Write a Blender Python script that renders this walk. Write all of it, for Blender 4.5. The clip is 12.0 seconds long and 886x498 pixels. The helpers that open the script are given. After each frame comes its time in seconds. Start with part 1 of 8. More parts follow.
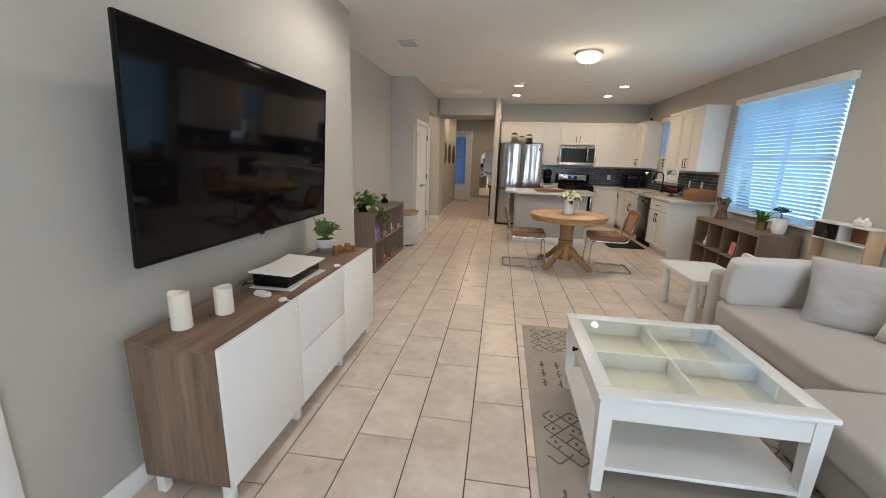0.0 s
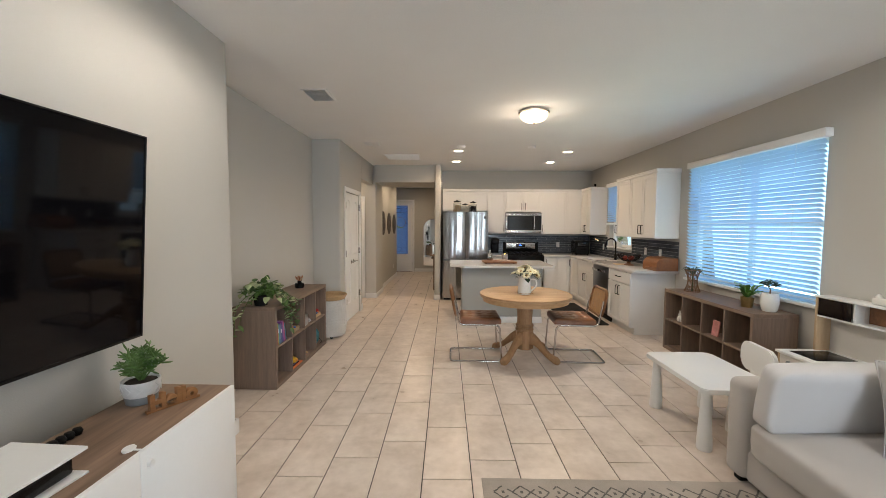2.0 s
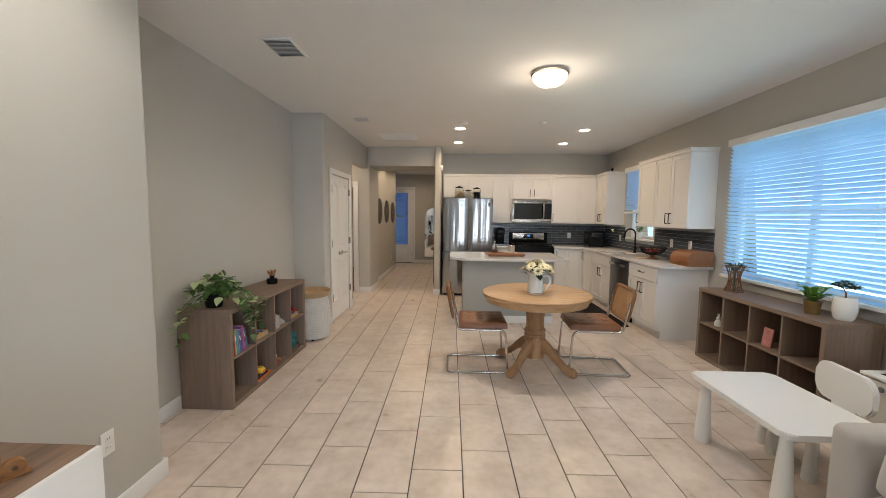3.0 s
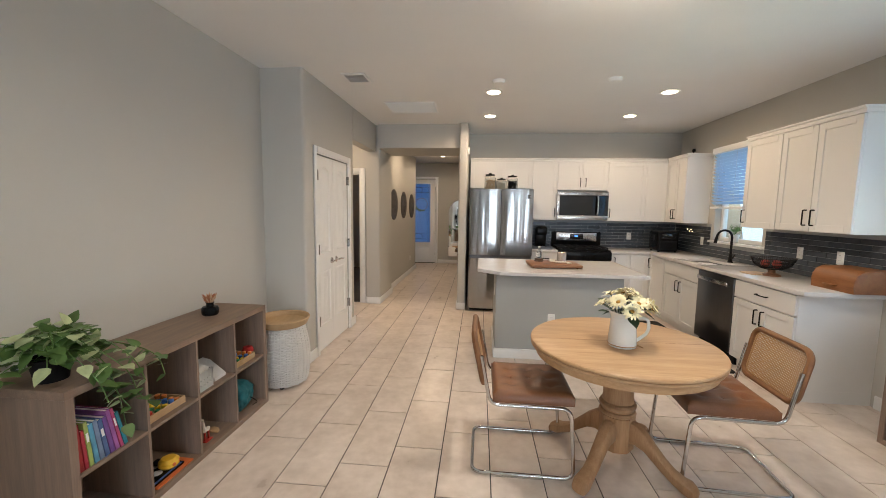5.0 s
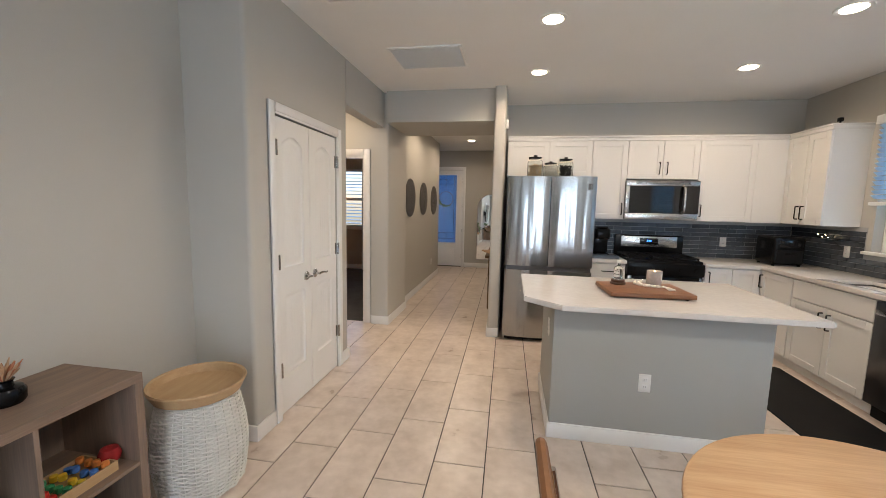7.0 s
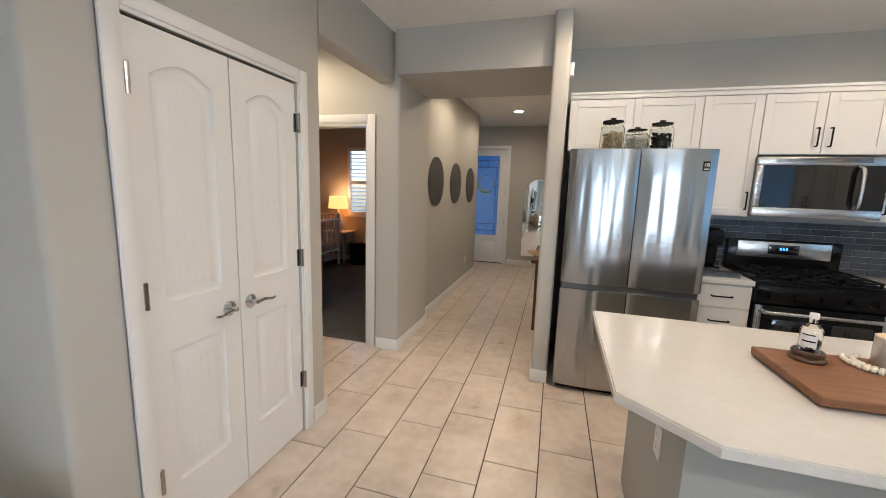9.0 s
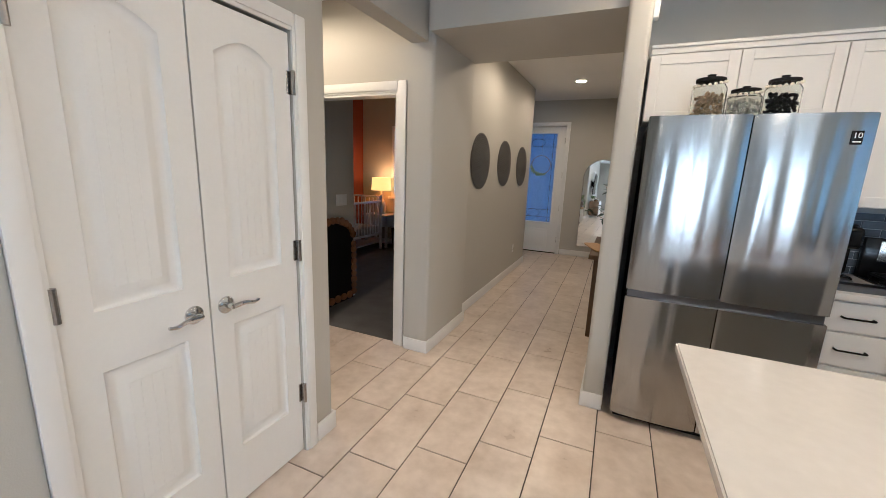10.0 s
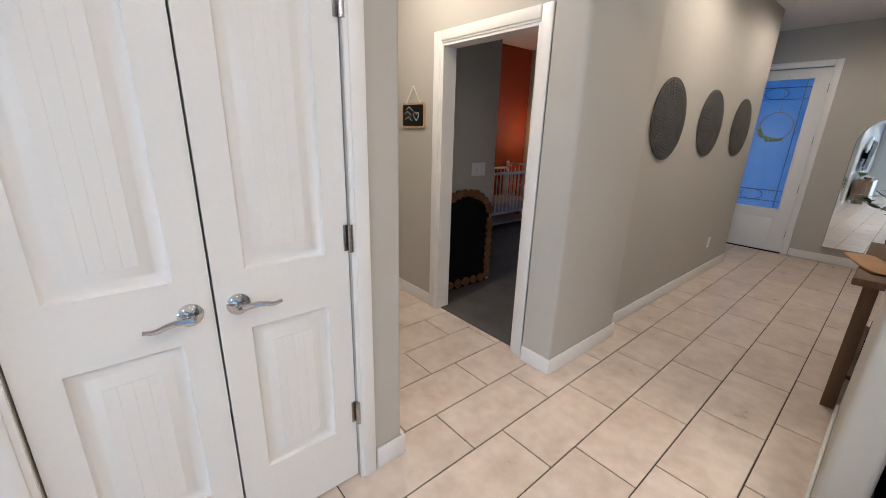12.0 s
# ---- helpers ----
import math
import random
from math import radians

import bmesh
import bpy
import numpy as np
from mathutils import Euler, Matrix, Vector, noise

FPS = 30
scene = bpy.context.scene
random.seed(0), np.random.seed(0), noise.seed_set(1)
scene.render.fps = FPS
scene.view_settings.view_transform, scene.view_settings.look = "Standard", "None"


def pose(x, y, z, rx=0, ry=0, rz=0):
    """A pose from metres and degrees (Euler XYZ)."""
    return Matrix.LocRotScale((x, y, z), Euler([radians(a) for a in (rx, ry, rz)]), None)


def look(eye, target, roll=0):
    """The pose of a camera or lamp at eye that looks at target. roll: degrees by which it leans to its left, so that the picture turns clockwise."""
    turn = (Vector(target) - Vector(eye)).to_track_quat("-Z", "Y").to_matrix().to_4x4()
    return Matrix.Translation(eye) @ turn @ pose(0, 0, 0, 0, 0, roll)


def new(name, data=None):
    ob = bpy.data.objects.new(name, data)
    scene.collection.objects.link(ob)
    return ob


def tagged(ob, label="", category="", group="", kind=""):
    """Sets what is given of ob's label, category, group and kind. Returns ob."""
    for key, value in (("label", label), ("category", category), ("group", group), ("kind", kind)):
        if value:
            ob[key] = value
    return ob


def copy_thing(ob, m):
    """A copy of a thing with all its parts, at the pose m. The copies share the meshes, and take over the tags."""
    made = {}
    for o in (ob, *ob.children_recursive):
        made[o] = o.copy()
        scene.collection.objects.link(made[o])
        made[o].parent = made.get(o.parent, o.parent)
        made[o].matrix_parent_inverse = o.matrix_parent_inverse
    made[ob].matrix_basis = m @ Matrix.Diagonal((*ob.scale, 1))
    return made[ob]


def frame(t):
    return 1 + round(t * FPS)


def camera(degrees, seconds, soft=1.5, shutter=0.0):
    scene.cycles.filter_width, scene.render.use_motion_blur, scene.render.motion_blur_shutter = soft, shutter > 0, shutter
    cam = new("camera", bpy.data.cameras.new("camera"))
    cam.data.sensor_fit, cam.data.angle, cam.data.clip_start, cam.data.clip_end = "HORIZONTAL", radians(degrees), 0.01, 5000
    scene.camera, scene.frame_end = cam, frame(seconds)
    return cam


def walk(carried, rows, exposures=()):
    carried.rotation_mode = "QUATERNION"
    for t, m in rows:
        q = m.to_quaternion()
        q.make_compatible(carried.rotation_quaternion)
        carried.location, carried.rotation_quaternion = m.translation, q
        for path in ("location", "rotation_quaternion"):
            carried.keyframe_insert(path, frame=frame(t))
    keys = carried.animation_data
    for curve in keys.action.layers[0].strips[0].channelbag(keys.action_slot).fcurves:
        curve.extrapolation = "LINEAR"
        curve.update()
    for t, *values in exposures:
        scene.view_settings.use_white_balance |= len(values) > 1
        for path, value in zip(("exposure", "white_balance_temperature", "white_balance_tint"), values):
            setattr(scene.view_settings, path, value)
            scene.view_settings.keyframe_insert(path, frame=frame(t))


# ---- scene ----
cam = camera(97.6, 12.0, soft=0.8)
PATH = [
    (0, (1.545, 1.744, 1.447), (1.259, 3.671, 0.991), 1.6),
    (0.5, (1.562, 1.915, 1.470), (1.384, 3.879, 1.133), 1.3),
    (1, (1.622, 2.182, 1.478), (1.508, 4.168, 1.272), 0.9),
    (1.5, (1.637, 2.461, 1.472), (1.565, 4.456, 1.351), 0.5),
    (2, (1.594, 2.828, 1.511), (1.557, 4.824, 1.393), 0.3),
    (2.5, (1.642, 3.172, 1.485), (1.597, 5.167, 1.346), 0.5),
    (3, (1.665, 3.519, 1.473), (1.604, 5.511, 1.305), 0.6),
    (5, (1.633, 4.978, 1.507), (1.434, 6.957, 1.301), 0.8),
    (5.5, (1.608, 5.326, 1.487), (1.364, 7.299, 1.273), 1.0),
    (6, (1.616, 5.683, 1.499), (1.32, 7.648, 1.269), 1.1),
    (6.5, (1.565, 6.045, 1.483), (1.244, 8.007, 1.259), 1.2),
    (8.5, (1.373, 7.413, 1.481), (0.904, 9.337, 1.204), 1.5),
    (9, (1.396, 7.71, 1.496), (0.838, 9.606, 1.188), 1.8),
    (9.5, (1.376, 7.972, 1.473), (0.714, 9.827, 1.124), 1.9),
    (10, (1.356, 8.224, 1.483), (0.553, 10.011, 1.079), 2.2),
    (10.5, (1.369, 8.448, 1.478), (0.387, 10.131, 1.025), 2.1),
    (11, (1.382, 8.647, 1.474), (0.225, 10.198, 0.968), 2.1),
    (11.5, (1.333, 8.815, 1.447), (0.008, 10.214, 0.908), 1.8),
    (12, (1.225, 8.969, 1.458), (-0.233, 10.206, 0.870), 1.7),
]
EXPOSURES = [(0, 0.0, 6000, 10), (1.0, 0.06, 6000, 10), (2.5, 0.08, 6000, 10), (3.2, 0.06, 5960, 10), (5, 0.30, 5900, 10), (6.5, 0.32, 5720, 10), (8.5, 0.38, 5520, 8), (10.5, 0.40, 5210, 8), (12.0, 0.58, 4980, 9)]
walk(cam, [(t, look(eye, target, roll)) for t, eye, target, roll in PATH], EXPOSURES)

# ---------- world and light ----------
world = bpy.data.worlds.new("world")
scene.world = world
world.use_nodes = True
wn = world.node_tree
sky = wn.nodes.new("ShaderNodeTexSky")
sky.sky_type = "NISHITA"
sky.sun_disc = False
sky.sun_elevation = radians(52)
sky.sun_rotation = radians(-30)
wn.links.new(sky.outputs[0], wn.nodes["Background"].inputs[0])
wn.nodes["Background"].inputs[1].default_value = 0.12

sun_data = bpy.data.lights.new("sun", "SUN")
sun_data.energy, sun_data.angle, sun_data.color = 3.0, radians(0.5), (1.0, 0.95, 0.88)
sun = new("sun", sun_data)
sun.matrix_world = look((0, 0, 20), (2.5, -4.5, 11.5))


def area_lamp(name, eye, target, w, h, watts, color):
    d = bpy.data.lights.new(name, "AREA")
    d.shape, d.size, d.size_y, d.energy, d.color = "RECTANGLE", w, h, watts, color
    ob = new(name, d)
    ob.matrix_world = look(eye, target)
    return ob


def spot_lamp(name, at, watts, color, cone=172, size=0.05):
    d = bpy.data.lights.new(name, "SPOT")
    d.energy, d.color, d.spot_size, d.spot_blend, d.shadow_soft_size = watts, color, radians(cone), 0.45, size
    ob = new(name, d)
    ob.matrix_world = look(at, (at[0], at[1] + 0.0001, at[2] - 1))
    return ob


WARM = (1.0, 0.71, 0.44)
SOFT = (1.0, 0.87, 0.72)
DAY = (0.80, 0.90, 1.0)
SKYBLUE = (0.50, 0.76, 1.0)
area_lamp("daylight_window_main", (5.02, 7.06, 1.6), (4.0, 7.06, 1.5), 1.85, 1.5, 14, SKYBLUE)
area_lamp("daylight_lawn", (5.45, 7.06, 0.55), (4.2, 7.06, 2.3), 1.8, 0.8, 30, (0.80, 1.0, 0.80))
area_lamp("daylight_window_sink", (5.02, 10.06, 1.75), (4.0, 10.06, 1.6), 0.95, 1.25, 4.5, SKYBLUE)
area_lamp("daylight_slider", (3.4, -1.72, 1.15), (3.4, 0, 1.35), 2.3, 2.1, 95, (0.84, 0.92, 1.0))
area_lamp("daylight_front_door", (-0.14, 15.82, 1.38), (-0.14, 14, 1.38), 0.72, 1.7, 0.65, (0.15, 0.40, 0.92))
area_lamp("daylight_bedroom", (-2.085, 14.80, 1.575), (-2.085, 13, 1.575), 1.15, 1.40, 7.0, (0.30, 0.60, 1.0))

# ---------- materials ----------


def material(name, base, rough=0.5, metal=0.0, vary=0.08, fine=60.0, coarse=3.0, bump=0.05, stretch=(1, 1, 1), dark=None,
             per_object=0.0, spec=0.5, coat=0.0, transmission=0.0, ior=1.45, emit=0.0, sheen=0.0, rough_vary=0.08):
    m = bpy.data.materials.new(name)
    m.use_nodes = True
    nt = m.node_tree
    b = nt.nodes["Principled BSDF"]
    b.inputs["Roughness"].default_value = rough
    b.inputs["Metallic"].default_value = metal
    b.inputs["Specular IOR Level"].default_value = spec
    b.inputs["Coat Weight"].default_value = coat
    b.inputs["Transmission Weight"].default_value = transmission
    b.inputs["IOR"].default_value = ior
    b.inputs["Sheen Weight"].default_value = sheen
    base = tuple(base)
    tc = nt.nodes.new("ShaderNodeTexCoord")
    mp = nt.nodes.new("ShaderNodeMapping")
    mp.inputs["Scale"].default_value = stretch
    nt.links.new(tc.outputs["Object"], mp.inputs["Vector"])
    src = mp.outputs[0]
    info = nt.nodes.new("ShaderNodeObjectInfo")
    if per_object:
        sh = nt.nodes.new("ShaderNodeVectorMath")
        sh.operation = "SCALE"
        sh.inputs[0].default_value = (13.0, 7.0, 5.0)
        nt.links.new(info.outputs["Random"], sh.inputs["Scale"])
        ad = nt.nodes.new("ShaderNodeVectorMath")
        nt.links.new(src, ad.inputs[0])
        nt.links.new(sh.outputs[0], ad.inputs[1])
        src = ad.outputs[0]
    n1 = nt.nodes.new("ShaderNodeTexNoise")
    n1.inputs["Scale"].default_value = fine
    n1.inputs["Detail"].default_value = 4
    n2 = nt.nodes.new("ShaderNodeTexNoise")
    n2.inputs["Scale"].default_value = coarse
    n2.inputs["Detail"].default_value = 6
    nt.links.new(src, n1.inputs["Vector"])
    nt.links.new(src, n2.inputs["Vector"])
    ad2 = nt.nodes.new("ShaderNodeMath")
    ad2.operation = "MULTIPLY_ADD"
    ad2.inputs[1].default_value = 0.4
    nt.links.new(n1.outputs[0], ad2.inputs[0])
    sc = nt.nodes.new("ShaderNodeMath")
    sc.operation = "MULTIPLY"
    sc.inputs[1].default_value = 0.6
    nt.links.new(n2.outputs[0], sc.inputs[0])
    nt.links.new(sc.outputs[0], ad2.inputs[2])
    ramp = nt.nodes.new("ShaderNodeMapRange")
    ramp.inputs[1].default_value, ramp.inputs[2].default_value = 0.32, 0.68
    nt.links.new(ad2.outputs[0], ramp.inputs[0])
    lo = dark if dark else tuple(c * (1 - vary) for c in base)
    hi = tuple(min(1, c * (1 + vary)) for c in base) if not dark else base
    mix = nt.nodes.new("ShaderNodeMix")
    mix.data_type = "RGBA"
    mix.inputs[6].default_value = (*lo, 1)
    mix.inputs[7].default_value = (*hi, 1)
    nt.links.new(ramp.outputs[0], mix.inputs[0])
    col = mix.outputs[2]
    if per_object:
        hsv = nt.nodes.new("ShaderNodeHueSaturation")
        mr = nt.nodes.new("ShaderNodeMapRange")
        mr.inputs[3].default_value, mr.inputs[4].default_value = 1 - per_object, 1 + per_object
        nt.links.new(info.outputs["Random"], mr.inputs[0])
        nt.links.new(mr.outputs[0], hsv.inputs["Value"])
        nt.links.new(col, hsv.inputs["Color"])
        col = hsv.outputs[0]
    nt.links.new(col, b.inputs["Base Color"])
    if rough_vary:
        rr = nt.nodes.new("ShaderNodeMapRange")
        rr.inputs[3].default_value, rr.inputs[4].default_value = max(0.02, rough - rough_vary), min(1, rough + rough_vary)
        nt.links.new(ad2.outputs[0], rr.inputs[0])
        nt.links.new(rr.outputs[0], b.inputs["Roughness"])
    if bump:
        bp = nt.nodes.new("ShaderNodeBump")
        bp.inputs["Strength"].default_value = bump
        bp.inputs["Distance"].default_value = 0.004
        nt.links.new(n1.outputs[0], bp.inputs["Height"])
        nt.links.new(bp.outputs[0], b.inputs["Normal"])
    if emit:
        b.inputs["Emission Color"].default_value = (*base, 1)
        b.inputs["Emission Strength"].default_value = emit
    return m


M_WALL = material("greige wall paint", (0.500, 0.488, 0.450), 0.75, vary=0.025, fine=220, coarse=1.2, bump=0.18)
M_CEIL = material("ceiling paint", (0.82, 0.82, 0.81), 0.9, vary=0.02, fine=90, coarse=2, bump=0.35)
M_TRIM = material("white trim paint", (0.80, 0.80, 0.79), 0.35, vary=0.015, fine=40, coarse=2, bump=0.03)
M_DOOR = material("white door paint", (0.80, 0.80, 0.785), 0.38, vary=0.02, fine=70, coarse=2, bump=0.06)
M_GROUT = material("grout", (0.095, 0.082, 0.072), 0.9, vary=0.15, fine=120, coarse=6, bump=0.2)
M_TILE = material("beige porcelain tile", (0.78, 0.685, 0.60), 0.30, vary=0.07, fine=16, coarse=4.5, bump=0.02, per_object=0.04, dark=(0.57, 0.475, 0.395))
M_CAB = material("white cabinet lacquer", (0.73, 0.72, 0.70), 0.4, vary=0.015, fine=60, coarse=2, bump=0.03)
M_QUARTZ = material("white quartz", (0.68, 0.655, 0.625), 0.16, vary=0.03, fine=30, coarse=2.2, bump=0.0, dark=(0.61, 0.585, 0.555))
M_ISLAND = material("grey island paint", (0.385, 0.395, 0.380), 0.7, vary=0.03, fine=220, coarse=1.5, bump=0.15)
M_SPLASH = material("slate blue glazed tile", (0.082, 0.094, 0.110), 0.18, vary=0.25, fine=40, coarse=9, bump=0.03, per_object=0.22)
M_SPLASH_GROUT = material("pale tile grout", (0.40, 0.41, 0.42), 0.9, vary=0.1)
M_STEEL = material("brushed stainless steel", (0.47, 0.46, 0.45), 0.20, 1.0, vary=0.05, fine=90, coarse=4, bump=0.015, stretch=(1, 1, 0.03), rough_vary=0.05)
M_STEEL_DARK = material("dark stainless steel", (0.16, 0.16, 0.165), 0.3, 1.0, vary=0.08, fine=90, coarse=3, bump=0.02, stretch=(1, 1, 0.05))
M_STEEL_LIGHT = material("satin bright steel", (0.54, 0.53, 0.51), 0.27, 1.0, vary=0.05, fine=90, coarse=4, bump=0.01, stretch=(0.05, 1, 1), rough_vary=0.05)
M_CHROME = material("chrome", (0.62, 0.62, 0.62), 0.06, 1.0, vary=0.02, bump=0, rough_vary=0.02)
M_NICKEL = material("satin nickel", (0.42, 0.40, 0.38), 0.22, 1.0, vary=0.05, bump=0)
M_BLACK = material("black enamel", (0.006, 0.006, 0.0065), 0.14, vary=0.2, bump=0.0, spec=0.22)
M_BLACK_MATT = material("matt black", (0.008, 0.008, 0.0085), 0.55, vary=0.2, bump=0.03, spec=0.16)
M_GLASS_BLACK = material("black glass", (0.006, 0.006, 0.007), 0.05, vary=0.1, bump=0, coat=0.5, rough_vary=0.02)
M_SCREEN = material("dark television panel", (0.003, 0.003, 0.004), 0.05, vary=0.1, bump=0, spec=0.28, rough_vary=0.03)
M_GLASS = material("clear glass", (0.94, 0.985, 0.975), 0.02, vary=0.01, bump=0, transmission=1.0, rough_vary=0.0)
M_MIRROR = material("mirror", (0.85, 0.87, 0.86), 0.02, 1.0, vary=0.01, bump=0, rough_vary=0.0)
M_WALNUT = material("grey walnut veneer", (0.29, 0.195, 0.132), 0.5, fine=12, coarse=2.6, bump=0.06, stretch=(5, 0.35, 5), dark=(0.105, 0.063, 0.040))
M_WALNUT_UP = material("grey walnut veneer upright", (0.285, 0.200, 0.138), 0.5, fine=12, coarse=2.6, bump=0.06, stretch=(5, 5, 0.35), dark=(0.105, 0.066, 0.044))
M_ASHWOOD = material("grey brown laminate", (0.262, 0.185, 0.132), 0.55, fine=26, coarse=5, bump=0.05, stretch=(7, 0.4, 7), dark=(0.165, 0.120, 0.092))
M_ASHWOOD_UP = material("grey brown laminate upright", (0.255, 0.184, 0.136), 0.55, fine=26, coarse=5, bump=0.05, stretch=(7, 7, 0.4), dark=(0.165, 0.122, 0.095))
M_OAK = material("golden oak", (0.56, 0.375, 0.205), 0.42, fine=16, coarse=2.2, bump=0.08, stretch=(0.7, 10, 10), dark=(0.385, 0.225, 0.105))
M_OAK_UP = material("weathered oak", (0.44, 0.265, 0.135), 0.55, fine=22, coarse=4, bump=0.08, stretch=(9, 9, 0.7), dark=(0.30, 0.165, 0.078))
M_LEATHER = material("brown leather", (0.185, 0.076, 0.030), 0.40, vary=0.25, fine=130, coarse=7, bump=0.12)
M_CANE = material("woven cane", (0.40, 0.235, 0.105), 0.6, vary=0.15, fine=200, coarse=8, bump=0.1)
M_CANE_FRAME = material("bentwood frame", (0.20, 0.092, 0.036), 0.45, vary=0.2, fine=40, coarse=6, bump=0.05)
M_WHITE = material("white plastic", (0.80, 0.80, 0.78), 0.4, vary=0.015, bump=0.02)
M_WHITE_PAINT = material("white furniture paint", (0.80, 0.81, 0.80), 0.33, vary=0.015, bump=0.03)
M_CREAM = material("cream tray lining", (0.70, 0.68, 0.575), 0.7, vary=0.02, bump=0.02)
M_SOFA = material("light grey linen", (0.50, 0.475, 0.45), 0.92, vary=0.05, fine=420, coarse=3, bump=0.5, sheen=0.2)
M_PILLOW = material("pale grey cushion cloth", (0.62, 0.605, 0.595), 0.92, vary=0.04, fine=420, coarse=4, bump=0.5, sheen=0.2)
M_PILLOW_DARK = material("grey cushion cloth", (0.46, 0.445, 0.435), 0.92, vary=0.05, fine=420, coarse=4, bump=0.5, sheen=0.2)
M_SLAT = material("white blind slat", (0.82, 0.84, 0.86), 0.5, vary=0.01, bump=0.02)
M_CARPET = material("dark grey carpet", (0.12, 0.115, 0.11), 1.0, vary=0.2, fine=300, coarse=5, bump=1.0)
M_RED = material("terracotta accent paint", (0.30, 0.058, 0.022), 0.75, vary=0.04, fine=200, bump=0.15)


def translucent(mat, amount, color):
    """Lets part of the light through a thin sheet."""
    nt = mat.node_tree
    b, out = nt.nodes["Principled BSDF"], nt.nodes["Material Output"]
    t, mx = nt.nodes.new("ShaderNodeBsdfTranslucent"), nt.nodes.new("ShaderNodeMixShader")
    t.inputs[0].default_value = (*color, 1)
    mx.inputs[0].default_value = amount
    nt.links.new(b.outputs[0], mx.inputs[1])
    nt.links.new(t.outputs[0], mx.inputs[2])
    nt.links.new(mx.outputs[0], out.inputs[0])


def waves(mat, scale, stretch, strength, distance):
    """A slow waviness of sheet metal on top of the grain."""
    nt = mat.node_tree
    b = nt.nodes["Principled BSDF"]
    tc, mp = nt.nodes.new("ShaderNodeTexCoord"), nt.nodes.new("ShaderNodeMapping")
    mp.inputs["Scale"].default_value = stretch
    n, bp = nt.nodes.new("ShaderNodeTexNoise"), nt.nodes.new("ShaderNodeBump")
    n.inputs["Scale"].default_value, n.inputs["Detail"].default_value = scale, 0.5
    bp.inputs["Strength"].default_value, bp.inputs["Distance"].default_value = strength, distance
    nt.links.new(tc.outputs["Object"], mp.inputs["Vector"])
    nt.links.new(mp.outputs[0], n.inputs["Vector"])
    nt.links.new(n.outputs[0], bp.inputs["Height"])
    nt.links.new(bp.outputs[0], b.inputs["Normal"])


translucent(M_SLAT, 0.72, (0.66, 0.84, 1.0))
M_STEEL_DOOR = material("wavy brushed stainless steel", (0.40, 0.395, 0.385), 0.17, 1.0, vary=0.05, fine=90, coarse=4, bump=0.0, stretch=(1, 1, 0.03), rough_vary=0.04)
waves(M_STEEL_DOOR, 12.0, (1, 1, 0.07), 1.0, 0.009)

# ---------- mesh helpers ----------


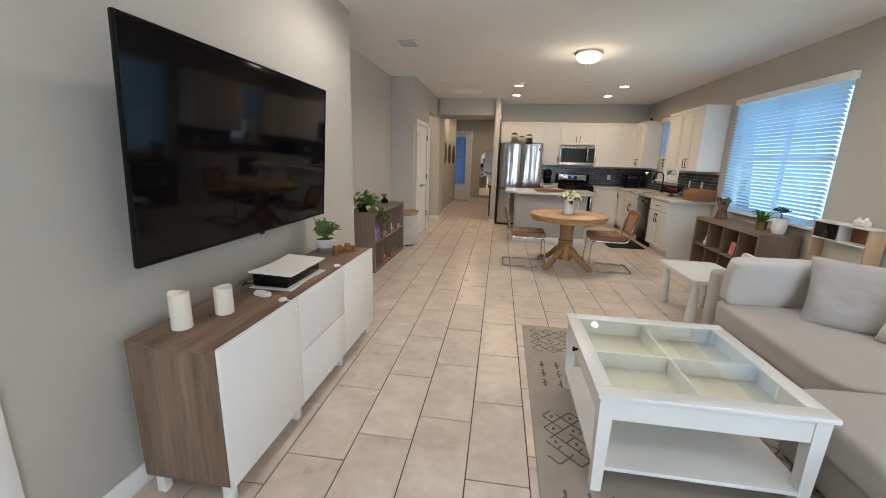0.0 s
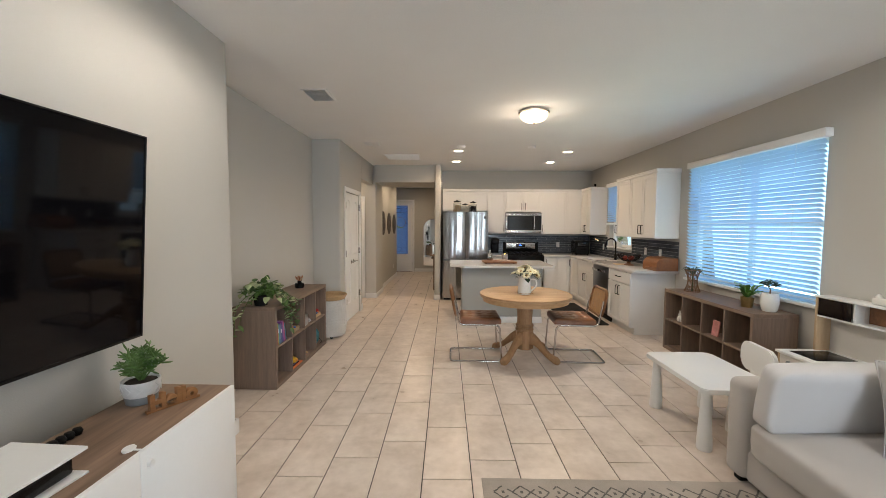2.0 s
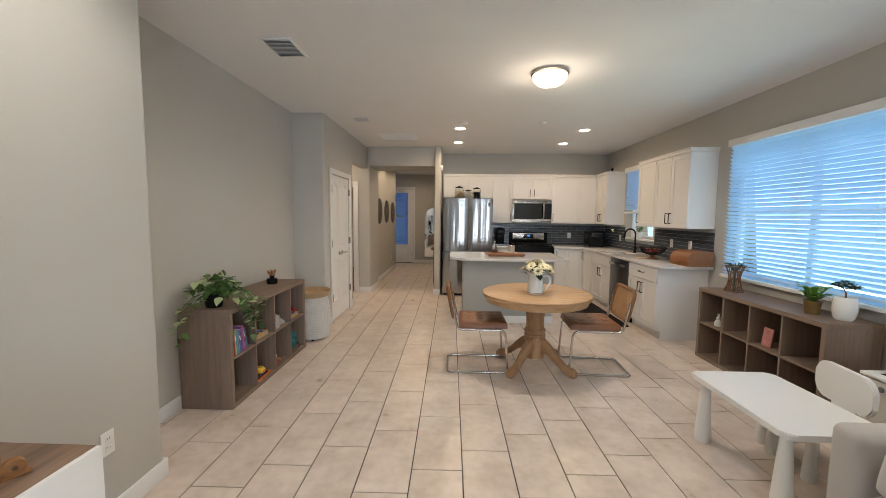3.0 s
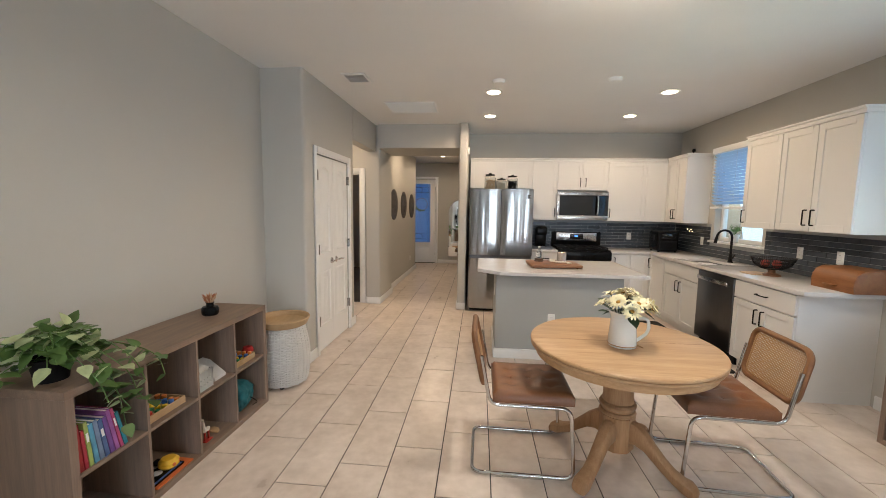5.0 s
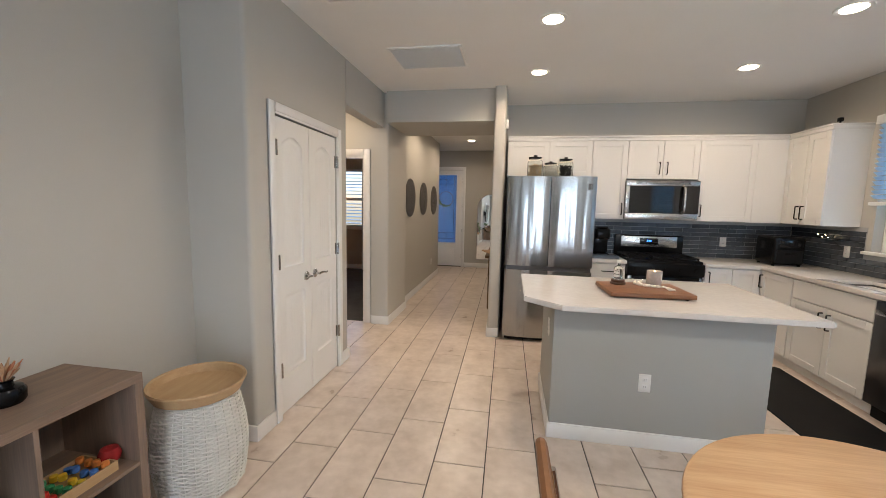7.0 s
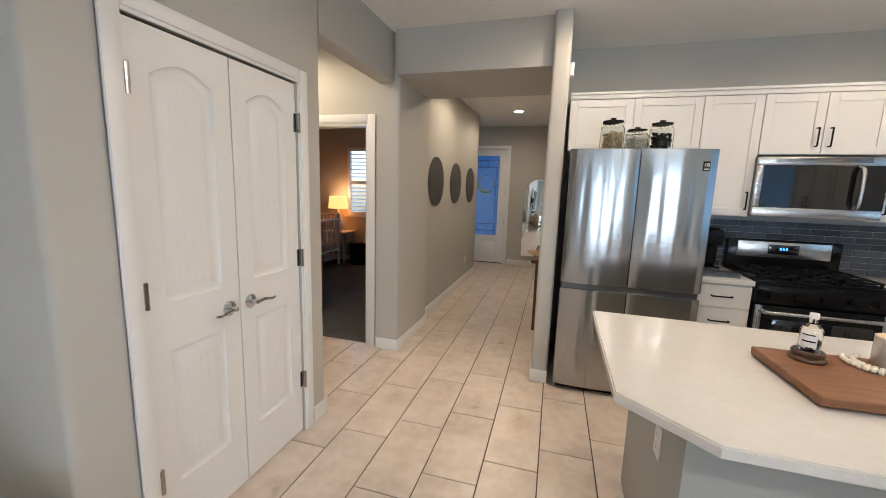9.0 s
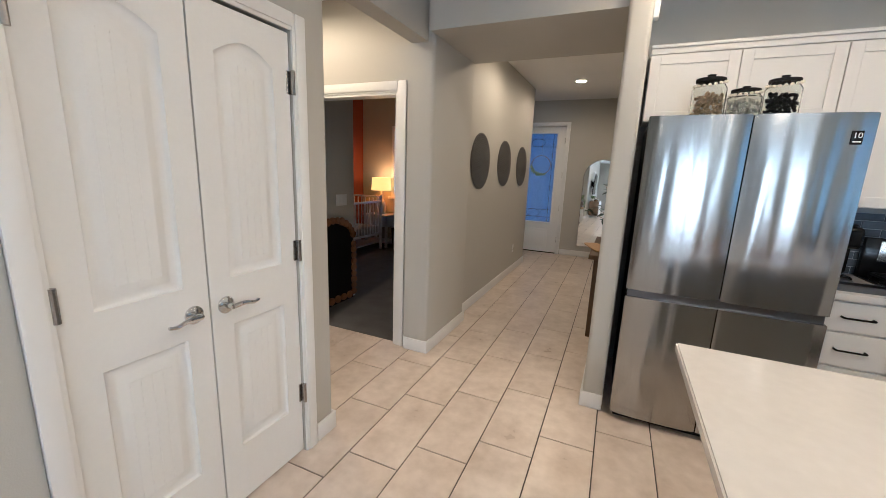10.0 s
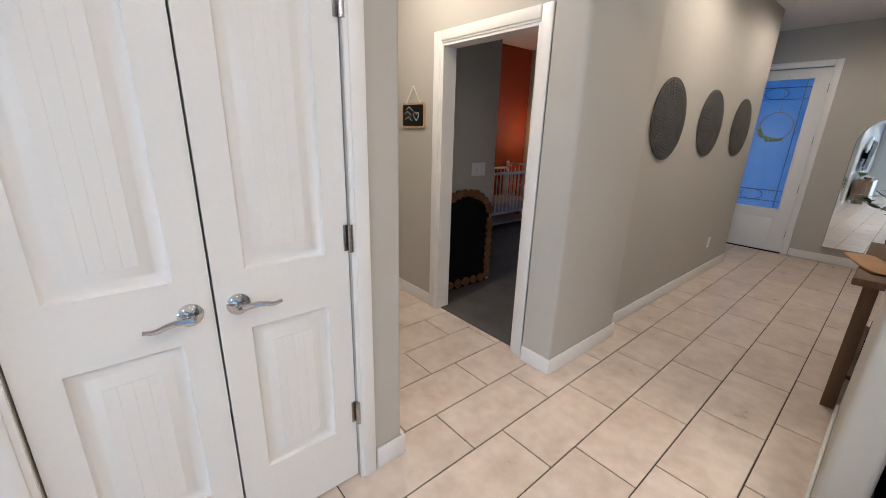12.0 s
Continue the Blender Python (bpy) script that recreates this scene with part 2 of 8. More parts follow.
class Shape:
    """Collects solids in one mesh."""

    def __init__(self):
        self.bm = bmesh.new()

    def box(self, x0, y0, z0, x1, y1, z1, bevel=0.0, seg=2, corners=(), turn=None):
        bm = self.bm
        made = bmesh.ops.create_cube(bm, size=1.0)["verts"]
        for v in made:
            v.co = Vector(((x0 + x1) / 2 + v.co.x * (x1 - x0), (y0 + y1) / 2 + v.co.y * (y1 - y0), (z0 + z1) / 2 + v.co.z * (z1 - z0)))
        edges = list({e for v in made for e in v.link_edges})
        if corners:
            pick = []
            for e in edges:
                a, b = e.verts[0].co, e.verts[1].co
                if abs(a.z - b.z) > 1e-6 and any(abs(a.x - cx) < 1e-4 and abs(a.y - cy) < 1e-4 for cx, cy in corners):
                    pick.append(e)
            edges = pick
        if bevel > 0:
            res = bmesh.ops.bevel(bm, geom=edges, offset=bevel, segments=seg, affect="EDGES", clamp_overlap=True, profile=0.5)
            made = list({v for f in res["faces"] for v in f.verts} | {v for v in made if v.is_valid})
        if turn is not None:
            bmesh.ops.transform(bm, matrix=turn, verts=made)
        return self

    def lathe(self, profile, n=28, at=(0, 0, 0), turn=None, squash=(1, 1)):
        bm = self.bm
        rings, made = [], []
        for r, z in profile:
            if r < 1e-5:
                ring = [bm.verts.new((at[0], at[1], at[2] + z))]
            else:
                ring = [bm.verts.new((at[0] + r * squash[0] * math.cos(2 * math.pi * i / n), at[1] + r * squash[1] * math.sin(2 * math.pi * i / n), at[2] + z)) for i in range(n)]
            rings.append(ring)
            made += ring
        for a, b in zip(rings, rings[1:]):
            for i in range(n):
                j = (i + 1) % n
                if len(a) == 1 and len(b) == 1:
                    break
                if len(a) == 1:
                    bm.faces.new((a[0], b[j], b[i]))
                elif len(b) == 1:
                    bm.faces.new((a[i], a[j], b[0]))
                else:
                    bm.faces.new((a[i], a[j], b[j], b[i]))
        for ring, flip in ((rings[0], True), (rings[-1], False)):
            if len(ring) > 2:
                bm.faces.new(ring[::-1] if flip else ring)
        if turn is not None:
            bmesh.ops.transform(bm, matrix=turn, verts=made)
        return self

    def tube(self, points, r, n=10, closed=False):
        bm = self.bm
        pts = [Vector(p) for p in points]
        k = len(pts)
        rings = []
        up = Vector((0, 0, 1))
        ref = None
        for i, p in enumerate(pts):
            a = pts[(i - 1) % k] if closed or i > 0 else p
            b = pts[(i + 1) % k] if closed or i < k - 1 else p
            d = (b - a).normalized()
            if ref is None:
                ref = d.cross(up if abs(d.z) < 0.9 else Vector((1, 0, 0))).normalized()
            ref = (ref - d * ref.dot(d)).normalized()
            side = d.cross(ref)
            rad = r[i] if isinstance(r, (list, tuple)) else r
            rings.append([bm.verts.new(p + ref * rad * math.cos(2 * math.pi * j / n) + side * rad * math.sin(2 * math.pi * j / n)) for j in range(n)])
        pairs = list(zip(rings, rings[1:])) + ([(rings[-1], rings[0])] if closed else [])
        for a, b in pairs:
            for j in range(n):
                bm.faces.new((a[j], a[(j + 1) % n], b[(j + 1) % n], b[j]))
        if not closed:
            bm.faces.new(rings[0][::-1])
            bm.faces.new(rings[-1])
        return self

    def prism(self, outline, z0, z1, bevel=0.0, seg=2, turn=None):
        bm = self.bm
        low = [bm.verts.new((x, y, z0)) for x, y in outline]
        top = [bm.verts.new((x, y, z1)) for x, y in outline]
        faces = [bm.faces.new(low[::-1]), bm.faces.new(top)]
        n = len(outline)
        for i in range(n):
            faces.append(bm.faces.new((low[i], low[(i + 1) % n], top[(i + 1) % n], top[i])))
        made = low + top
        if bevel:
            edges = list({e for f in faces[:2] for e in f.edges})
            res = bmesh.ops.bevel(bm, geom=edges, offset=bevel, segments=seg, affect="EDGES", clamp_overlap=True)
            made = list({v for f in res["faces"] for v in f.verts} | {v for v in made if v.is_valid})
        if turn is not None:
            bmesh.ops.transform(bm, matrix=turn, verts=made)
        return self

    def mesh(self, name, mat, angle=35):
        bm = self.bm
        bmesh.ops.recalc_face_normals(bm, faces=bm.faces)
        me = bpy.data.meshes.new(name)
        bm.to_mesh(me)
        bm.free()
        me.materials.append(mat)
        me.shade_smooth()
        me.set_sharp_from_angle(angle=radians(angle))
        return me

    def part(self, name, mat, parent=None, label="", angle=35):
        ob = new(name, self.mesh(name, mat, angle))
        if parent is not None:
            ob.parent = parent
        if label:
            ob["label"] = label
        return ob

    def thing(self, name, mat, label, category="", group="", kind="", at=None, angle=35):
        ob = new(name, self.mesh(name, mat, angle))
        if at is not None:
            ob.matrix_world = at
        return tagged(ob, label, category, group, kind)


def base(name, at, label, category, group=""):
    ob = new(name)
    ob.empty_display_size = 0.1
    ob.matrix_world = at if isinstance(at, Matrix) else pose(*at)
    return tagged(ob, label, category, group)


def arc(c, r, a0, a1, n=8):
    return [(c[0] + r * math.cos(radians(a0 + (a1 - a0) * i / n)), c[1] + r * math.sin(radians(a0 + (a1 - a0) * i / n))) for i in range(n + 1)]


def rounded_rect(x0, y0, x1, y1, r, n=5):
    return arc((x1 - r, y0 + r), r, -90, 0, n) + arc((x1 - r, y1 - r), r, 0, 90, n) + arc((x0 + r, y1 - r), r, 90, 180, n) + arc((x0 + r, y0 + r), r, 180, 270, n)


def fillet(points, r, n=6):
    """A polyline in space with rounded corners."""
    pts = [Vector(p) for p in points]
    out = [pts[0]]
    for a, b, c in zip(pts, pts[1:], pts[2:]):
        d0, d1 = (a - b), (c - b)
        k = min(r, d0.length * 0.49, d1.length * 0.49)
        p, q = b + d0.normalized() * k, b + d1.normalized() * k
        for i in range(n + 1):
            t = i / n
            out.append(p * (1 - t) ** 2 + b * 2 * t * (1 - t) + q * t * t)
    out.append(pts[-1])
    return out


# ---------- setting ----------
H = 2.745
RW = 4.72          # face of the window wall
structure = dict(kind="structure")


def struct(shape, name, mat, label):
    return shape.thing(name, mat, label, kind="structure")


struct(Shape().box(-4.2, -1.9, -0.12, 5.0, 16.8, -0.005), "floor", M_GROUT, "beige porcelain plank-tiled floor with dark grout joints")
struct(Shape().box(-3.4, 10.925, -0.005, -0.165, 14.6, 0.006), "carpet", M_CARPET, "dark grey bedroom carpet")
struct(Shape().box(-4.2, -1.9, H, 5.0, 16.8, H + 0.15), "ceiling", M_CEIL, "off-white textured flat ceiling")

s = Shape().box(-0.55, -1.75, 0, 0.05, 5.54, H, 0.025, 4, corners=[(0.05, 5.54)])
struct(s, "wall_television", M_WALL, "greige painted wall with a rounded end")
struct(Shape().box(-0.62, 5.54, 0, -0.40, 8.43, H), "wall_recess", M_WALL, "greige painted recess wall")
s = Shape().box(-0.40, 8.43, 0, 0.0, 8.69, H, 0.025, 4, corners=[(0.0, 8.43)])
s.box(-0.14, 8.69, 2.035, 0.0, 9.575, H)
s.box(-0.14, 9.575, 0, 0.0, 9.79, H, 0.02, 4, corners=[(0.0, 9.79)])
s.box(-0.13, 9.79, 2.355, -0.001, 10.86, H)
s.box(-2.3, 9.67, 0, -0.14, 9.78, H)
s.box(-0.9, 8.55, 0, -0.80, 9.67, H)
struct(s, "wall_pantry", M_WALL, "greige painted closet wall with double door")
s = Shape().box(-2.3, 10.89, 0, -1.105, 11.0, H).box(-1.105, 10.89, 2.04, -0.262, 11.0, H).box(-0.262, 10.89, 0, -0.16, 11.0, H)
s.box(-2.42, 9.67, 0, -2.3, 11.0, H)
struct(s, "wall_bedroom_door", M_WALL, "greige painted wall with a bedroom doorway")
s = Shape().box(-0.16, 10.86, 0, 0.05, 11.665, H, 0.025, 4, corners=[(0.05, 10.86), (0.05, 11.665)])
s.box(-0.16, 11.665, 0, -0.035, 14.60, H, 0.02, 3, corners=[(-0.035, 14.60)])
s.box(-1.6, 14.48, 0, -0.16, 14.60, H)
struct(s, "wall_hall", M_WALL, "greige painted hallway wall")
s = Shape().box(1.275, 10.71, 0, 1.398, 11.75, H, 0.025, 4, corners=[(1.275, 10.71), (1.398, 10.71), (1.275, 11.75)])
s.box(1.398, 11.69, 0, 1.68, 11.80, H).box(1.56, 11.80, 0, 1.68, 14.3, H).box(1.56, 14.3, 0, 3.0, 14.42, H)
struct(s, "wall_fridge_side", M_WALL, "greige painted stub wall beside the refrigerator")
struct(Shape().box(0.05, 10.79, 2.40, 1.275, 11.67, H), "beam", M_WALL, "greige dropped header over the hallway")
struct(Shape().box(1.398, 11.55, 0, RW + 0.15, 11.69, H), "wall_kitchen", M_WALL, "greige painted kitchen wall")
s = Shape()
W1, W2 = (6.14, 7.94, 0.86, 2.28), (9.60, 10.52, 1.14, 2.30)
X0, X1 = RW, RW + 0.17
s.box(X0, -1.75, 0, X1, W1[0], H).box(X0, W1[0], 0, X1, W1[1], W1[2]).box(X0, W1[0], W1[3], X1, W1[1], H)
s.box(X0, W1[1], 0, X1, W2[0], H).box(X0, W2[0], 0, X1, W2[1], W2[2]).box(X0, W2[0], W2[3], X1, W2[1], H).box(X0, W2[1], 0, X1, 11.69, H)
struct(s, "wall_windows", M_WALL, "greige painted wall with two windows")
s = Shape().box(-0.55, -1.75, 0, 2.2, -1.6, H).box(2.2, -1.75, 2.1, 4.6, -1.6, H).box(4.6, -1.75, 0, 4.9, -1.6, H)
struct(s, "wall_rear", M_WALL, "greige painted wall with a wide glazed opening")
FY = 15.62
s = Shape().box(-1.6, FY, 0, -0.62, FY + 0.14, H).box(-0.62, FY, 2.32, 0.34, FY + 0.14, H).box(0.34, FY, 0, 3.0, FY + 0.14, H)
# added porch walls, never seen, keep sky and sun off the door glass
s.box(-1.3, FY + 0.9, 0, 1.0, FY + 1.0, H).box(-1.3, FY + 0.14, 0, -1.2, FY + 0.9, H).box(0.9, FY + 0.14, 0, 1.0, FY + 0.9, H)
s.box(-1.72, 14.48, 0, -1.6, FY + 0.14, H).box(3.0, 14.3, 0, 3.12, FY + 0.14, H)
struct(s, "wall_entry", M_WALL, "greige painted entry wall with added unseen porch walls outside")
s = Shape().box(-1.46, 11.0, 0, -1.345, 11.76, H).box(-3.4, 11.0, 0, -1.46, 11.1, H)
s.box(-3.4, 14.6, 0, -2.62, 14.72, H).box(-2.62, 14.6, 0, -1.55, 14.72, 0.93).box(-2.62, 14.6, 2.22, -1.55, 14.72, H).box(-1.55, 14.6, 0, -0.16, 14.72, H)
struct(s, "wall_bedroom", M_WALL, "greige painted bedroom wall")
struct(Shape().box(-3.4, 11.1, 0, -3.28, 14.6, H), "wall_accent", M_RED, "terracotta red painted accent wall")


# baseboards: runs of (x0, y0, x1, y1) with the side on which they stand proud
def baseboards():
    s = Shape()
    h, t = 0.105, 0.014

    def run(x0, y0, x1, y1):
        s.box(x0, y0, 0.0, x1, y1, h, 0.006, 2)

    run(0.05, -1.6, 0.05 + t, 1.63)
    run(0.05, 2.59, 0.05 + t, 5.54 + t)
    run(-0.40, 5.54, 0.05, 5.54 + t)
    run(-0.40, 5.56, -0.40 + t, 8.43)
    run(-0.385, 8.43 - t, 0.0 + t, 8.43)
    run(0.0, 8.43, t, 8.615)
    run(0.0, 9.655, t, 9.79 + t)
    run(-0.14, 9.79, 0.0, 9.79 + t)
    run(-2.3, 9.785, -0.14, 9.785 + t)
    run(-2.3, 10.89 - t, -1.19, 10.89)
    run(-0.178, 10.89 - t, -0.16, 10.89)
    run(-0.16, 10.86 - t, 0.05 + t, 10.86)
    run(0.05, 10.86, 0.05 + t, 11.665 + t)
    run(-0.035, 11.665, 0.05, 11.665 + t)
    run(-0.035, 11.68, -0.035 + t, 14.60)
    run(1.275 - t, 10.71 - t, 1.398, 10.71)
    run(1.275 - t, 10.71, 1.275, 11.75)
    run(1.56 - t, 11.81, 1.56, 14.3)
    run(0.42, FY - t, 3.0, FY)
    run(RW - t, -1.6, RW, 8.2)
    run(-1.345, 11.0, -1.345 + t, 11.76)
    run(-3.2, 14.6 - t, -0.2, 14.6)
    s.thing("baseboard", M_TRIM, "white painted baseboard along the walls", kind="structure")


baseboards()


def casing(name, axis, wall, lo, hi, top, side, label, width=0.07):
    """A painted door surround on a wall plane: axis 'x' for a wall of constant x."""
    s = Shape()
    parts = [(lo - width, 0.0, lo, top + width), (hi, 0.0, hi + width, top + width), (lo, top, hi, top + width)]
    for a0, z0, a1, z1 in parts:
        for grow, t in ((0.0, 0.012), (0.014, 0.019)):
            b0, b1, c1 = a0, a1, z1
            if a1 <= lo + 1e-6:
                b1 = a1 - grow
            elif a0 >= hi - 1e-6:
                b0 = a0 + grow
            cz0 = z0 if z0 == 0 else z0 + grow
            d0, d1 = sorted((wall, wall + side * t))
            if axis == "x":
                s.box(d0, b0, cz0, d1, b1, c1, 0.004, 2)
            else:
                s.box(b0, d0, cz0, b1, d1, c1, 0.004, 2)
    return s.thing(name, M_TRIM, label, kind="structure")


casing("door_trim_1", "x", 0.0, 8.69, 9.575, 2.03, 1, "white painted casing round the closet doors")
casing("door_trim_2", "y", 10.89, -1.105, -0.262, 2.035, -1, "white painted casing round the bedroom doorway", 0.08)
casing("door_trim_3", "y", FY, -0.62, 0.34, 2.30, -1, "white painted casing round the front door")
casing("door_trim_4", "x", 0.05, 1.70, 2.505, 2.03, 1, "white painted door casing on the living room wall")
s = Shape().box(-1.105, 10.885, 0, -1.088, 11.005, 2.035).box(-0.279, 10.885, 0, -0.262, 11.005, 2.035).box(-1.088, 10.885, 2.018, -0.279, 11.005, 2.035)
struct(s, "door_jamb", M_TRIM, "white painted bedroom door jamb")


# ---------- windows and blinds ----------
def window(name, y0, y1, z0, z1, mid, label):
    w = base(name, (RW + 0.11, (y0 + y1) / 2, z0), label, "window")
    w["kind"] = "structure"
    h, hw = z1 - z0, (y1 - y0) / 2
    s = Shape()
    for a in ((-hw, 0, -hw + 0.045, h), (hw - 0.045, 0, hw, h), (-hw + 0.045, 0, hw - 0.045, 0.045), (-hw + 0.045, h - 0.045, hw - 0.045, h)):
        s.box(-0.03, a[0], a[1], 0.03, a[2], a[3], 0.003)
    if mid:
        s.box(-0.02, -0.03, 0.046, 0.02, 0.03, h - 0.046, 0.003)
    s.box(-0.026, -hw + 0.046, h * 0.47, 0.026, hw - 0.046, h * 0.47 + 0.04, 0.003)
    s.part("frame", M_TRIM, w)
    p = Shape().box(-0.004, -hw + 0.04, 0.04, 0.0, hw - 0.04, h - 0.04).part("pane", M_GLASS, w)
    p.visible_shadow = False
    Shape().box(-0.155, -hw - 0.05, -0.03, -0.031, hw + 0.05, -0.001, 0.006).part("sill", M_TRIM, w)
    return w


window("window_1", *W1, True, "white-framed double window behind closed blinds")
window("window_2", *W2, False, "white-framed window over the sink")


def blind(y0, y1, z0, z1, tilt, label):
    b = base("window_blind", (RW - 0.035, (y0 + y1) / 2, z1), label, "blind", "white slatted window blinds")
    hw = (y1 - y0) / 2
    Shape().box(-0.035, -hw - 0.02, -0.075, 0.035, hw + 0.02, 0.0, 0.006).part("valance", M_WHITE_PAINT, b)
    me = Shape().box(-0.025, -hw, -0.0015, 0.025, hw, 0.0015, 0.0012, 1).mesh("slat", M_SLAT)
    z = -0.10
    while z > z0 - z1 + 0.05:
        o = new("slat", me)
        o.parent = b
        o.matrix_local = pose(0, 0, z, 0, tilt, 0)
        z -= 0.041
    Shape().box(-0.026, -hw, z0 - z1, 0.026, hw, z0 - z1 + 0.03, 0.005).part("bottom_rail", M_WHITE_PAINT, b)
    s = Shape()
    for y in (-hw * 0.72, 0.0, hw * 0.72):
        s.tube([(-0.027, y, -0.07), (-0.027, y, z0 - z1 + 0.02)], 0.0012, 5)
    s.part("ladder_cord", M_WHITE, b)


blind(6.12, 7.935, 0.83, 2.335, 40, "white horizontal slat blind, lowered and nearly closed")
blind(9.58, 10.54, 1.555, 2.345, 40, "white horizontal slat blind, half raised over the sink")
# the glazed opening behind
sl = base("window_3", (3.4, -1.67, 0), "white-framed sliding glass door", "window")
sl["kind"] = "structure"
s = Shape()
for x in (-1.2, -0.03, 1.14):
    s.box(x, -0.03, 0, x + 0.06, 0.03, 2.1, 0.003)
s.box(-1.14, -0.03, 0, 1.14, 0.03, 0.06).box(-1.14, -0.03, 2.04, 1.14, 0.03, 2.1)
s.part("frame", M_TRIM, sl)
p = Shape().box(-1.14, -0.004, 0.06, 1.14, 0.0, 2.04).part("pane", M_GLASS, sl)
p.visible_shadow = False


# ---------- ceiling fixtures ----------
M_LAMP = material("lamp lens", (1.0, 0.78, 0.50), 0.5, bump=0, emit=26.0)
M_LAMP_DOME = material("frosted dome lamp", (1.0, 0.80, 0.55), 0.4, bump=0, emit=1.7)


def downlight(x, y, watts, warm=WARM):
    d = base("recessed_downlight", (x, y, H), "lit recessed ceiling downlight with white trim", "light", "recessed ceiling downlights")
    Shape().lathe([(0.068, 0.0), (0.068, -0.004), (0.092, -0.007), (0.097, -0.004), (0.097, 0.0)], 32).part("trim_ring", M_WHITE_PAINT, d)
    Shape().lathe([(0.0, -0.006), (0.066, -0.0055), (0.066, -0.001), (0.0, -0.001)], 28).part("lens", M_LAMP, d, "glowing warm white lens")
    spot_lamp("downlight_lamp", (x, y, H - 0.02), watts, warm)


for x, y in ((1.72, 9.27), (1.70, 10.33), (3.53, 9.355), (3.51, 10.40)):
    downlight(x, y, 30)
downlight(0.67, 14.2, 32)
downlight(0.62, 12.5, 38)
downlight(-0.95, 10.25, 50)
# the two at y = 1.6 are added out of view to brighten the near end
for x, y, watts in ((0.89, 4.73, 62), (3.97, 4.80, 42), (0.89, 1.6, 28), (3.97, 1.6, 42)):
    downlight(x, y, watts, SOFT)

d = base("dome_ceiling_lamp", (2.48, 7.07, H), "lit frosted glass dome ceiling lamp with nickel rim", "lamp")
Shape().lathe([(0.146, 0.0), (0.162, -0.006), (0.164, -0.022), (0.153, -0.028), (0.0, -0.028)], 40).part("rim", M_NICKEL, d)
Shape().lathe([(0.150, -0.026), (0.147, -0.055), (0.129, -0.085), (0.094, -0.108), (0.045, -0.121), (0.0, -0.124)], 40).part("shade", M_LAMP_DOME, d, "glowing frosted glass shade")
Shape().lathe([(0.0, -0.118), (0.012, -0.12), (0.010, -0.135), (0.0, -0.14)], 14).part("finial", M_NICKEL, d)
spot_lamp("dome_downlight", (2.48, 7.07, H - 0.15), 75, (1.0, 0.86, 0.70), 165, 0.12)
pl = bpy.data.lights.new("dome_lamp", "POINT")
pl.energy, pl.color, pl.shadow_soft_size = 7, (1.0, 0.78, 0.55), 0.14
new("dome_lamp", pl).location = (2.48, 7.07, H - 0.28)


def ceiling_vent(x0, y0, x1, y1, n, name, label):
    v = base(name, ((x0 + x1) / 2, (y0 + y1) / 2, H), label, "vent", "ceiling air vents")
    hx, hy = (x1 - x0) / 2, (y1 - y0) / 2
    s = Shape()
    f = 0.022
    s.box(-hx, -hy, -0.010, -hx + f, hy, 0, 0.003).box(hx - f, -hy, -0.010, hx, hy, 0, 0.003)
    s.box(-hx + f, -hy, -0.010, hx - f, -hy + f, 0, 0.003).box(-hx + f, hy - f, -0.010, hx - f, hy, 0, 0.003)
    s.part("frame", M_WHITE_PAINT, v)
    # flat black sheet on the ceiling gives the shade of a duct opening
    Shape().box(-hx + f, -hy + f, -0.002, hx - f, hy - f, -0.0005).part("duct", M_BLACK_MATT, v)
    s = Shape()
    for i in range(n):
        y = -hy + f + (i + 0.5) * (2 * hy - 2 * f) / n
        s.box(-hx + f, -0.008, -0.0012, hx - f, 0.008, 0.0012, turn=pose(0, y, -0.0075, 35, 0, 0))
    s.part("louvre", M_WHITE_PAINT, v)


ceiling_vent(0.225, 6.39, 0.465, 6.73, 13, "ceiling_vent", "white louvred ceiling air vent")
ceiling_vent(0.285, 8.61, 0.515, 8.86, 10, "ceiling_vent", "white louvred ceiling air vent")
ceiling_vent(0.43, 9.60, 1.05, 10.10, 40, "return_grille", "large white return air grille in the ceiling")
for x, y in ((2.84, 8.9), (1.76, 8.9)):
    Shape().lathe([(0.0, -0.035), (0.035, -0.035), (0.055, -0.028), (0.062, -0.008), (0.066, 0.0)], 28).thing(
        "smoke_detector", M_WHITE, "round white smoke detector on the ceiling", "detector", "ceiling detectors", at=pose(x, y, H))


# ---------- closet double doors ----------
def panel_outline(y0, y1, z0, z1, rise, inset, n=12):
    """Outline of a door panel, arched at the top when rise > 0, starting at its lower corners."""
    yc, hw = (y0 + y1) / 2, (y1 - y0) / 2
    pts = [(y0 + inset, z0 + inset), (y1 - inset, z0 + inset)]
    if rise:
        for i in range(n + 1):
            u = 1 - 2 * i / n
            pts.append((yc + u * (hw - inset), z1 - inset - rise * abs(u) ** 1.7))
    else:
        pts += [(y1 - inset, z1 - inset), (y0 + inset, z1 - inset)]
    return pts


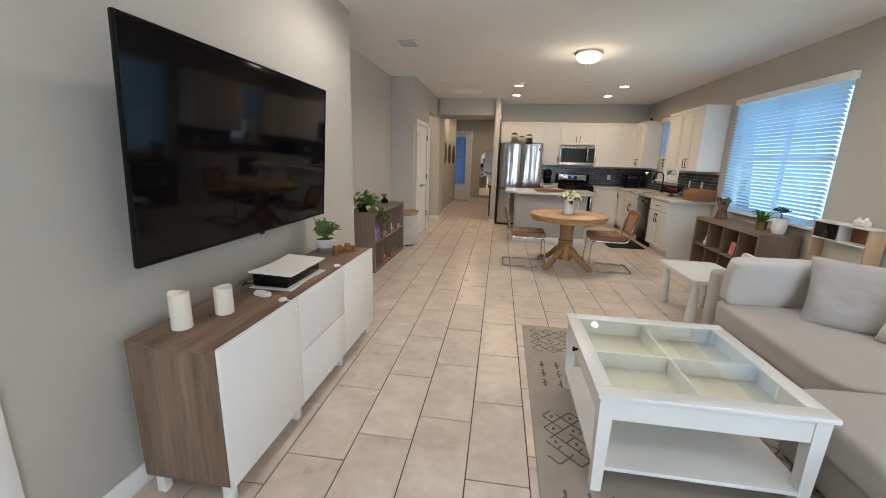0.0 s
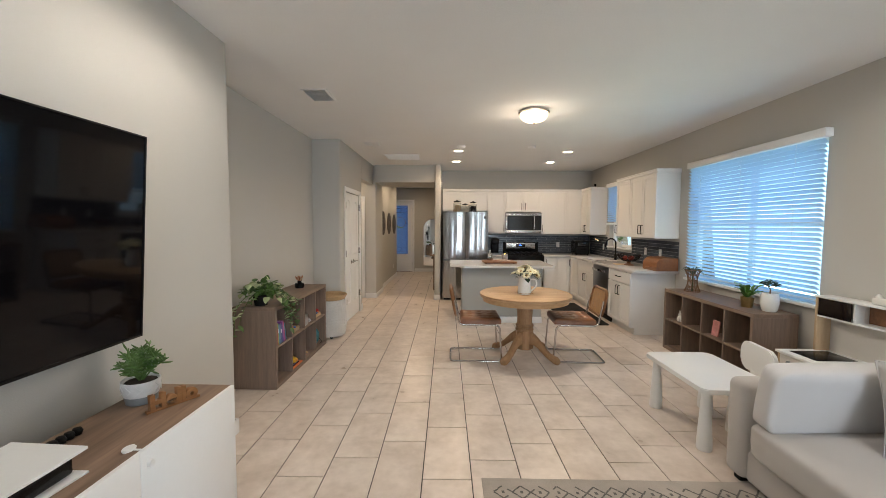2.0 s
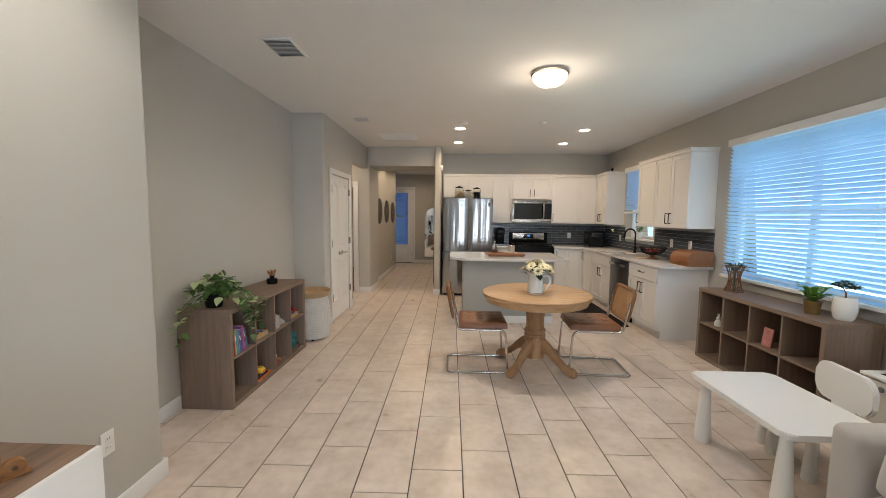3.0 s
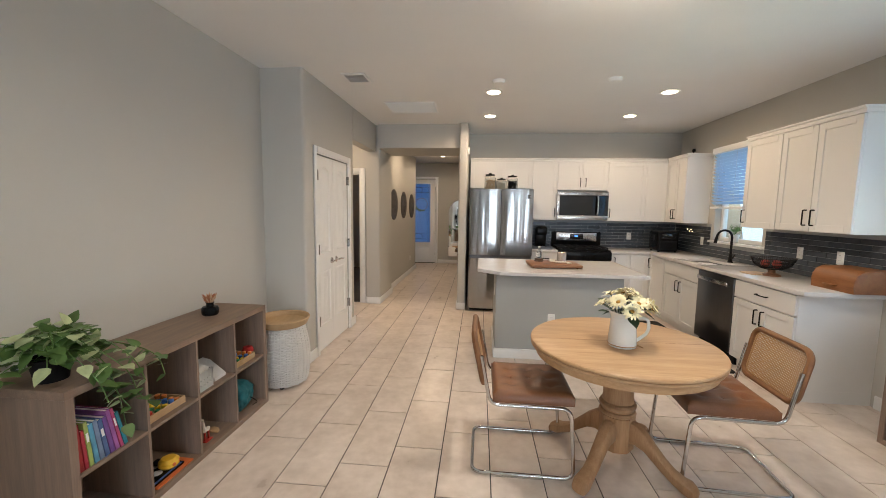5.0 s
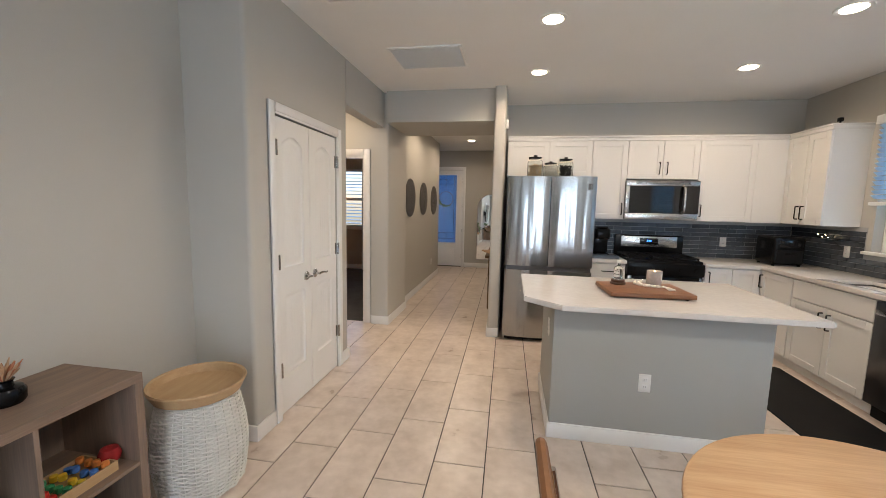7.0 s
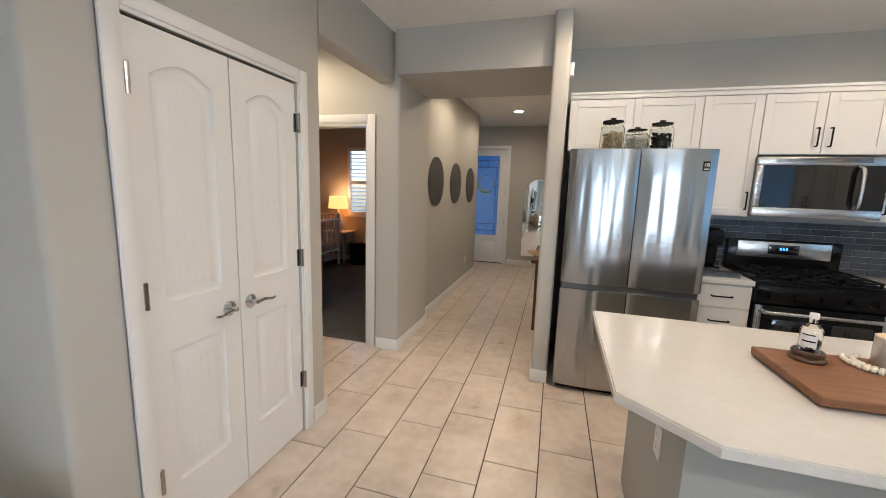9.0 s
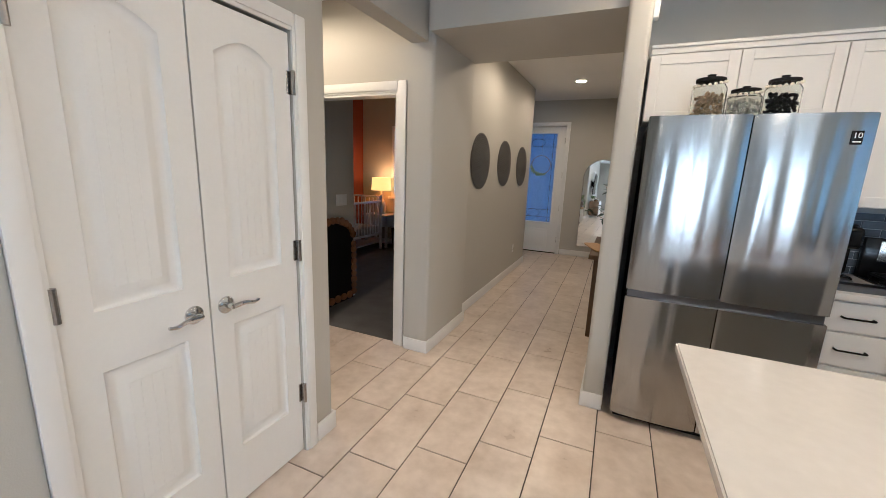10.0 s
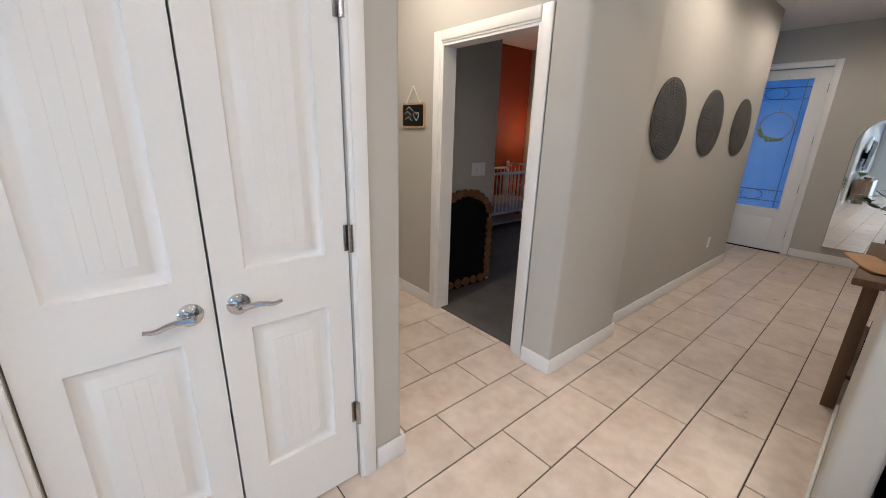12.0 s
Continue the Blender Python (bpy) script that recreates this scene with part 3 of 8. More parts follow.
def sunk_panel(s, y0, y1, z0, z1, rise, x):
    """A cove sunk below the door face at x, then a raised field with planked grooves."""
    bm = s.bm
    rings = []
    for inset, dx in ((0.0, 0.0), (0.003, -0.008), (0.009, -0.0130), (0.018, -0.0155), (0.030, -0.0155), (0.036, -0.0125), (0.060, -0.0020)):
        rings.append([bm.verts.new((x + dx, y, z)) for y, z in panel_outline(y0, y1, z0, z1, rise, inset)])
    for a, b in zip(rings, rings[1:]):
        k = len(a)
        for i in range(k):
            bm.faces.new((a[i], a[(i + 1) % k], b[(i + 1) % k], b[i]))
    bm.faces.new(rings[-1])
    # shallow planks on the field
    planks = 4
    fy0, fy1 = y0 + 0.061, y1 - 0.061
    pw = (fy1 - fy0) / planks
    for i in range(planks):
        a0, a1 = fy0 + i * pw, fy0 + (i + 1) * pw
        top = z1 - 0.066 - (rise * abs((max(abs(a0 - (y0 + y1) / 2), abs(a1 - (y0 + y1) / 2))) / ((y1 - y0) / 2 - 0.06)) ** 1.7 if rise else 0)
        s.box(x - 0.004, a0 + 0.0009, z0 + 0.062, x - 0.0010, a1 - 0.0009, top, 0.0005, 1)


def closet_leaf(y0, y1, hinge_side):
    d = base("door_leaf", (0.0, (y0 + y1) / 2, 0.012), "white closed panelled closet door leaf with lever handle", "door", "closet double doors")
    hw = (y1 - y0) / 2
    face, back, core = -0.010, -0.045, -0.030
    m, top = 0.088, 2.01
    lower, upper, rise = (0.262, 0.825), (1.02, 1.905), 0.055
    s = Shape().box(back, -hw, 0, core, hw, top)
    s.box(core, -hw, 0, face, -hw + m, top).box(core, hw - m, 0, face, hw, top)
    for z0, z1 in ((0.0, lower[0]), (lower[1], upper[0])):
        s.box(core, -hw + m, z0, face, hw - m, z1)
    arch = panel_outline(-hw + m, hw - m, *upper, rise, 0.0)[2:]
    bm = s.bm
    for a, b in zip(arch, arch[1:]):
        quad = [bm.verts.new((face, y, z)) for y, z in (a, b, (b[0], top), (a[0], top))]
        bm.faces.new(quad)
    sunk_panel(s, -hw + m, hw - m, *lower, 0.0, face)
    sunk_panel(s, -hw + m, hw - m, *upper, rise, face)
    bmesh.ops.remove_doubles(bm, verts=bm.verts, dist=0.00005)
    s.part("panel", M_DOOR, d)
    side = -hinge_side
    yh = side * (hw - 0.06)
    h = Shape().lathe([(0.0, 0.0), (0.034, 0.0), (0.034, 0.006), (0.030, 0.010), (0.022, 0.014), (0.012, 0.018), (0.010, 0.045), (0.0, 0.046)], 28, turn=pose(-0.010, yh, 0.915, 0, 90, 0))
    lev = fillet([(0.034, yh, 0.915), (0.038, yh - side * 0.05, 0.920), (0.040, yh - side * 0.09, 0.908), (0.038, yh - side * 0.115, 0.914)], 0.03)
    h.tube(lev, [0.010 - 0.004 * i / (len(lev) - 1) for i in range(len(lev))], 10)
    h.part("handle", M_CHROME, d, "chrome lever handle")
    for z in (0.33, 1.07, 1.81):
        q = Shape().tube([(0.010, hinge_side * (hw + 0.002), z - 0.050), (0.010, hinge_side * (hw + 0.002), z + 0.050)], 0.0095, 10)
        q.box(-0.010, hinge_side * hw - 0.018, z - 0.048, -0.004, hinge_side * hw + 0.003, z + 0.048, 0.001, 1)
        q.part("hinge", M_NICKEL, d, "nickel hinge")


closet_leaf(8.695, 9.1295, -1)
closet_leaf(9.1365, 9.57, 1)


# ---------- kitchen cabinets ----------
def shaker(parent, face, a0, a1, z0, z1, at, handle=None, name="door"):
    """A shaker front. face 'y-' looks to -y, 'x-' to -x. at: plane of the carcass front. handle: (a, z, 'v' or 'h')."""
    s = Shape()
    rail, t = 0.058, 0.019

    def put(shape, u0, v0, d0, u1, v1, d1, bevel=0.0015):
        if face == "y-":
            shape.box(u0, at - d1, v0, u1, at - d0, v1, bevel, 1)
        else:
            shape.box(at - d1, u0, v0, at - d0, u1, v1, bevel, 1)
    if z1 - z0 > 0.22 and a1 - a0 > 0.16:
        put(s, a0, z0, 0, a0 + rail, z1, t)
        put(s, a1 - rail, z0, 0, a1, z1, t)
        put(s, a0 + rail, z0, 0, a1 - rail, z0 + rail, t)
        put(s, a0 + rail, z1 - rail, 0, a1 - rail, z1, t)
        put(s, a0 + rail, z0 + rail, 0, a1 - rail, z1 - rail, t - 0.009, 0)
    else:
        put(s, a0, z0, 0, a1, z1, t, 0.003)
    d = s.part(name, M_CAB, parent)
    if handle:
        a, z, way = handle
        L = 0.064
        pts = [(a, z - L, t), (a, z - L, t + 0.03), (a, z + L, t + 0.03), (a, z + L, t)] if way == "v" else [(a - L, z, t), (a - L, z, t + 0.03), (a + L, z, t + 0.03), (a + L, z, t)]
        if face == "y-":
            pts = [(p, at - dd, q) for p, q, dd in pts]
        else:
            pts = [(at - dd, p, q) for p, q, dd in pts]
        Shape().tube(fillet(pts, 0.008, 3), 0.0055, 8).part("handle", M_BLACK_MATT, d, "matt black bar pull")


UZ0, UZ1 = 1.355, 2.25
CAB_LABEL_U = "white shaker upper cabinet with black bar pulls"
CAB_LABEL_B = "white shaker base cabinet with black bar pulls"


def upper_back(x0, x1, z0, doors, handles):
    c = base("upper_cabinet", (0, 0, 0), CAB_LABEL_U, "cabinet", "upper kitchen cabinets")
    Shape().box(x0 + 0.001, 11.24, z0, x1 - 0.001, 11.548, UZ1, 0.001, 1).part("body", M_CAB, c)
    n = len(doors) - 1
    for i in range(n):
        shaker(c, "y-", doors[i] + 0.003, doors[i + 1] - 0.003, z0 + 0.004, UZ1 - 0.004, 11.24, handles[i])


def upper_right(y0, y1, z0, doors, handles):
    c = base("upper_cabinet", (0, 0, 0), CAB_LABEL_U, "cabinet", "upper kitchen cabinets")
    Shape().box(4.41, y0 + 0.001, z0, RW - 0.002, y1 - 0.001, UZ1, 0.001, 1).part("body", M_CAB, c)
    for i in range(len(doors) - 1):
        shaker(c, "x-", doors[i] + 0.003, doors[i + 1] - 0.003, z0 + 0.004, UZ1 - 0.004, 4.41, handles[i])


hz = UZ0 + 0.12
upper_back(1.425, 2.395, 1.84, (1.425, 1.91, 2.395), (None, None))
upper_back(2.395, 2.785, UZ0, (2.395, 2.785), ((2.745, hz, "v"),))
upper_back(2.785, 3.535, 1.82, (2.785, 3.16, 3.535), ((3.12, 1.94, "v"), (3.20, 1.94, "v")))
upper_back(3.535, 4.10, UZ0, (3.535, 4.10), ((3.575, hz, "v"),))
c = base("upper_cabinet", (0, 0, 0), "white blind corner upper cabinet panel", "cabinet", "upper kitchen cabinets")
Shape().box(4.101, 11.225, UZ0, 4.408, 11.548, UZ1, 0.001, 1).part("body", M_CAB, c)
upper_right(10.66, 11.222, UZ0, (10.66, 10.94, 11.222), ((10.905, hz, "v"), (10.975, hz, "v")))
upper_right(8.965, 9.45, UZ0, (8.965, 9.45), ((9.41, hz, "v"),))
upper_right(8.19, 8.96, UZ0, (8.19, 8.575, 8.96), ((8.535, hz, "v"), (8.615, hz, "v")))
s = Shape()
for z0, z1, o in ((UZ1 + 0.001, UZ1 + 0.035, 0.02), (UZ1 + 0.035, UZ1 + 0.055, 0.032)):
    s.box(1.425, 11.24 - o, z0, 4.41 - o, 11.548, z1, 0.003)
    s.box(4.41 - o, 10.655 - o * 0.3, z0, RW - 0.002, 11.24 - o, z1, 0.003)
    s.box(4.41 - o, 8.185 - o * 0.3, z0, RW - 0.002, 9.455 + o * 0.3, z1, 0.003)
s.thing("trim", M_CAB, "white crown moulding on the upper cabinets", kind="structure")


def lower(x0, y0, x1, y1, face, splits, at, drawers=(), label=CAB_LABEL_B):
    c = base("base_cabinet", (0, 0, 0), label, "cabinet", "base kitchen cabinets")
    s = Shape().box(x0, y0, 0.10, x1, y1, 0.872, 0.001, 1)
    if face == "y-":
        s.box(x0, y0 + 0.06, 0.0, x1, y1, 0.10)
    else:
        s.box(x0 + 0.06, y0, 0.0, x1, y1, 0.10)
    s.part("body", M_CAB, c)
    for a0, a1, z0, z1, h, nm in splits:
        shaker(c, face, a0 + 0.003, a1 - 0.003, z0, z1, at, h, nm)
    return c


BX, BY = 4.12, 10.95
lower(BX, 8.235, RW - 0.002, 8.98, "x-", [(8.235, 8.98, 0.70, 0.865, (8.60, 0.785, "h"), "drawer"),
      (8.235, 8.607, 0.11, 0.69, (8.567, 0.58, "v"), "door"), (8.607, 8.98, 0.11, 0.69, (8.647, 0.58, "v"), "door")], BX)
lower(BX, 9.625, RW - 0.002, 10.46, "x-", [(9.625, 10.46, 0.70, 0.865, None, "drawer"),
      (9.625, 10.042, 0.11, 0.69, (10.0, 0.58, "v"), "door"), (10.042, 10.46, 0.11, 0.69, (10.085, 0.58, "v"), "door")], BX)
lower(BX, 10.462, RW - 0.002, 11.548, "x-", [(10.47, 10.93, 0.11, 0.865, (10.90, 0.76, "v"), "door")], BX)
lower(3.56, BY, BX - 0.002, 11.548, "y-", [(3.565, 3.83, 0.11, 0.865, (3.60, 0.76, "v"), "door"), (3.83, 4.09, 0.11, 0.865, None, "door")], BY)
lower(2.385, BY, 2.765, 11.548, "y-", [(2.39, 2.765, 0.70, 0.865, (2.577, 0.785, "h"), "drawer"),
      (2.39, 2.765, 0.50, 0.69, (2.577, 0.60, "h"), "drawer"), (2.39, 2.765, 0.11, 0.49, (2.577, 0.36, "h"), "drawer")], BY)

# counters
s = Shape()
ct0, ct1 = 0.876, 0.914
SX0, SX1, SY0, SY1 = 4.20, 4.52, 9.66, 10.20
s.box(4.085, 8.15, ct0, RW - 0.001, SY0, ct1, 0.003).box(4.085, SY0, ct0, SX0, SY1, ct1, 0.003).box(SX1, SY0, ct0, RW - 0.001, SY1, ct1, 0.003)
s.box(4.085, SY1, ct0, RW - 0.001, 11.548, ct1, 0.003).box(3.555, 10.915, ct0, 4.085, 11.548, ct1, 0.003)
s.thing("countertop", M_QUARTZ, "white quartz countertop along the kitchen walls", "countertop")
Shape().box(2.38, 10.915, ct0, 2.768, 11.548, ct1, 0.003).thing("countertop", M_QUARTZ, "short white quartz countertop beside the refrigerator", "countertop")
s = Shape()
s.box(SX0 + 0.001, SY0 + 0.001, 0.70, SX1 - 0.001, SY1 - 0.001, 0.704)
for a in ((SX0, SY0, SX0 + 0.004, SY1), (SX1 - 0.004, SY0, SX1, SY1), (SX0, SY0, SX1, SY0 + 0.004), (SX0, SY1 - 0.004, SX1, SY1)):
    s.box(a[0], a[1], 0.70, a[2], a[3], ct0 + 0.01)
s.thing("kitchen_sink", M_STEEL_DARK, "undermount stainless steel sink in the countertop", "sink")
fa = base("kitchen_faucet", (4.60, 9.92, ct1), "matt black gooseneck kitchen faucet", "faucet")
Shape().lathe([(0.03, 0), (0.03, 0.008), (0.024, 0.012), (0.02, 0.06), (0.018, 0.10), (0.0, 0.10)], 24).part("body", M_BLACK_MATT, fa)
pts = [(0, 0, 0.08), (0, 0, 0.30)] + [(-0.085 + 0.085 * math.cos(radians(a)), 0, 0.30 + 0.085 * math.sin(radians(a))) for a in range(15, 166, 15)]
pts += [(-0.175, 0, 0.285), (-0.185, 0, 0.23)]
Shape().tube(pts, [0.013] * (len(pts) - 2) + [0.016, 0.018], 12).part("spout", M_BLACK_MATT, fa)
Shape().tube([(0, -0.02, 0.05), (0, -0.045, 0.06), (0.0, -0.075, 0.10)], [0.009, 0.008, 0.006], 10).part("lever", M_BLACK_MATT, fa)

# island
isl = base("kitchen_island", (0, 0, 0), "grey painted kitchen island with a white quartz top", "island")
Shape().box(1.785, 8.86, 0, 3.02, 9.62, 0.872, 0.004).part("body", M_ISLAND, isl)
Shape().box(1.771, 8.846, 0, 3.034, 9.63, 0.10, 0.005).part("plinth", M_TRIM, isl)
Shape().prism([(1.595, 9.75), (1.595, 8.90), (1.81, 8.71), (3.20, 8.71), (3.20, 9.75)], ct0, ct1 - 0.004, 0.005).part("top", M_QUARTZ, isl)


def outlet(at, label="white double wall socket plate"):
    o = base("wall_socket", at, label, "socket", "white wall sockets")
    Shape().box(-0.035, -0.006, -0.057, 0.035, 0.0, 0.057, 0.003).part("plate", M_WHITE, o)
    s = Shape()
    for z in (-0.022, 0.022):
        s.box(-0.016, -0.0085, z - 0.014, 0.016, -0.005, z + 0.014, 0.003)
    s.part("insert", M_WHITE_PAINT, o)
    q = Shape()
    for z in (-0.022, 0.022):
        q.box(-0.007, -0.0088, z - 0.003, -0.005, -0.0084, z + 0.006).box(0.005, -0.0088, z - 0.003, 0.007, -0.0084, z + 0.006)
    q.part("slots", M_BLACK_MATT, o)["kind"] = "stuff"


outlet(pose(2.34, 8.859, 0.42))
outlet(pose(1.784, 9.1, 0.66, 0, 0, -90))
outlet(pose(4.0, 11.538, 1.11))
outlet(pose(4.708, 10.75, 1.11, 0, 0, -90))
outlet(pose(4.708, 9.05, 1.13, 0, 0, -90))
outlet(pose(4.708, 8.62, 1.13, 0, 0, -90))
outlet(pose(-0.034, 13.85, 0.36, 0, 0, 90))
outlet(pose(0.051, 5.2, 0.40, 0, 0, 90))


# refrigerator
fr = base("refrigerator", (1.445, 10.63, 0), "stainless four-door refrigerator with black sides", "refrigerator")
FWD = 0.905
Shape().box(0.004, 0.065, 0.03, FWD - 0.004, 0.86, 1.775, 0.004).part("body", M_BLACK_MATT, fr)
Shape().box(0.02, 0.05, 0.012, FWD - 0.02, 0.60, 0.045).part("foot_grille", M_BLACK_MATT, fr)


def bowed_door(x0, x1, z0, z1):
    n, bm_s = 10, Shape()
    pts = [(x1, 0.062), (x0, 0.062)]
    for i in range(n + 1):
        u = -1 + 2 * i / n
        pts.append((x0 + (x1 - x0) * i / n, 0.012 * u * u if abs(u) < 0.999 else 0.016))
    bm_s.prism(pts, z0, z1, 0.003)
    bm_s.part("door", M_STEEL_DOOR, fr, angle=25)


bowed_door(0.0, FWD / 2 - 0.003, 0.845, 1.80)
bowed_door(FWD / 2 + 0.003, FWD, 0.845, 1.80)
bowed_door(0.0, FWD / 2 - 0.003, 0.05, 0.80)
bowed_door(FWD / 2 + 0.003, FWD, 0.05, 0.80)
Shape().box(0.01, 0.030, 0.80, FWD - 0.01, 0.064, 0.845).part("grip_recess", M_STEEL_DARK, fr)
s = Shape().box(FWD - 0.085, -0.0005, 1.66, FWD - 0.045, 0.004, 1.72, 0.001)
s.part("badge", M_BLACK, fr, "small dark badge with two pale lines")
s = Shape().box(FWD - 0.080, -0.002, 1.669, FWD - 0.050, 0.0, 1.674)
s.part("badge_line", M_WHITE, fr)


def lettering(body, size, depth, mat, name, parent, at, offset=0.0, bevel=0.0):
    """Solid lettering in the built-in font."""
    cu = bpy.data.curves.new("lettering", "FONT")
    cu.body, cu.size, cu.extrude, cu.bevel_depth, cu.align_x, cu.offset = body, size, depth, bevel, "CENTER", offset
    tmp = new("lettering_source", cu)
    bpy.context.view_layer.update()
    me = bpy.data.meshes.new_from_object(tmp.evaluated_get(bpy.context.evaluated_depsgraph_get()))
    bpy.data.objects.remove(tmp)
    me.materials.clear()
    me.materials.append(mat)
    o = new(name, me)
    o.parent = parent
    o.matrix_local = at
    return o


lettering("10", 0.034, 0.0006, M_WHITE, "badge_number", fr, pose(FWD - 0.065, -0.0012, 1.688, 90, 0, 0))

# microwave
mw = base("microwave", (2.775, 11.17, 1.365), "stainless over-range microwave with a dark window", "microwave")
MWW = 0.825 - 0.06
Shape().box(0.0, 0.02, 0, MWW, 0.375, 0.435, 0.003).part("body", M_STEEL_DARK, mw)
s = Shape().box(0.0, -0.008, 0.0, MWW, 0.02, 0.07, 0.006).box(0.0, -0.008, 0.375, MWW, 0.02, 0.435, 0.006).box(0.0, -0.008, 0.07, 0.04, 0.02, 0.375, 0.004)
s.part("front", M_STEEL_LIGHT, mw)
Shape().box(0.041, -0.004, 0.071, MWW, 0.019, 0.374).part("window", M_GLASS_BLACK, mw, "black glass door and control strip")
Shape().tube(fillet([(0.60, -0.006, 0.075), (0.60, -0.05, 0.10), (0.60, -0.055, 0.22), (0.60, -0.05, 0.345), (0.60, -0.006, 0.37)], 0.05), 0.015, 12).part("handle", M_STEEL_LIGHT, mw)
s = Shape()
for i in range(9):
    s.box(0.10, -0.0085, 0.395 + i * 0.004, MWW - 0.10, -0.0075, 0.397 + i * 0.004)
s.part("louvre", M_BLACK_MATT, mw)

# range
rg = base("gas_range", (2.772, 10.90, 0), "stainless and black gas range with backguard clock", "stove")
RGW = 0.778
Shape().box(0, 0.05, 0.02, RGW, 0.64, 0.905, 0.003).part("body", M_BLACK_MATT, rg)
Shape().box(0.008, 0.0, 0.20, RGW - 0.008, 0.05, 0.755, 0.006).part("oven_door", M_BLACK, rg)
for x in (0.008, RGW - 0.05):
    Shape().box(x, -0.004, 0.20, x + 0.042, 0.0, 0.755, 0.002).part("door_stile", M_STEEL, rg)
Shape().box(0.09, -0.003, 0.30, RGW - 0.09, 0.01, 0.66, 0.004).part("oven_window", M_GLASS_BLACK, rg)
Shape().tube(fillet([(0.05, 0.0, 0.715), (0.05, -0.05, 0.715), (RGW - 0.05, -0.05, 0.715), (RGW - 0.05, 0.0, 0.715)], 0.02), 0.013, 12).part("handle", M_STEEL_LIGHT, rg)
Shape().box(0.008, 0.005, 0.03, RGW - 0.008, 0.05, 0.19, 0.006).part("drawer", M_STEEL, rg)
Shape().box(0.0, -0.005, 0.765, RGW, 0.06, 0.90, 0.01).part("knob_panel", M_BLACK, rg)
for i in range(5):
    Shape().lathe([(0.0, 0.0), (0.024, 0.0), (0.022, 0.03), (0.0, 0.032)], 20, turn=pose(0.09 + i * 0.15, -0.005, 0.83, 90, 0, 0)).part("knob", M_BLACK, rg)
Shape().box(0.0, 0.05, 0.905, RGW, 0.58, 0.925, 0.006).part("cooktop", M_BLACK, rg)
s = Shape()
for gx in (0.03, 0.275, 0.52):
    w = 0.228
    s.box(gx, 0.08, 0.945, gx + 0.012, 0.55, 0.958).box(gx + w - 0.012, 0.08, 0.945, gx + w, 0.55, 0.958)
    for gy in (0.08, 0.195, 0.31, 0.425, 0.538):
        s.box(gx, gy, 0.945, gx + w, gy + 0.012, 0.958)
    s.box(gx + w / 2 - 0.006, 0.08, 0.945, gx + w / 2 + 0.006, 0.55, 0.958)
    for gy in (0.085, 0.53):
        s.box(gx, gy, 0.925, gx + 0.014, gy + 0.014, 0.946).box(gx + w - 0.014, gy, 0.925, gx + w, gy + 0.014, 0.946)
s.part("grate", M_BLACK_MATT, rg)
s = Shape()
for bx, by in ((0.145, 0.2), (0.145, 0.43), (0.39, 0.31), (0.634, 0.2), (0.634, 0.43)):
    s.lathe([(0.05, 0.925), (0.05, 0.934), (0.036, 0.936), (0.036, 0.944), (0.0, 0.945)], 20, at=(bx, by, 0))
s.part("burner", M_BLACK_MATT, rg)
Shape().box(0.0, 0.585, 0.905, RGW, 0.64, 1.165, 0.012).part("backguard", M_BLACK, rg)
Shape().box(0.07, 0.581, 1.02, RGW - 0.07, 0.590, 1.150, 0.004).part("backguard_face", M_STEEL_LIGHT, rg, "brushed steel panel")
Shape().box(0.285, 0.578, 1.050, 0.495, 0.59, 1.128, 0.004).part("clock_panel", M_GLASS_BLACK, rg)
M_CLOCK = material("blue clock glow", (0.05, 0.18, 1.0), 0.5, bump=0, emit=4.0)
s = Shape()
for i, x in enumerate((0.365, 0.385, 0.405)):
    s.box(x, 0.5762, 1.085, x + 0.011, 0.5772, 1.105)
s.part("clock_display", M_CLOCK, rg, "glowing blue digits")

# dishwasher
dw = base("dishwasher", (4.10, 8.985, 0), "dark stainless dishwasher with a bar handle", "dishwasher")
Shape().box(0.03, 0.0, 0.10, 0.58, 0.634, 0.870).part("body", M_BLACK_MATT, dw)
Shape().box(-0.005, 0.003, 0.115, 0.03, 0.631, 0.865, 0.004).part("front", M_STEEL_DARK, dw)
Shape().box(0.06, 0.0, 0.0, 0.5, 0.634, 0.10).part("kick_plate", M_BLACK_MATT, dw)
Shape().box(-0.045, 0.05, 0.775, -0.028, 0.584, 0.815, 0.007).box(-0.03, 0.06, 0.785, -0.005, 0.085, 0.805).box(-0.03, 0.549, 0.785, -0.005, 0.574, 0.805).part("handle", M_STEEL, dw)


# ---------- living room ----------
# media console
con = base("media_console", (0.12, 2.93, 0), "walnut media console with white push fronts and square legs", "console")
CD, CL = 0.41, 1.755
Shape().box(0, 0, 0.10, CD - 0.02, 0.03, 0.70, 0.002).part("side_panel", M_WALNUT_UP, con)
Shape().box(0, CL - 0.03, 0.10, CD - 0.02, CL, 0.70, 0.002).part("side_panel", M_WALNUT_UP, con)
Shape().box(0, 0, 0.70, CD - 0.018, CL, 0.722, 0.002).part("top", M_WALNUT, con)
Shape().box(0.0, 0.03, 0.10, CD - 0.022, CL - 0.03, 0.125).box(0, 0.03, 0.125, 0.01, CL - 0.03, 0.70).part("carcass", M_WALNUT, con)
third = CL / 3
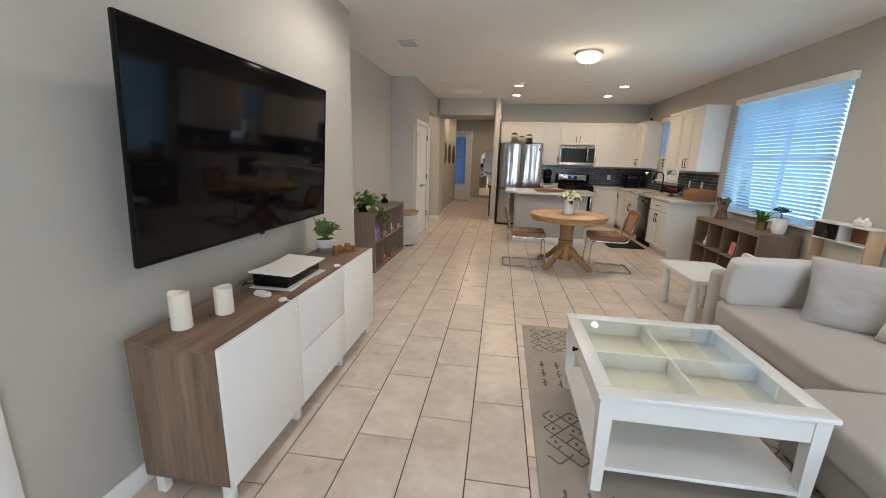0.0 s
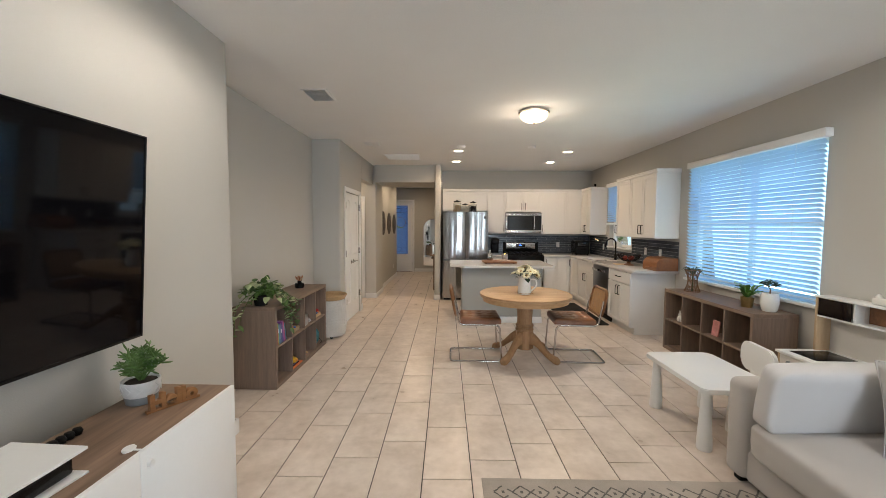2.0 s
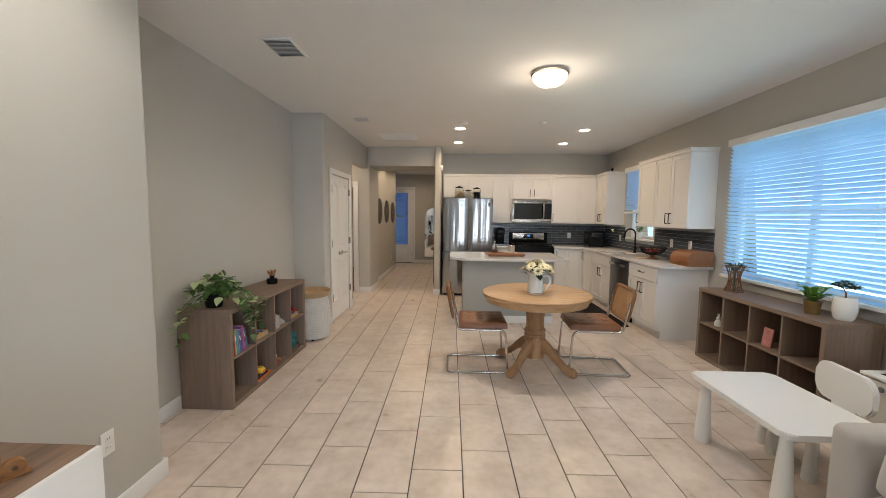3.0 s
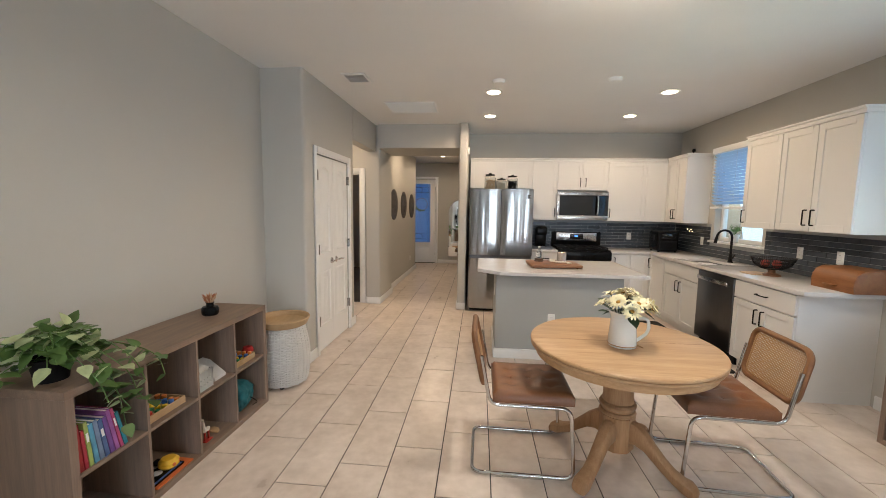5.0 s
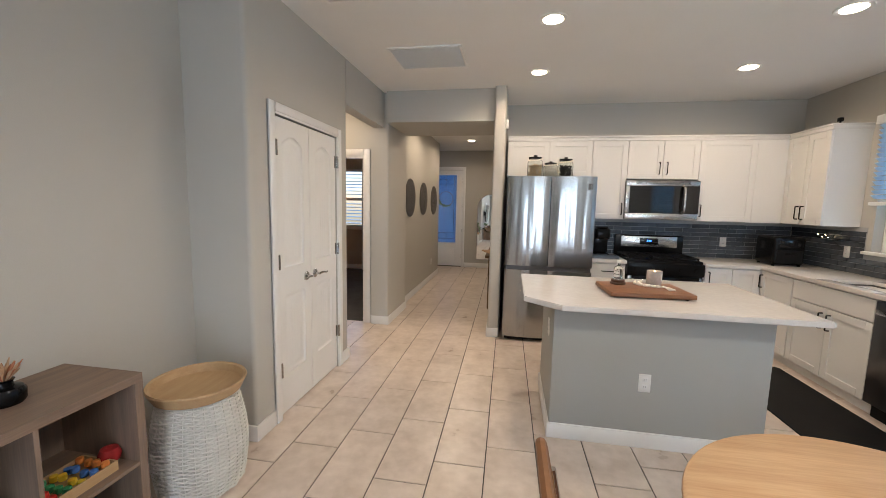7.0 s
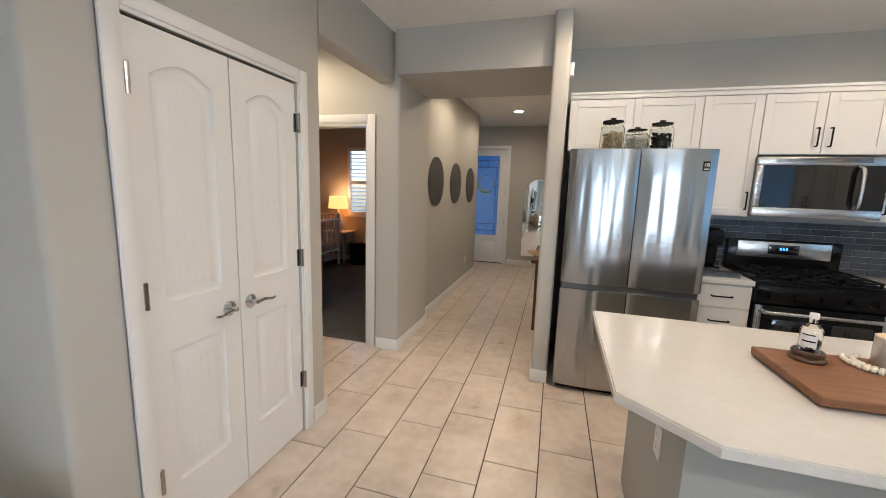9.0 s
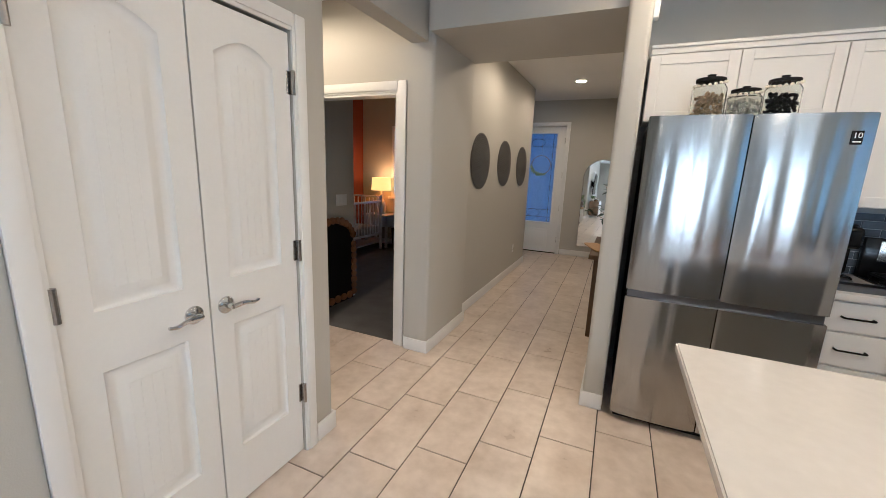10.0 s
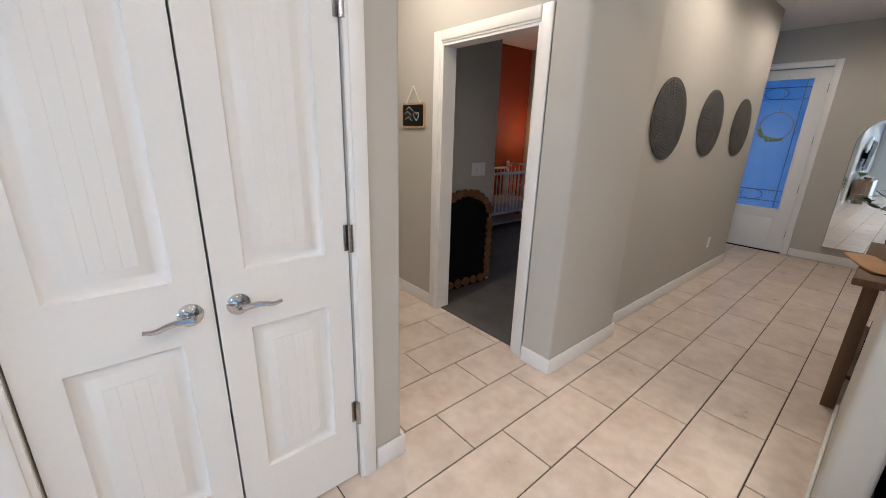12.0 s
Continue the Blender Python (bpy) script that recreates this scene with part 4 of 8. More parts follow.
for i in range(3):
    y0, y1 = i * third + 0.0008, (i + 1) * third - 0.0008
    if i == 1:
        Shape().box(CD - 0.018, y0, 0.10, CD, y1, 0.405, 0.002).part("drawer_front", M_WHITE_PAINT, con)
        Shape().box(CD - 0.018, y0, 0.409, CD, y1, 0.722, 0.002).part("drawer_front", M_WHITE_PAINT, con)
    else:
        Shape().box(CD - 0.018, y0, 0.10, CD, y1, 0.722, 0.002).part("door", M_WHITE_PAINT, con)
for y in (0.02, third - 0.02, 2 * third - 0.02, CL - 0.06):
    for x in (0.02, CD - 0.075):
        Shape().box(x, y, 0, x + 0.04, y + 0.04, 0.10, 0.003).part("leg", M_WHITE_PAINT, con)
# child locks on the fronts
for y, z in ((0.55, 0.665), (1.21, 0.665), (0.89, 0.125)):
    s = Shape().lathe([(0.0, 0.012), (0.012, 0.011), (0.014, 0.0), (0.0, 0.0)], 16, turn=pose(CD + 0.0005, y, z, 0, 90, 0))
    s.part("child_lock", M_WHITE, con)

tv = base("television", (0.05, 2.97, 1.005), "large black flat television on a wall bracket", "television")
TW, TH = 1.575, 0.895
tilt = pose(0.14, 0, 0.08, 0, 3.6, 0) @ pose(-0.14, 0, -0.08)     # the bracket leans the panel downwards
Shape().box(0.128, 0.002, 0.002, 0.1348, TW - 0.002, TH - 0.002, 0.002).box(0.09, 0.25, 0.10, 0.128, TW - 0.25, 0.62, 0.01).part("case", M_BLACK_MATT, tv).matrix_local = tilt
s = Shape().box(0.134, 0, 0, 0.15, 0.009, TH, 0.002).box(0.134, TW - 0.009, 0, 0.15, TW, TH, 0.002).box(0.134, 0.009, TH - 0.009, 0.15, TW - 0.009, TH, 0.002).box(0.134, 0.009, 0, 0.15, TW - 0.009, 0.013, 0.002)
s.part("bezel", M_BLACK, tv).matrix_local = tilt
Shape().box(0.1352, 0.009, 0.013, 0.146, TW - 0.009, TH - 0.009).part("screen", M_SCREEN, tv, "dark glossy switched-off screen").matrix_local = tilt
Shape().box(0.002, TW / 2 - 0.25, 0.28, 0.02, TW / 2 + 0.25, 0.62).box(0.02, TW / 2 - 0.05, 0.35, 0.09, TW / 2 + 0.05, 0.55).part("bracket", M_BLACK_MATT, tv)
Shape().box(0.146, TW / 2 - 0.02, -0.012, 0.152, TW / 2 + 0.02, 0.006, 0.002).part("sensor", M_BLACK, tv).matrix_local = tilt

# rug
M_RUG = material("grey woven rug", (0.46, 0.415, 0.36), 1.0, vary=0.12, fine=350, coarse=8, bump=0.9)
M_RUG_DARK = material("dark rug yarn", (0.155, 0.145, 0.135), 1.0, vary=0.3, fine=300, coarse=20, bump=0.9)
RX0, RY0, RX1, RY1 = 1.79, 1.6, 4.25, 5.07
rug = base("area_rug", (0, 0, 0), "worn grey rug with dark diamond pattern", "rug")
Shape().box(RX0, RY0, 0.001, RX1, RY1, 0.009, 0.003).part("pile", M_RUG, rug)
s = Shape()


def yarn(s, x0, y0, x1, y1, w, rng):
    d = Vector((x1 - x0, y1 - y0, 0))
    n = max(1, int(d.length / 0.03))
    ang = math.degrees(math.atan2(d.y, d.x))
    for i in range(n):
        if rng.random() < 0.16:
            continue
        c = Vector((x0, y0, 0)) + d * ((i + 0.5) / n)
        s.box(-d.length / n * 0.46, -w / 2, 0.0085, d.length / n * 0.46, w / 2, 0.0098, turn=pose(c.x, c.y, 0, 0, 0, ang + rng.uniform(-6, 6)))


rng = random.Random(4)
for band in range(6):
    yb = RY1 - 0.12 - band * 0.58
    cell = 0.105
    n = int((RX1 - RX0 - 0.1) / cell)
    for i in range(n):
        x = RX0 + 0.06 + i * cell
        if band % 2 == 0:
            for r in range(4):
                y = yb + 0.05 - r * cell
                yarn(s, x, y - cell / 2, x + cell / 2, y, 0.009, rng)
                yarn(s, x + cell / 2, y, x + cell, y - cell / 2, 0.009, rng)
                yarn(s, x, y - cell / 2, x + cell / 2, y - cell, 0.009, rng)
                yarn(s, x + cell / 2, y - cell, x + cell, y - cell / 2, 0.009, rng)
                yarn(s, x + cell * 0.42, y - cell / 2, x + cell * 0.58, y - cell / 2, 0.02, rng)
        else:
            xx = x + cell / 2
            for q in range(3):
                y = yb + 0.06 - q * 0.12
                yarn(s, xx, y, xx, y - 0.09, 0.013, rng)
                yarn(s, xx - 0.02, y - 0.05, xx + 0.02, y - 0.05, 0.013, rng)
s.part("pattern", M_RUG_DARK, rug, "dark dashed diamond pattern")

# coffee table
ct = base("coffee_table", (1.992, 3.265, 0.010), "white square coffee table with glass top and shelf", "table")
A, HT = 0.90, 0.497
for x in (0.015, A - 0.075):
    for y in (0.015, A - 0.075):
        s = Shape()
        k = 0.007
        s.prism([(x, y), (x + 0.06, y), (x + 0.06, y + 0.06), (x, y + 0.06)], 0, HT - 0.02, 0)
        for v in s.bm.verts:
            if v.co.z < 0.1:
                v.co.x += (x + 0.03 - v.co.x) * 0.25
                v.co.y += (y + 0.03 - v.co.y) * 0.25
        s.part("leg", M_WHITE_PAINT, ct)
f = 0.075
s = Shape().box(0, 0, HT - 0.022, A, f, HT, 0.004).box(0, A - f, HT - 0.022, A, A, HT, 0.004).box(0, f, HT - 0.022, f, A - f, HT, 0.004).box(A - f, f, HT - 0.022, A, A - f, HT, 0.004)
s.part("top_frame", M_WHITE_PAINT, ct)
g = Shape().box(f - 0.004, f - 0.004, HT - 0.010, A - f + 0.004, A - f + 0.004, HT - 0.003).part("glass_top", M_GLASS, ct, "clear glass panel")
g.visible_shadow = False
s = Shape().box(0.02, 0.075, HT - 0.125, 0.038, A - 0.075, HT - 0.022).box(A - 0.038, 0.075, HT - 0.125, A - 0.02, A - 0.075, HT - 0.022)
s.box(0.075, 0.02, HT - 0.125, A - 0.075, 0.038, HT - 0.022).box(0.075, A - 0.038, HT - 0.125, A - 0.075, A - 0.02, HT - 0.022)
s.part("apron", M_WHITE_PAINT, ct)
Shape().box(0.039, 0.039, HT - 0.122, A - 0.039, A - 0.039, HT - 0.112).part("tray_floor", M_CREAM, ct, "cream display tray under the glass")
s = Shape().box(A / 2 - 0.006, 0.04, HT - 0.112, A / 2 + 0.006, A - 0.04, HT - 0.03).box(0.04, A / 2 - 0.006, HT - 0.112, A / 2 - 0.006, A / 2 + 0.006, HT - 0.03).box(A / 2 + 0.006, A / 2 - 0.006, HT - 0.112, A - 0.04, A / 2 + 0.006, HT - 0.03)
s.part("divider", M_WHITE_PAINT, ct)
Shape().box(0.02, 0.02, 0.115, A - 0.02, A - 0.02, 0.135, 0.003).part("shelf", M_WHITE_PAINT, ct)
Shape().lathe([(0.0, 0.0), (0.008, 0.0), (0.007, 0.012), (0.014, 0.018), (0.013, 0.026), (0.0, 0.028)], 14, turn=pose(0.019, A / 2 + 0.1, HT - 0.075, 0, -90, 0)).part("knob", M_BLACK_MATT, ct)


# sofa
def cushion(parent, name, mat, x, y, z, rx, ry, rz, w, d, h, puff=0.35, label="", seed=0):
    """A soft block with bulging faces and slightly uneven seams."""
    bm = bmesh.new()
    bmesh.ops.create_cube(bm, size=2.0)
    bmesh.ops.subdivide_edges(bm, edges=bm.edges[:], cuts=9, use_grid_fill=True)
    for v in bm.verts:
        u = v.co.copy()
        fx, fy, fz = (1 - u.x ** 4), (1 - u.y ** 4), (1 - u.z ** 4)
        edge = max(sorted((abs(u.x), abs(u.y), abs(u.z)))[1] - 0.6, 0) / 0.4
        q = Vector((u.x * (1 + puff * 0.10 * fy * fz), u.y * (1 + puff * 0.10 * fx * fz), u.z * (1 - puff * 0.5 + puff * 0.5 * fx * fy)))
        r3 = sorted((abs(u.x), abs(u.y), abs(u.z)))
        q *= 1 - 0.035 * edge * edge - 0.02 * max(r3[0] - 0.8, 0) / 0.2
        nz = noise.noise(Vector((q.x * 2.1 + seed, q.y * 2.1, q.z * 1.3 + 3 * seed)))
        n2 = noise.noise(Vector((q.x * 6 + seed, q.y * 5, q.z * 4)))
        q *= 1 + 0.018 * nz + 0.006 * n2
        v.co = Vector((q.x * w / 2, q.y * d / 2, q.z * h / 2))
    s = Shape()
    s.bm.free()
    s.bm = bm
    me = s.mesh(name, mat, 60)
    ob = new(name, me)
    if parent is not None:
        ob.parent = parent
        ob.matrix_local = pose(x, y, z, rx, ry, rz)
    else:
        ob.matrix_world = pose(x, y, z, rx, ry, rz)
    if label:
        ob["label"] = label
    sub = ob.modifiers.new("round", "SUBSURF")
    sub.levels = sub.render_levels = 1
    return ob


so = base("sectional_sofa", (3.30, 2.2, 0), "light grey linen sectional sofa with loose back cushions", "sofa")
Shape().box(0.03, 1.54, 0.03, 0.92, 2.86, 0.22, 0.03, 4).part("seat_base", M_SOFA, so)
Shape().box(-0.28, 0.0, 0.03, 0.92, 1.52, 0.22, 0.03, 4).part("seat_base", M_SOFA, so)
Shape().box(0.0, 2.845, 0.03, 0.95, 2.995, 0.615, 0.045, 5).part("armrest", M_SOFA, so)
Shape().box(0.76, 0.0, 0.22, 0.95, 2.845, 0.64, 0.06, 5).part("backrest", M_SOFA, so)
cushion(so, "seat_cushion", M_SOFA, 0.40, 2.19, 0.315, 0, 0, 0, 0.84, 1.28, 0.21, 0.25, seed=1)
cushion(so, "seat_cushion", M_SOFA, 0.245, 0.77, 0.315, 0, 0, 0, 1.12, 1.50, 0.21, 0.25, seed=2)
for x in (0.06, 0.87):
    for y in (0.06, 2.92):
        Shape().box(x - 0.025, y - 0.025, 0.0, x + 0.025, y + 0.025, 0.035).part("foot", M_BLACK_MATT, so)


def throw_pillow(mat, w, h, t, at, label, seed):
    """A knife-edged pillow: pointed corners, hollow sides, a soft belly and creases."""
    s = Shape()
    bm, n = s.bm, 30
    sheets = []
    for side in (1, -1):
        rows = []
        for i in range(n + 1):
            row = []
            for j in range(n + 1):
                u, v = -1 + 2 * i / n, -1 + 2 * j / n
                if side < 0 and (i in (0, n) or j in (0, n)):
                    row.append(sheets[0][i][j])
                    continue
                x = w / 2 * u * (1 - 0.07 * (1 - v * v) * u * u)
                y = h / 2 * v * (1 - 0.07 * (1 - u * u) * v * v)
                z = side * t / 2 * ((1 - u ** 4) * (1 - v ** 4)) ** 0.55
                k = noise.noise(Vector((u * 2.2 + seed, v * 2.2, side)))
                c = noise.noise(Vector((u * 5 + seed, v * 9 + u * 4, 2 * side)))
                z += (0.10 * k + 0.05 * c) * t * (1 - u ** 6) * (1 - v ** 6)
                row.append(bm.verts.new((x, y, z)))
            rows.append(row)
        sheets.append(rows)
        for i in range(n):
            for j in range(n):
                q = (rows[i][j], rows[i + 1][j], rows[i + 1][j + 1], rows[i][j + 1])
                bm.faces.new(q if side > 0 else q[::-1])
    rim = [sheets[0][i][0].co for i in range(n + 1)] + [sheets[0][n][j].co for j in range(1, n + 1)] + [sheets[0][i][n].co for i in range(n - 1, -1, -1)] + [sheets[0][0][j].co for j in range(n - 1, 0, -1)]
    s.tube([p.copy() for p in rim], 0.0035, 6, closed=True)
    return s.thing("throw_pillow", mat, label, "pillow", "sofa pillows", at=at, angle=60)


p = cushion(None, "throw_pillow", M_PILLOW, 3.665, 4.925, 0.585, -80, 0, 2, 0.72, 0.37, 0.17, 0.40, seed=5)
tagged(p, "pale grey boxy pillow leaning on the sofa arm", "pillow", "sofa pillows")
throw_pillow(M_PILLOW_DARK, 0.62, 0.50, 0.19, pose(3.96, 4.55, 0.612, 66, 0, -34), "grey square pillow leaning on the sofa back", 8)
throw_pillow(M_PILLOW, 0.62, 0.50, 0.19, pose(4.03, 4.08, 0.64, 68, 0, -82), "pale grey square pillow against the sofa back", 3)

# children's table
kt = base("childrens_table", (3.265, 5.345, 0), "white plastic children's table with tapered legs", "table")
KW, KL, KH = 0.54, 0.785, 0.445
Shape().prism(rounded_rect(0, 0, KW, KL, 0.05), KH - 0.032, KH, 0.006).part("top", M_WHITE, kt)
for x in (0.07, KW - 0.07):
    for y in (0.08, KL - 0.08):
        Shape().lathe([(0.0, 0.0), (0.044, 0.0), (0.048, 0.012), (0.046, 0.08), (0.027, KH - 0.034), (0.0, KH - 0.034)], 20, at=(x, y, 0)).part("leg", M_WHITE, kt)
kc = base("childrens_chair", (3.82, 5.80, 0), "white plastic children's chair with rounded back", "chair")
Shape().prism(rounded_rect(-0.17, -0.17, 0.15, 0.17, 0.05), 0.265, 0.30, 0.008).part("seat", M_WHITE, kc)
for x, y in ((-0.13, -0.13), (-0.13, 0.13), (0.12, -0.13), (0.12, 0.13)):
    Shape().lathe([(0.0, 0.0), (0.033, 0.0), (0.036, 0.01), (0.022, 0.266), (0.0, 0.266)], 18, at=(x, y, 0)).part("leg", M_WHITE, kc)
Shape().prism(rounded_rect(-0.20, -0.02, 0.20, 0.20, 0.07), -0.016, 0.016, 0.007, turn=pose(0.15, 0, 0.405, 90, 0, 82)).box(0.135, -0.06, 0.28, 0.165, 0.06, 0.40, 0.008).part("backrest", M_WHITE, kc)


# cube shelves
def cube_shelf(name_at, cols, w, h, d, label, open_side):
    """Two rows of square bays; open on +x in its own frame."""
    c = base("cube_shelf", name_at, label, "shelf", "low cube shelf units")
    t, ti = 0.036, 0.016
    Shape().box(0, 0, 0, d, t, h - t, 0.0015, 1).part("side_panel", M_ASHWOOD_UP, c)
    Shape().box(0, w - t, 0, d, w, h - t, 0.0015, 1).part("side_panel", M_ASHWOOD_UP, c)
    Shape().box(0, 0, h - t, d, w, h, 0.0015, 1).part("top", M_ASHWOOD, c)
    Shape().box(0, t, 0, d, w - t, t, 0.0015, 1).part("bottom", M_ASHWOOD, c)
    Shape().box(0.002, t, t, 0.008, w - t, h - t).part("back_panel", M_ASHWOOD_UP, c)
    bay = (w - 2 * t - (cols - 1) * ti) / cols
    zm = h / 2
    for i in range(1, cols):
        y = t + i * bay + (i - 1) * ti
        Shape().box(0.008, y, t, d - 0.002, y + ti, h - t, 0.001, 1).part("divider", M_ASHWOOD_UP, c)
    for i in range(cols):
        y = t + i * (bay + ti)
        Shape().box(0.008, y, zm - ti / 2, d - 0.002, y + bay, zm + ti / 2, 0.001, 1).part("shelf_board", M_ASHWOOD, c)
    return c


cube_shelf((-0.385, 6.28, 0), 4, 1.43, 0.765, 0.395, "grey-brown cube shelf against the wall, half full", 1)
cube_shelf(pose(4.69, 7.71, 0, 0, 0, 180), 4, 1.43, 0.745, 0.40, "grey-brown cube shelf under the window", -1)


# ---------- dining ----------
dt = base("dining_table", (2.463, 7.285, 0), "round golden oak pedestal dining table with a leaf seam", "table")
TR = 0.522
Shape().lathe([(0.0, 0.702), (TR - 0.03, 0.702), (TR - 0.008, 0.705), (TR - 0.003, 0.713), (TR - 0.006, 0.7205), (TR - 0.013, 0.7225), (TR - 0.013, 0.7250), (TR - 0.003, 0.7275), (TR, 0.734), (TR - 0.003, 0.742), (TR - 0.012, 0.748), (0.0, 0.748)], 72).part("top", M_OAK, dt)
Shape().lathe([(TR - 0.05, 0.655), (TR - 0.035, 0.660), (TR - 0.03, 0.703), (TR - 0.06, 0.703), (TR - 0.06, 0.655)], 72).part("apron", M_OAK, dt)
Shape().box(-TR + 0.012, -0.0012, 0.7478, TR - 0.012, 0.0012, 0.7484).part("leaf_seam", M_CANE_FRAME, dt)
Shape().lathe([(0.0, 0.315), (0.098, 0.315), (0.104, 0.325), (0.098, 0.338), (0.090, 0.342), (0.090, 0.352), (0.100, 0.358), (0.104, 0.372), (0.098, 0.386), (0.088, 0.392), (0.084, 0.43), (0.087, 0.50), (0.094, 0.56), (0.104, 0.60), (0.112, 0.62), (0.112, 0.655), (0.12, 0.66), (0.12, 0.712), (0.0, 0.712)], 40).prism([(0.10 * math.cos(radians(22.5 + 45 * i)), 0.10 * math.sin(radians(22.5 + 45 * i))) for i in range(8)], 0.10, 0.318, 0.008).part("pedestal", M_OAK_UP, dt)
for i in range(4):
    a = 48 + 90 * i
    s = Shape()
    prof = [(0.07, 0.225, 0.15, 0.042), (0.12, 0.225, 0.13, 0.042), (0.17, 0.20, 0.105, 0.040), (0.22, 0.155, 0.092, 0.038), (0.27, 0.11, 0.08, 0.037), (0.32, 0.075, 0.07, 0.038), (0.37, 0.052, 0.075, 0.044), (0.405, 0.045, 0.08, 0.046), (0.43, 0.035, 0.06, 0.040), (0.44, 0.030, 0.03, 0.028)]
    rings = []
    for x, z, hh, w in prof:
        ring = []
        for j in range(12):
            b = 2 * math.pi * j / 12
            cs, sn = math.cos(b), math.sin(b)
            ring.append(s.bm.verts.new((x, w * abs(cs) ** 0.7 * math.copysign(1, cs), max(0.0, z + hh * 0.5 * abs(sn) ** 0.8 * math.copysign(1, sn)))))
        rings.append(ring)
    for r0, r1 in zip(rings, rings[1:]):
        for j in range(12):
            s.bm.faces.new((r0[j], r0[(j + 1) % 12], r1[(j + 1) % 12], r1[j]))
    s.bm.faces.new(rings[0][::-1])
    s.bm.faces.new(rings[-1])
    bmesh.ops.transform(s.bm, matrix=pose(0, 0, 0, 0, 0, a), verts=s.bm.verts)
    s.part("foot", M_OAK_UP, dt)

# cantilever chair: faces +x in its own frame
ch = base("cantilever_chair", (1.655, 7.30, 0), "chrome cantilever chair with brown tufted seat and cane back", "chair", "cantilever chairs round the table")
CW = 0.23
pts = []
R = 0.011
left = [(-0.010, -CW, 0.70), (0.045, -CW, 0.42), (0.49, -CW, 0.42), (0.52, -CW, 0.012), (-0.05, -CW, 0.012)]
right = [(x, -y, z) for x, y, z in left][::-1]
Shape().tube(fillet(left + right, 0.06, 7), R, 12).part("frame", M_CHROME, ch, "bent chrome tube frame")
s = Shape()
nx = 26
sx0, sx1, sy = 0.06, 0.51, 0.225
bm = s.bm
top = [[None] * (nx + 1) for _ in range(nx + 1)]
tufts = [(sx0 + (sx1 - sx0) * (i + 1) / 4 - 0.0, -sy + 2 * sy * (j + 1) / 4) for i in range(3) for j in range(3)]
for i in range(nx + 1):
    for j in range(nx + 1):
        u, v = i / nx, j / nx
        x, y = sx0 + (sx1 - sx0) * u, -sy + 2 * sy * v
        e = min(u, 1 - u, v, 1 - v)
        z = 0.492 + 0.014 * min(1, e * 5) - (0.014 if e == 0 else 0)
        for tx, ty in tufts:
            dd = (x - tx) ** 2 + (y - ty) ** 2
            z -= 0.034 * math.exp(-math.sqrt(dd) / 0.034)
        z += 0.006 * noise.noise(Vector((x * 9, y * 34, 0.3))) * min(1, e * 6) + 0.008 * min(1, e * 4)
        top[i][j] = bm.verts.new((x, y, z))
for i in range(nx):
    for j in range(nx):
        bm.faces.new((top[i][j], top[i + 1][j], top[i + 1][j + 1], top[i][j + 1]))
rim = [top[i][0] for i in range(nx + 1)] + [top[nx][j] for j in range(1, nx + 1)] + [top[i][nx] for i in range(nx - 1, -1, -1)] + [top[0][j] for j in range(nx - 1, 0, -1)]
low = [bm.verts.new((v.co.x, v.co.y, 0.431)) for v in rim]
for i in range(len(rim)):
    k = (i + 1) % len(rim)
    bm.faces.new((rim[i], low[i], low[k], rim[k]))
bm.faces.new(low)
s.part("seat", M_LEATHER, ch, "brown tufted leather seat", angle=50)
s = Shape()
for tx, ty in tufts:
    s.lathe([(0.0, 0.0), (0.009, 0.0), (0.007, 0.005), (0.0, 0.006)], 10, at=(tx, ty, 0.4815))
s.part("button", M_LEATHER, ch)
back = pose(-0.022, 0, 0.665, 0, 0, 0) @ pose(0, 0, 0, 90, 0, 90) @ pose(0, 0, 0, -12, 0, 0)
s = Shape()
pth = [(x, y, 0.0) for x, y in rounded_rect(-0.225, -0.145, 0.225, 0.145, 0.06, 6)]
s.tube(pth, 0.017, 8, closed=True)
bmesh.ops.transform(s.bm, matrix=back, verts=s.bm.verts)
s.part("back_frame", M_CANE_FRAME, ch, "dark bentwood back frame")
s = Shape()
step = 0.0115
k = -0.215
while k < 0.215:
    s.box(k - 0.0028, -0.14, -0.001, k + 0.0028, 0.14, 0.0005, turn=back)
    k += step
k = -0.135
while k < 0.135:
    s.box(-0.22, k - 0.0028, -0.0003, 0.22, k + 0.0028, 0.0012, turn=back)
    k += step
s.part("cane_panel", M_CANE, ch, "woven cane back panel")
copy_thing(ch, pose(3.275, 7.28, 0, 0, 0, 177))


# ---------- things on the console ----------
M_WAX = material("ivory wax", (0.81, 0.77, 0.68), 0.5, vary=0.03, bump=0.02)
M_TERRAZZO = material("carved white pot glaze", (0.66, 0.66, 0.65), 0.6, vary=0.10, fine=60, coarse=20, bump=0.2)
M_GREYPOT = material("grey pot base", (0.22, 0.24, 0.25), 0.6, vary=0.1)
M_LEAF = material("green leaf", (0.095, 0.175, 0.045), 0.45, vary=0.35, fine=30, coarse=14, bump=0.03, per_object=0.12)
M_LEAF_DARK = material("dark green leaf", (0.030, 0.062, 0.028), 0.5, vary=0.3, fine=30, coarse=14, bump=0.03)
M_LEAF_PALE = material("variegated pale leaf", (0.36, 0.42, 0.22), 0.45, vary=0.3, fine=30, coarse=14, bump=0.03)
M_SOIL = material("potting soil", (0.035, 0.025, 0.018), 1.0, vary=0.4, fine=120, bump=0.8)
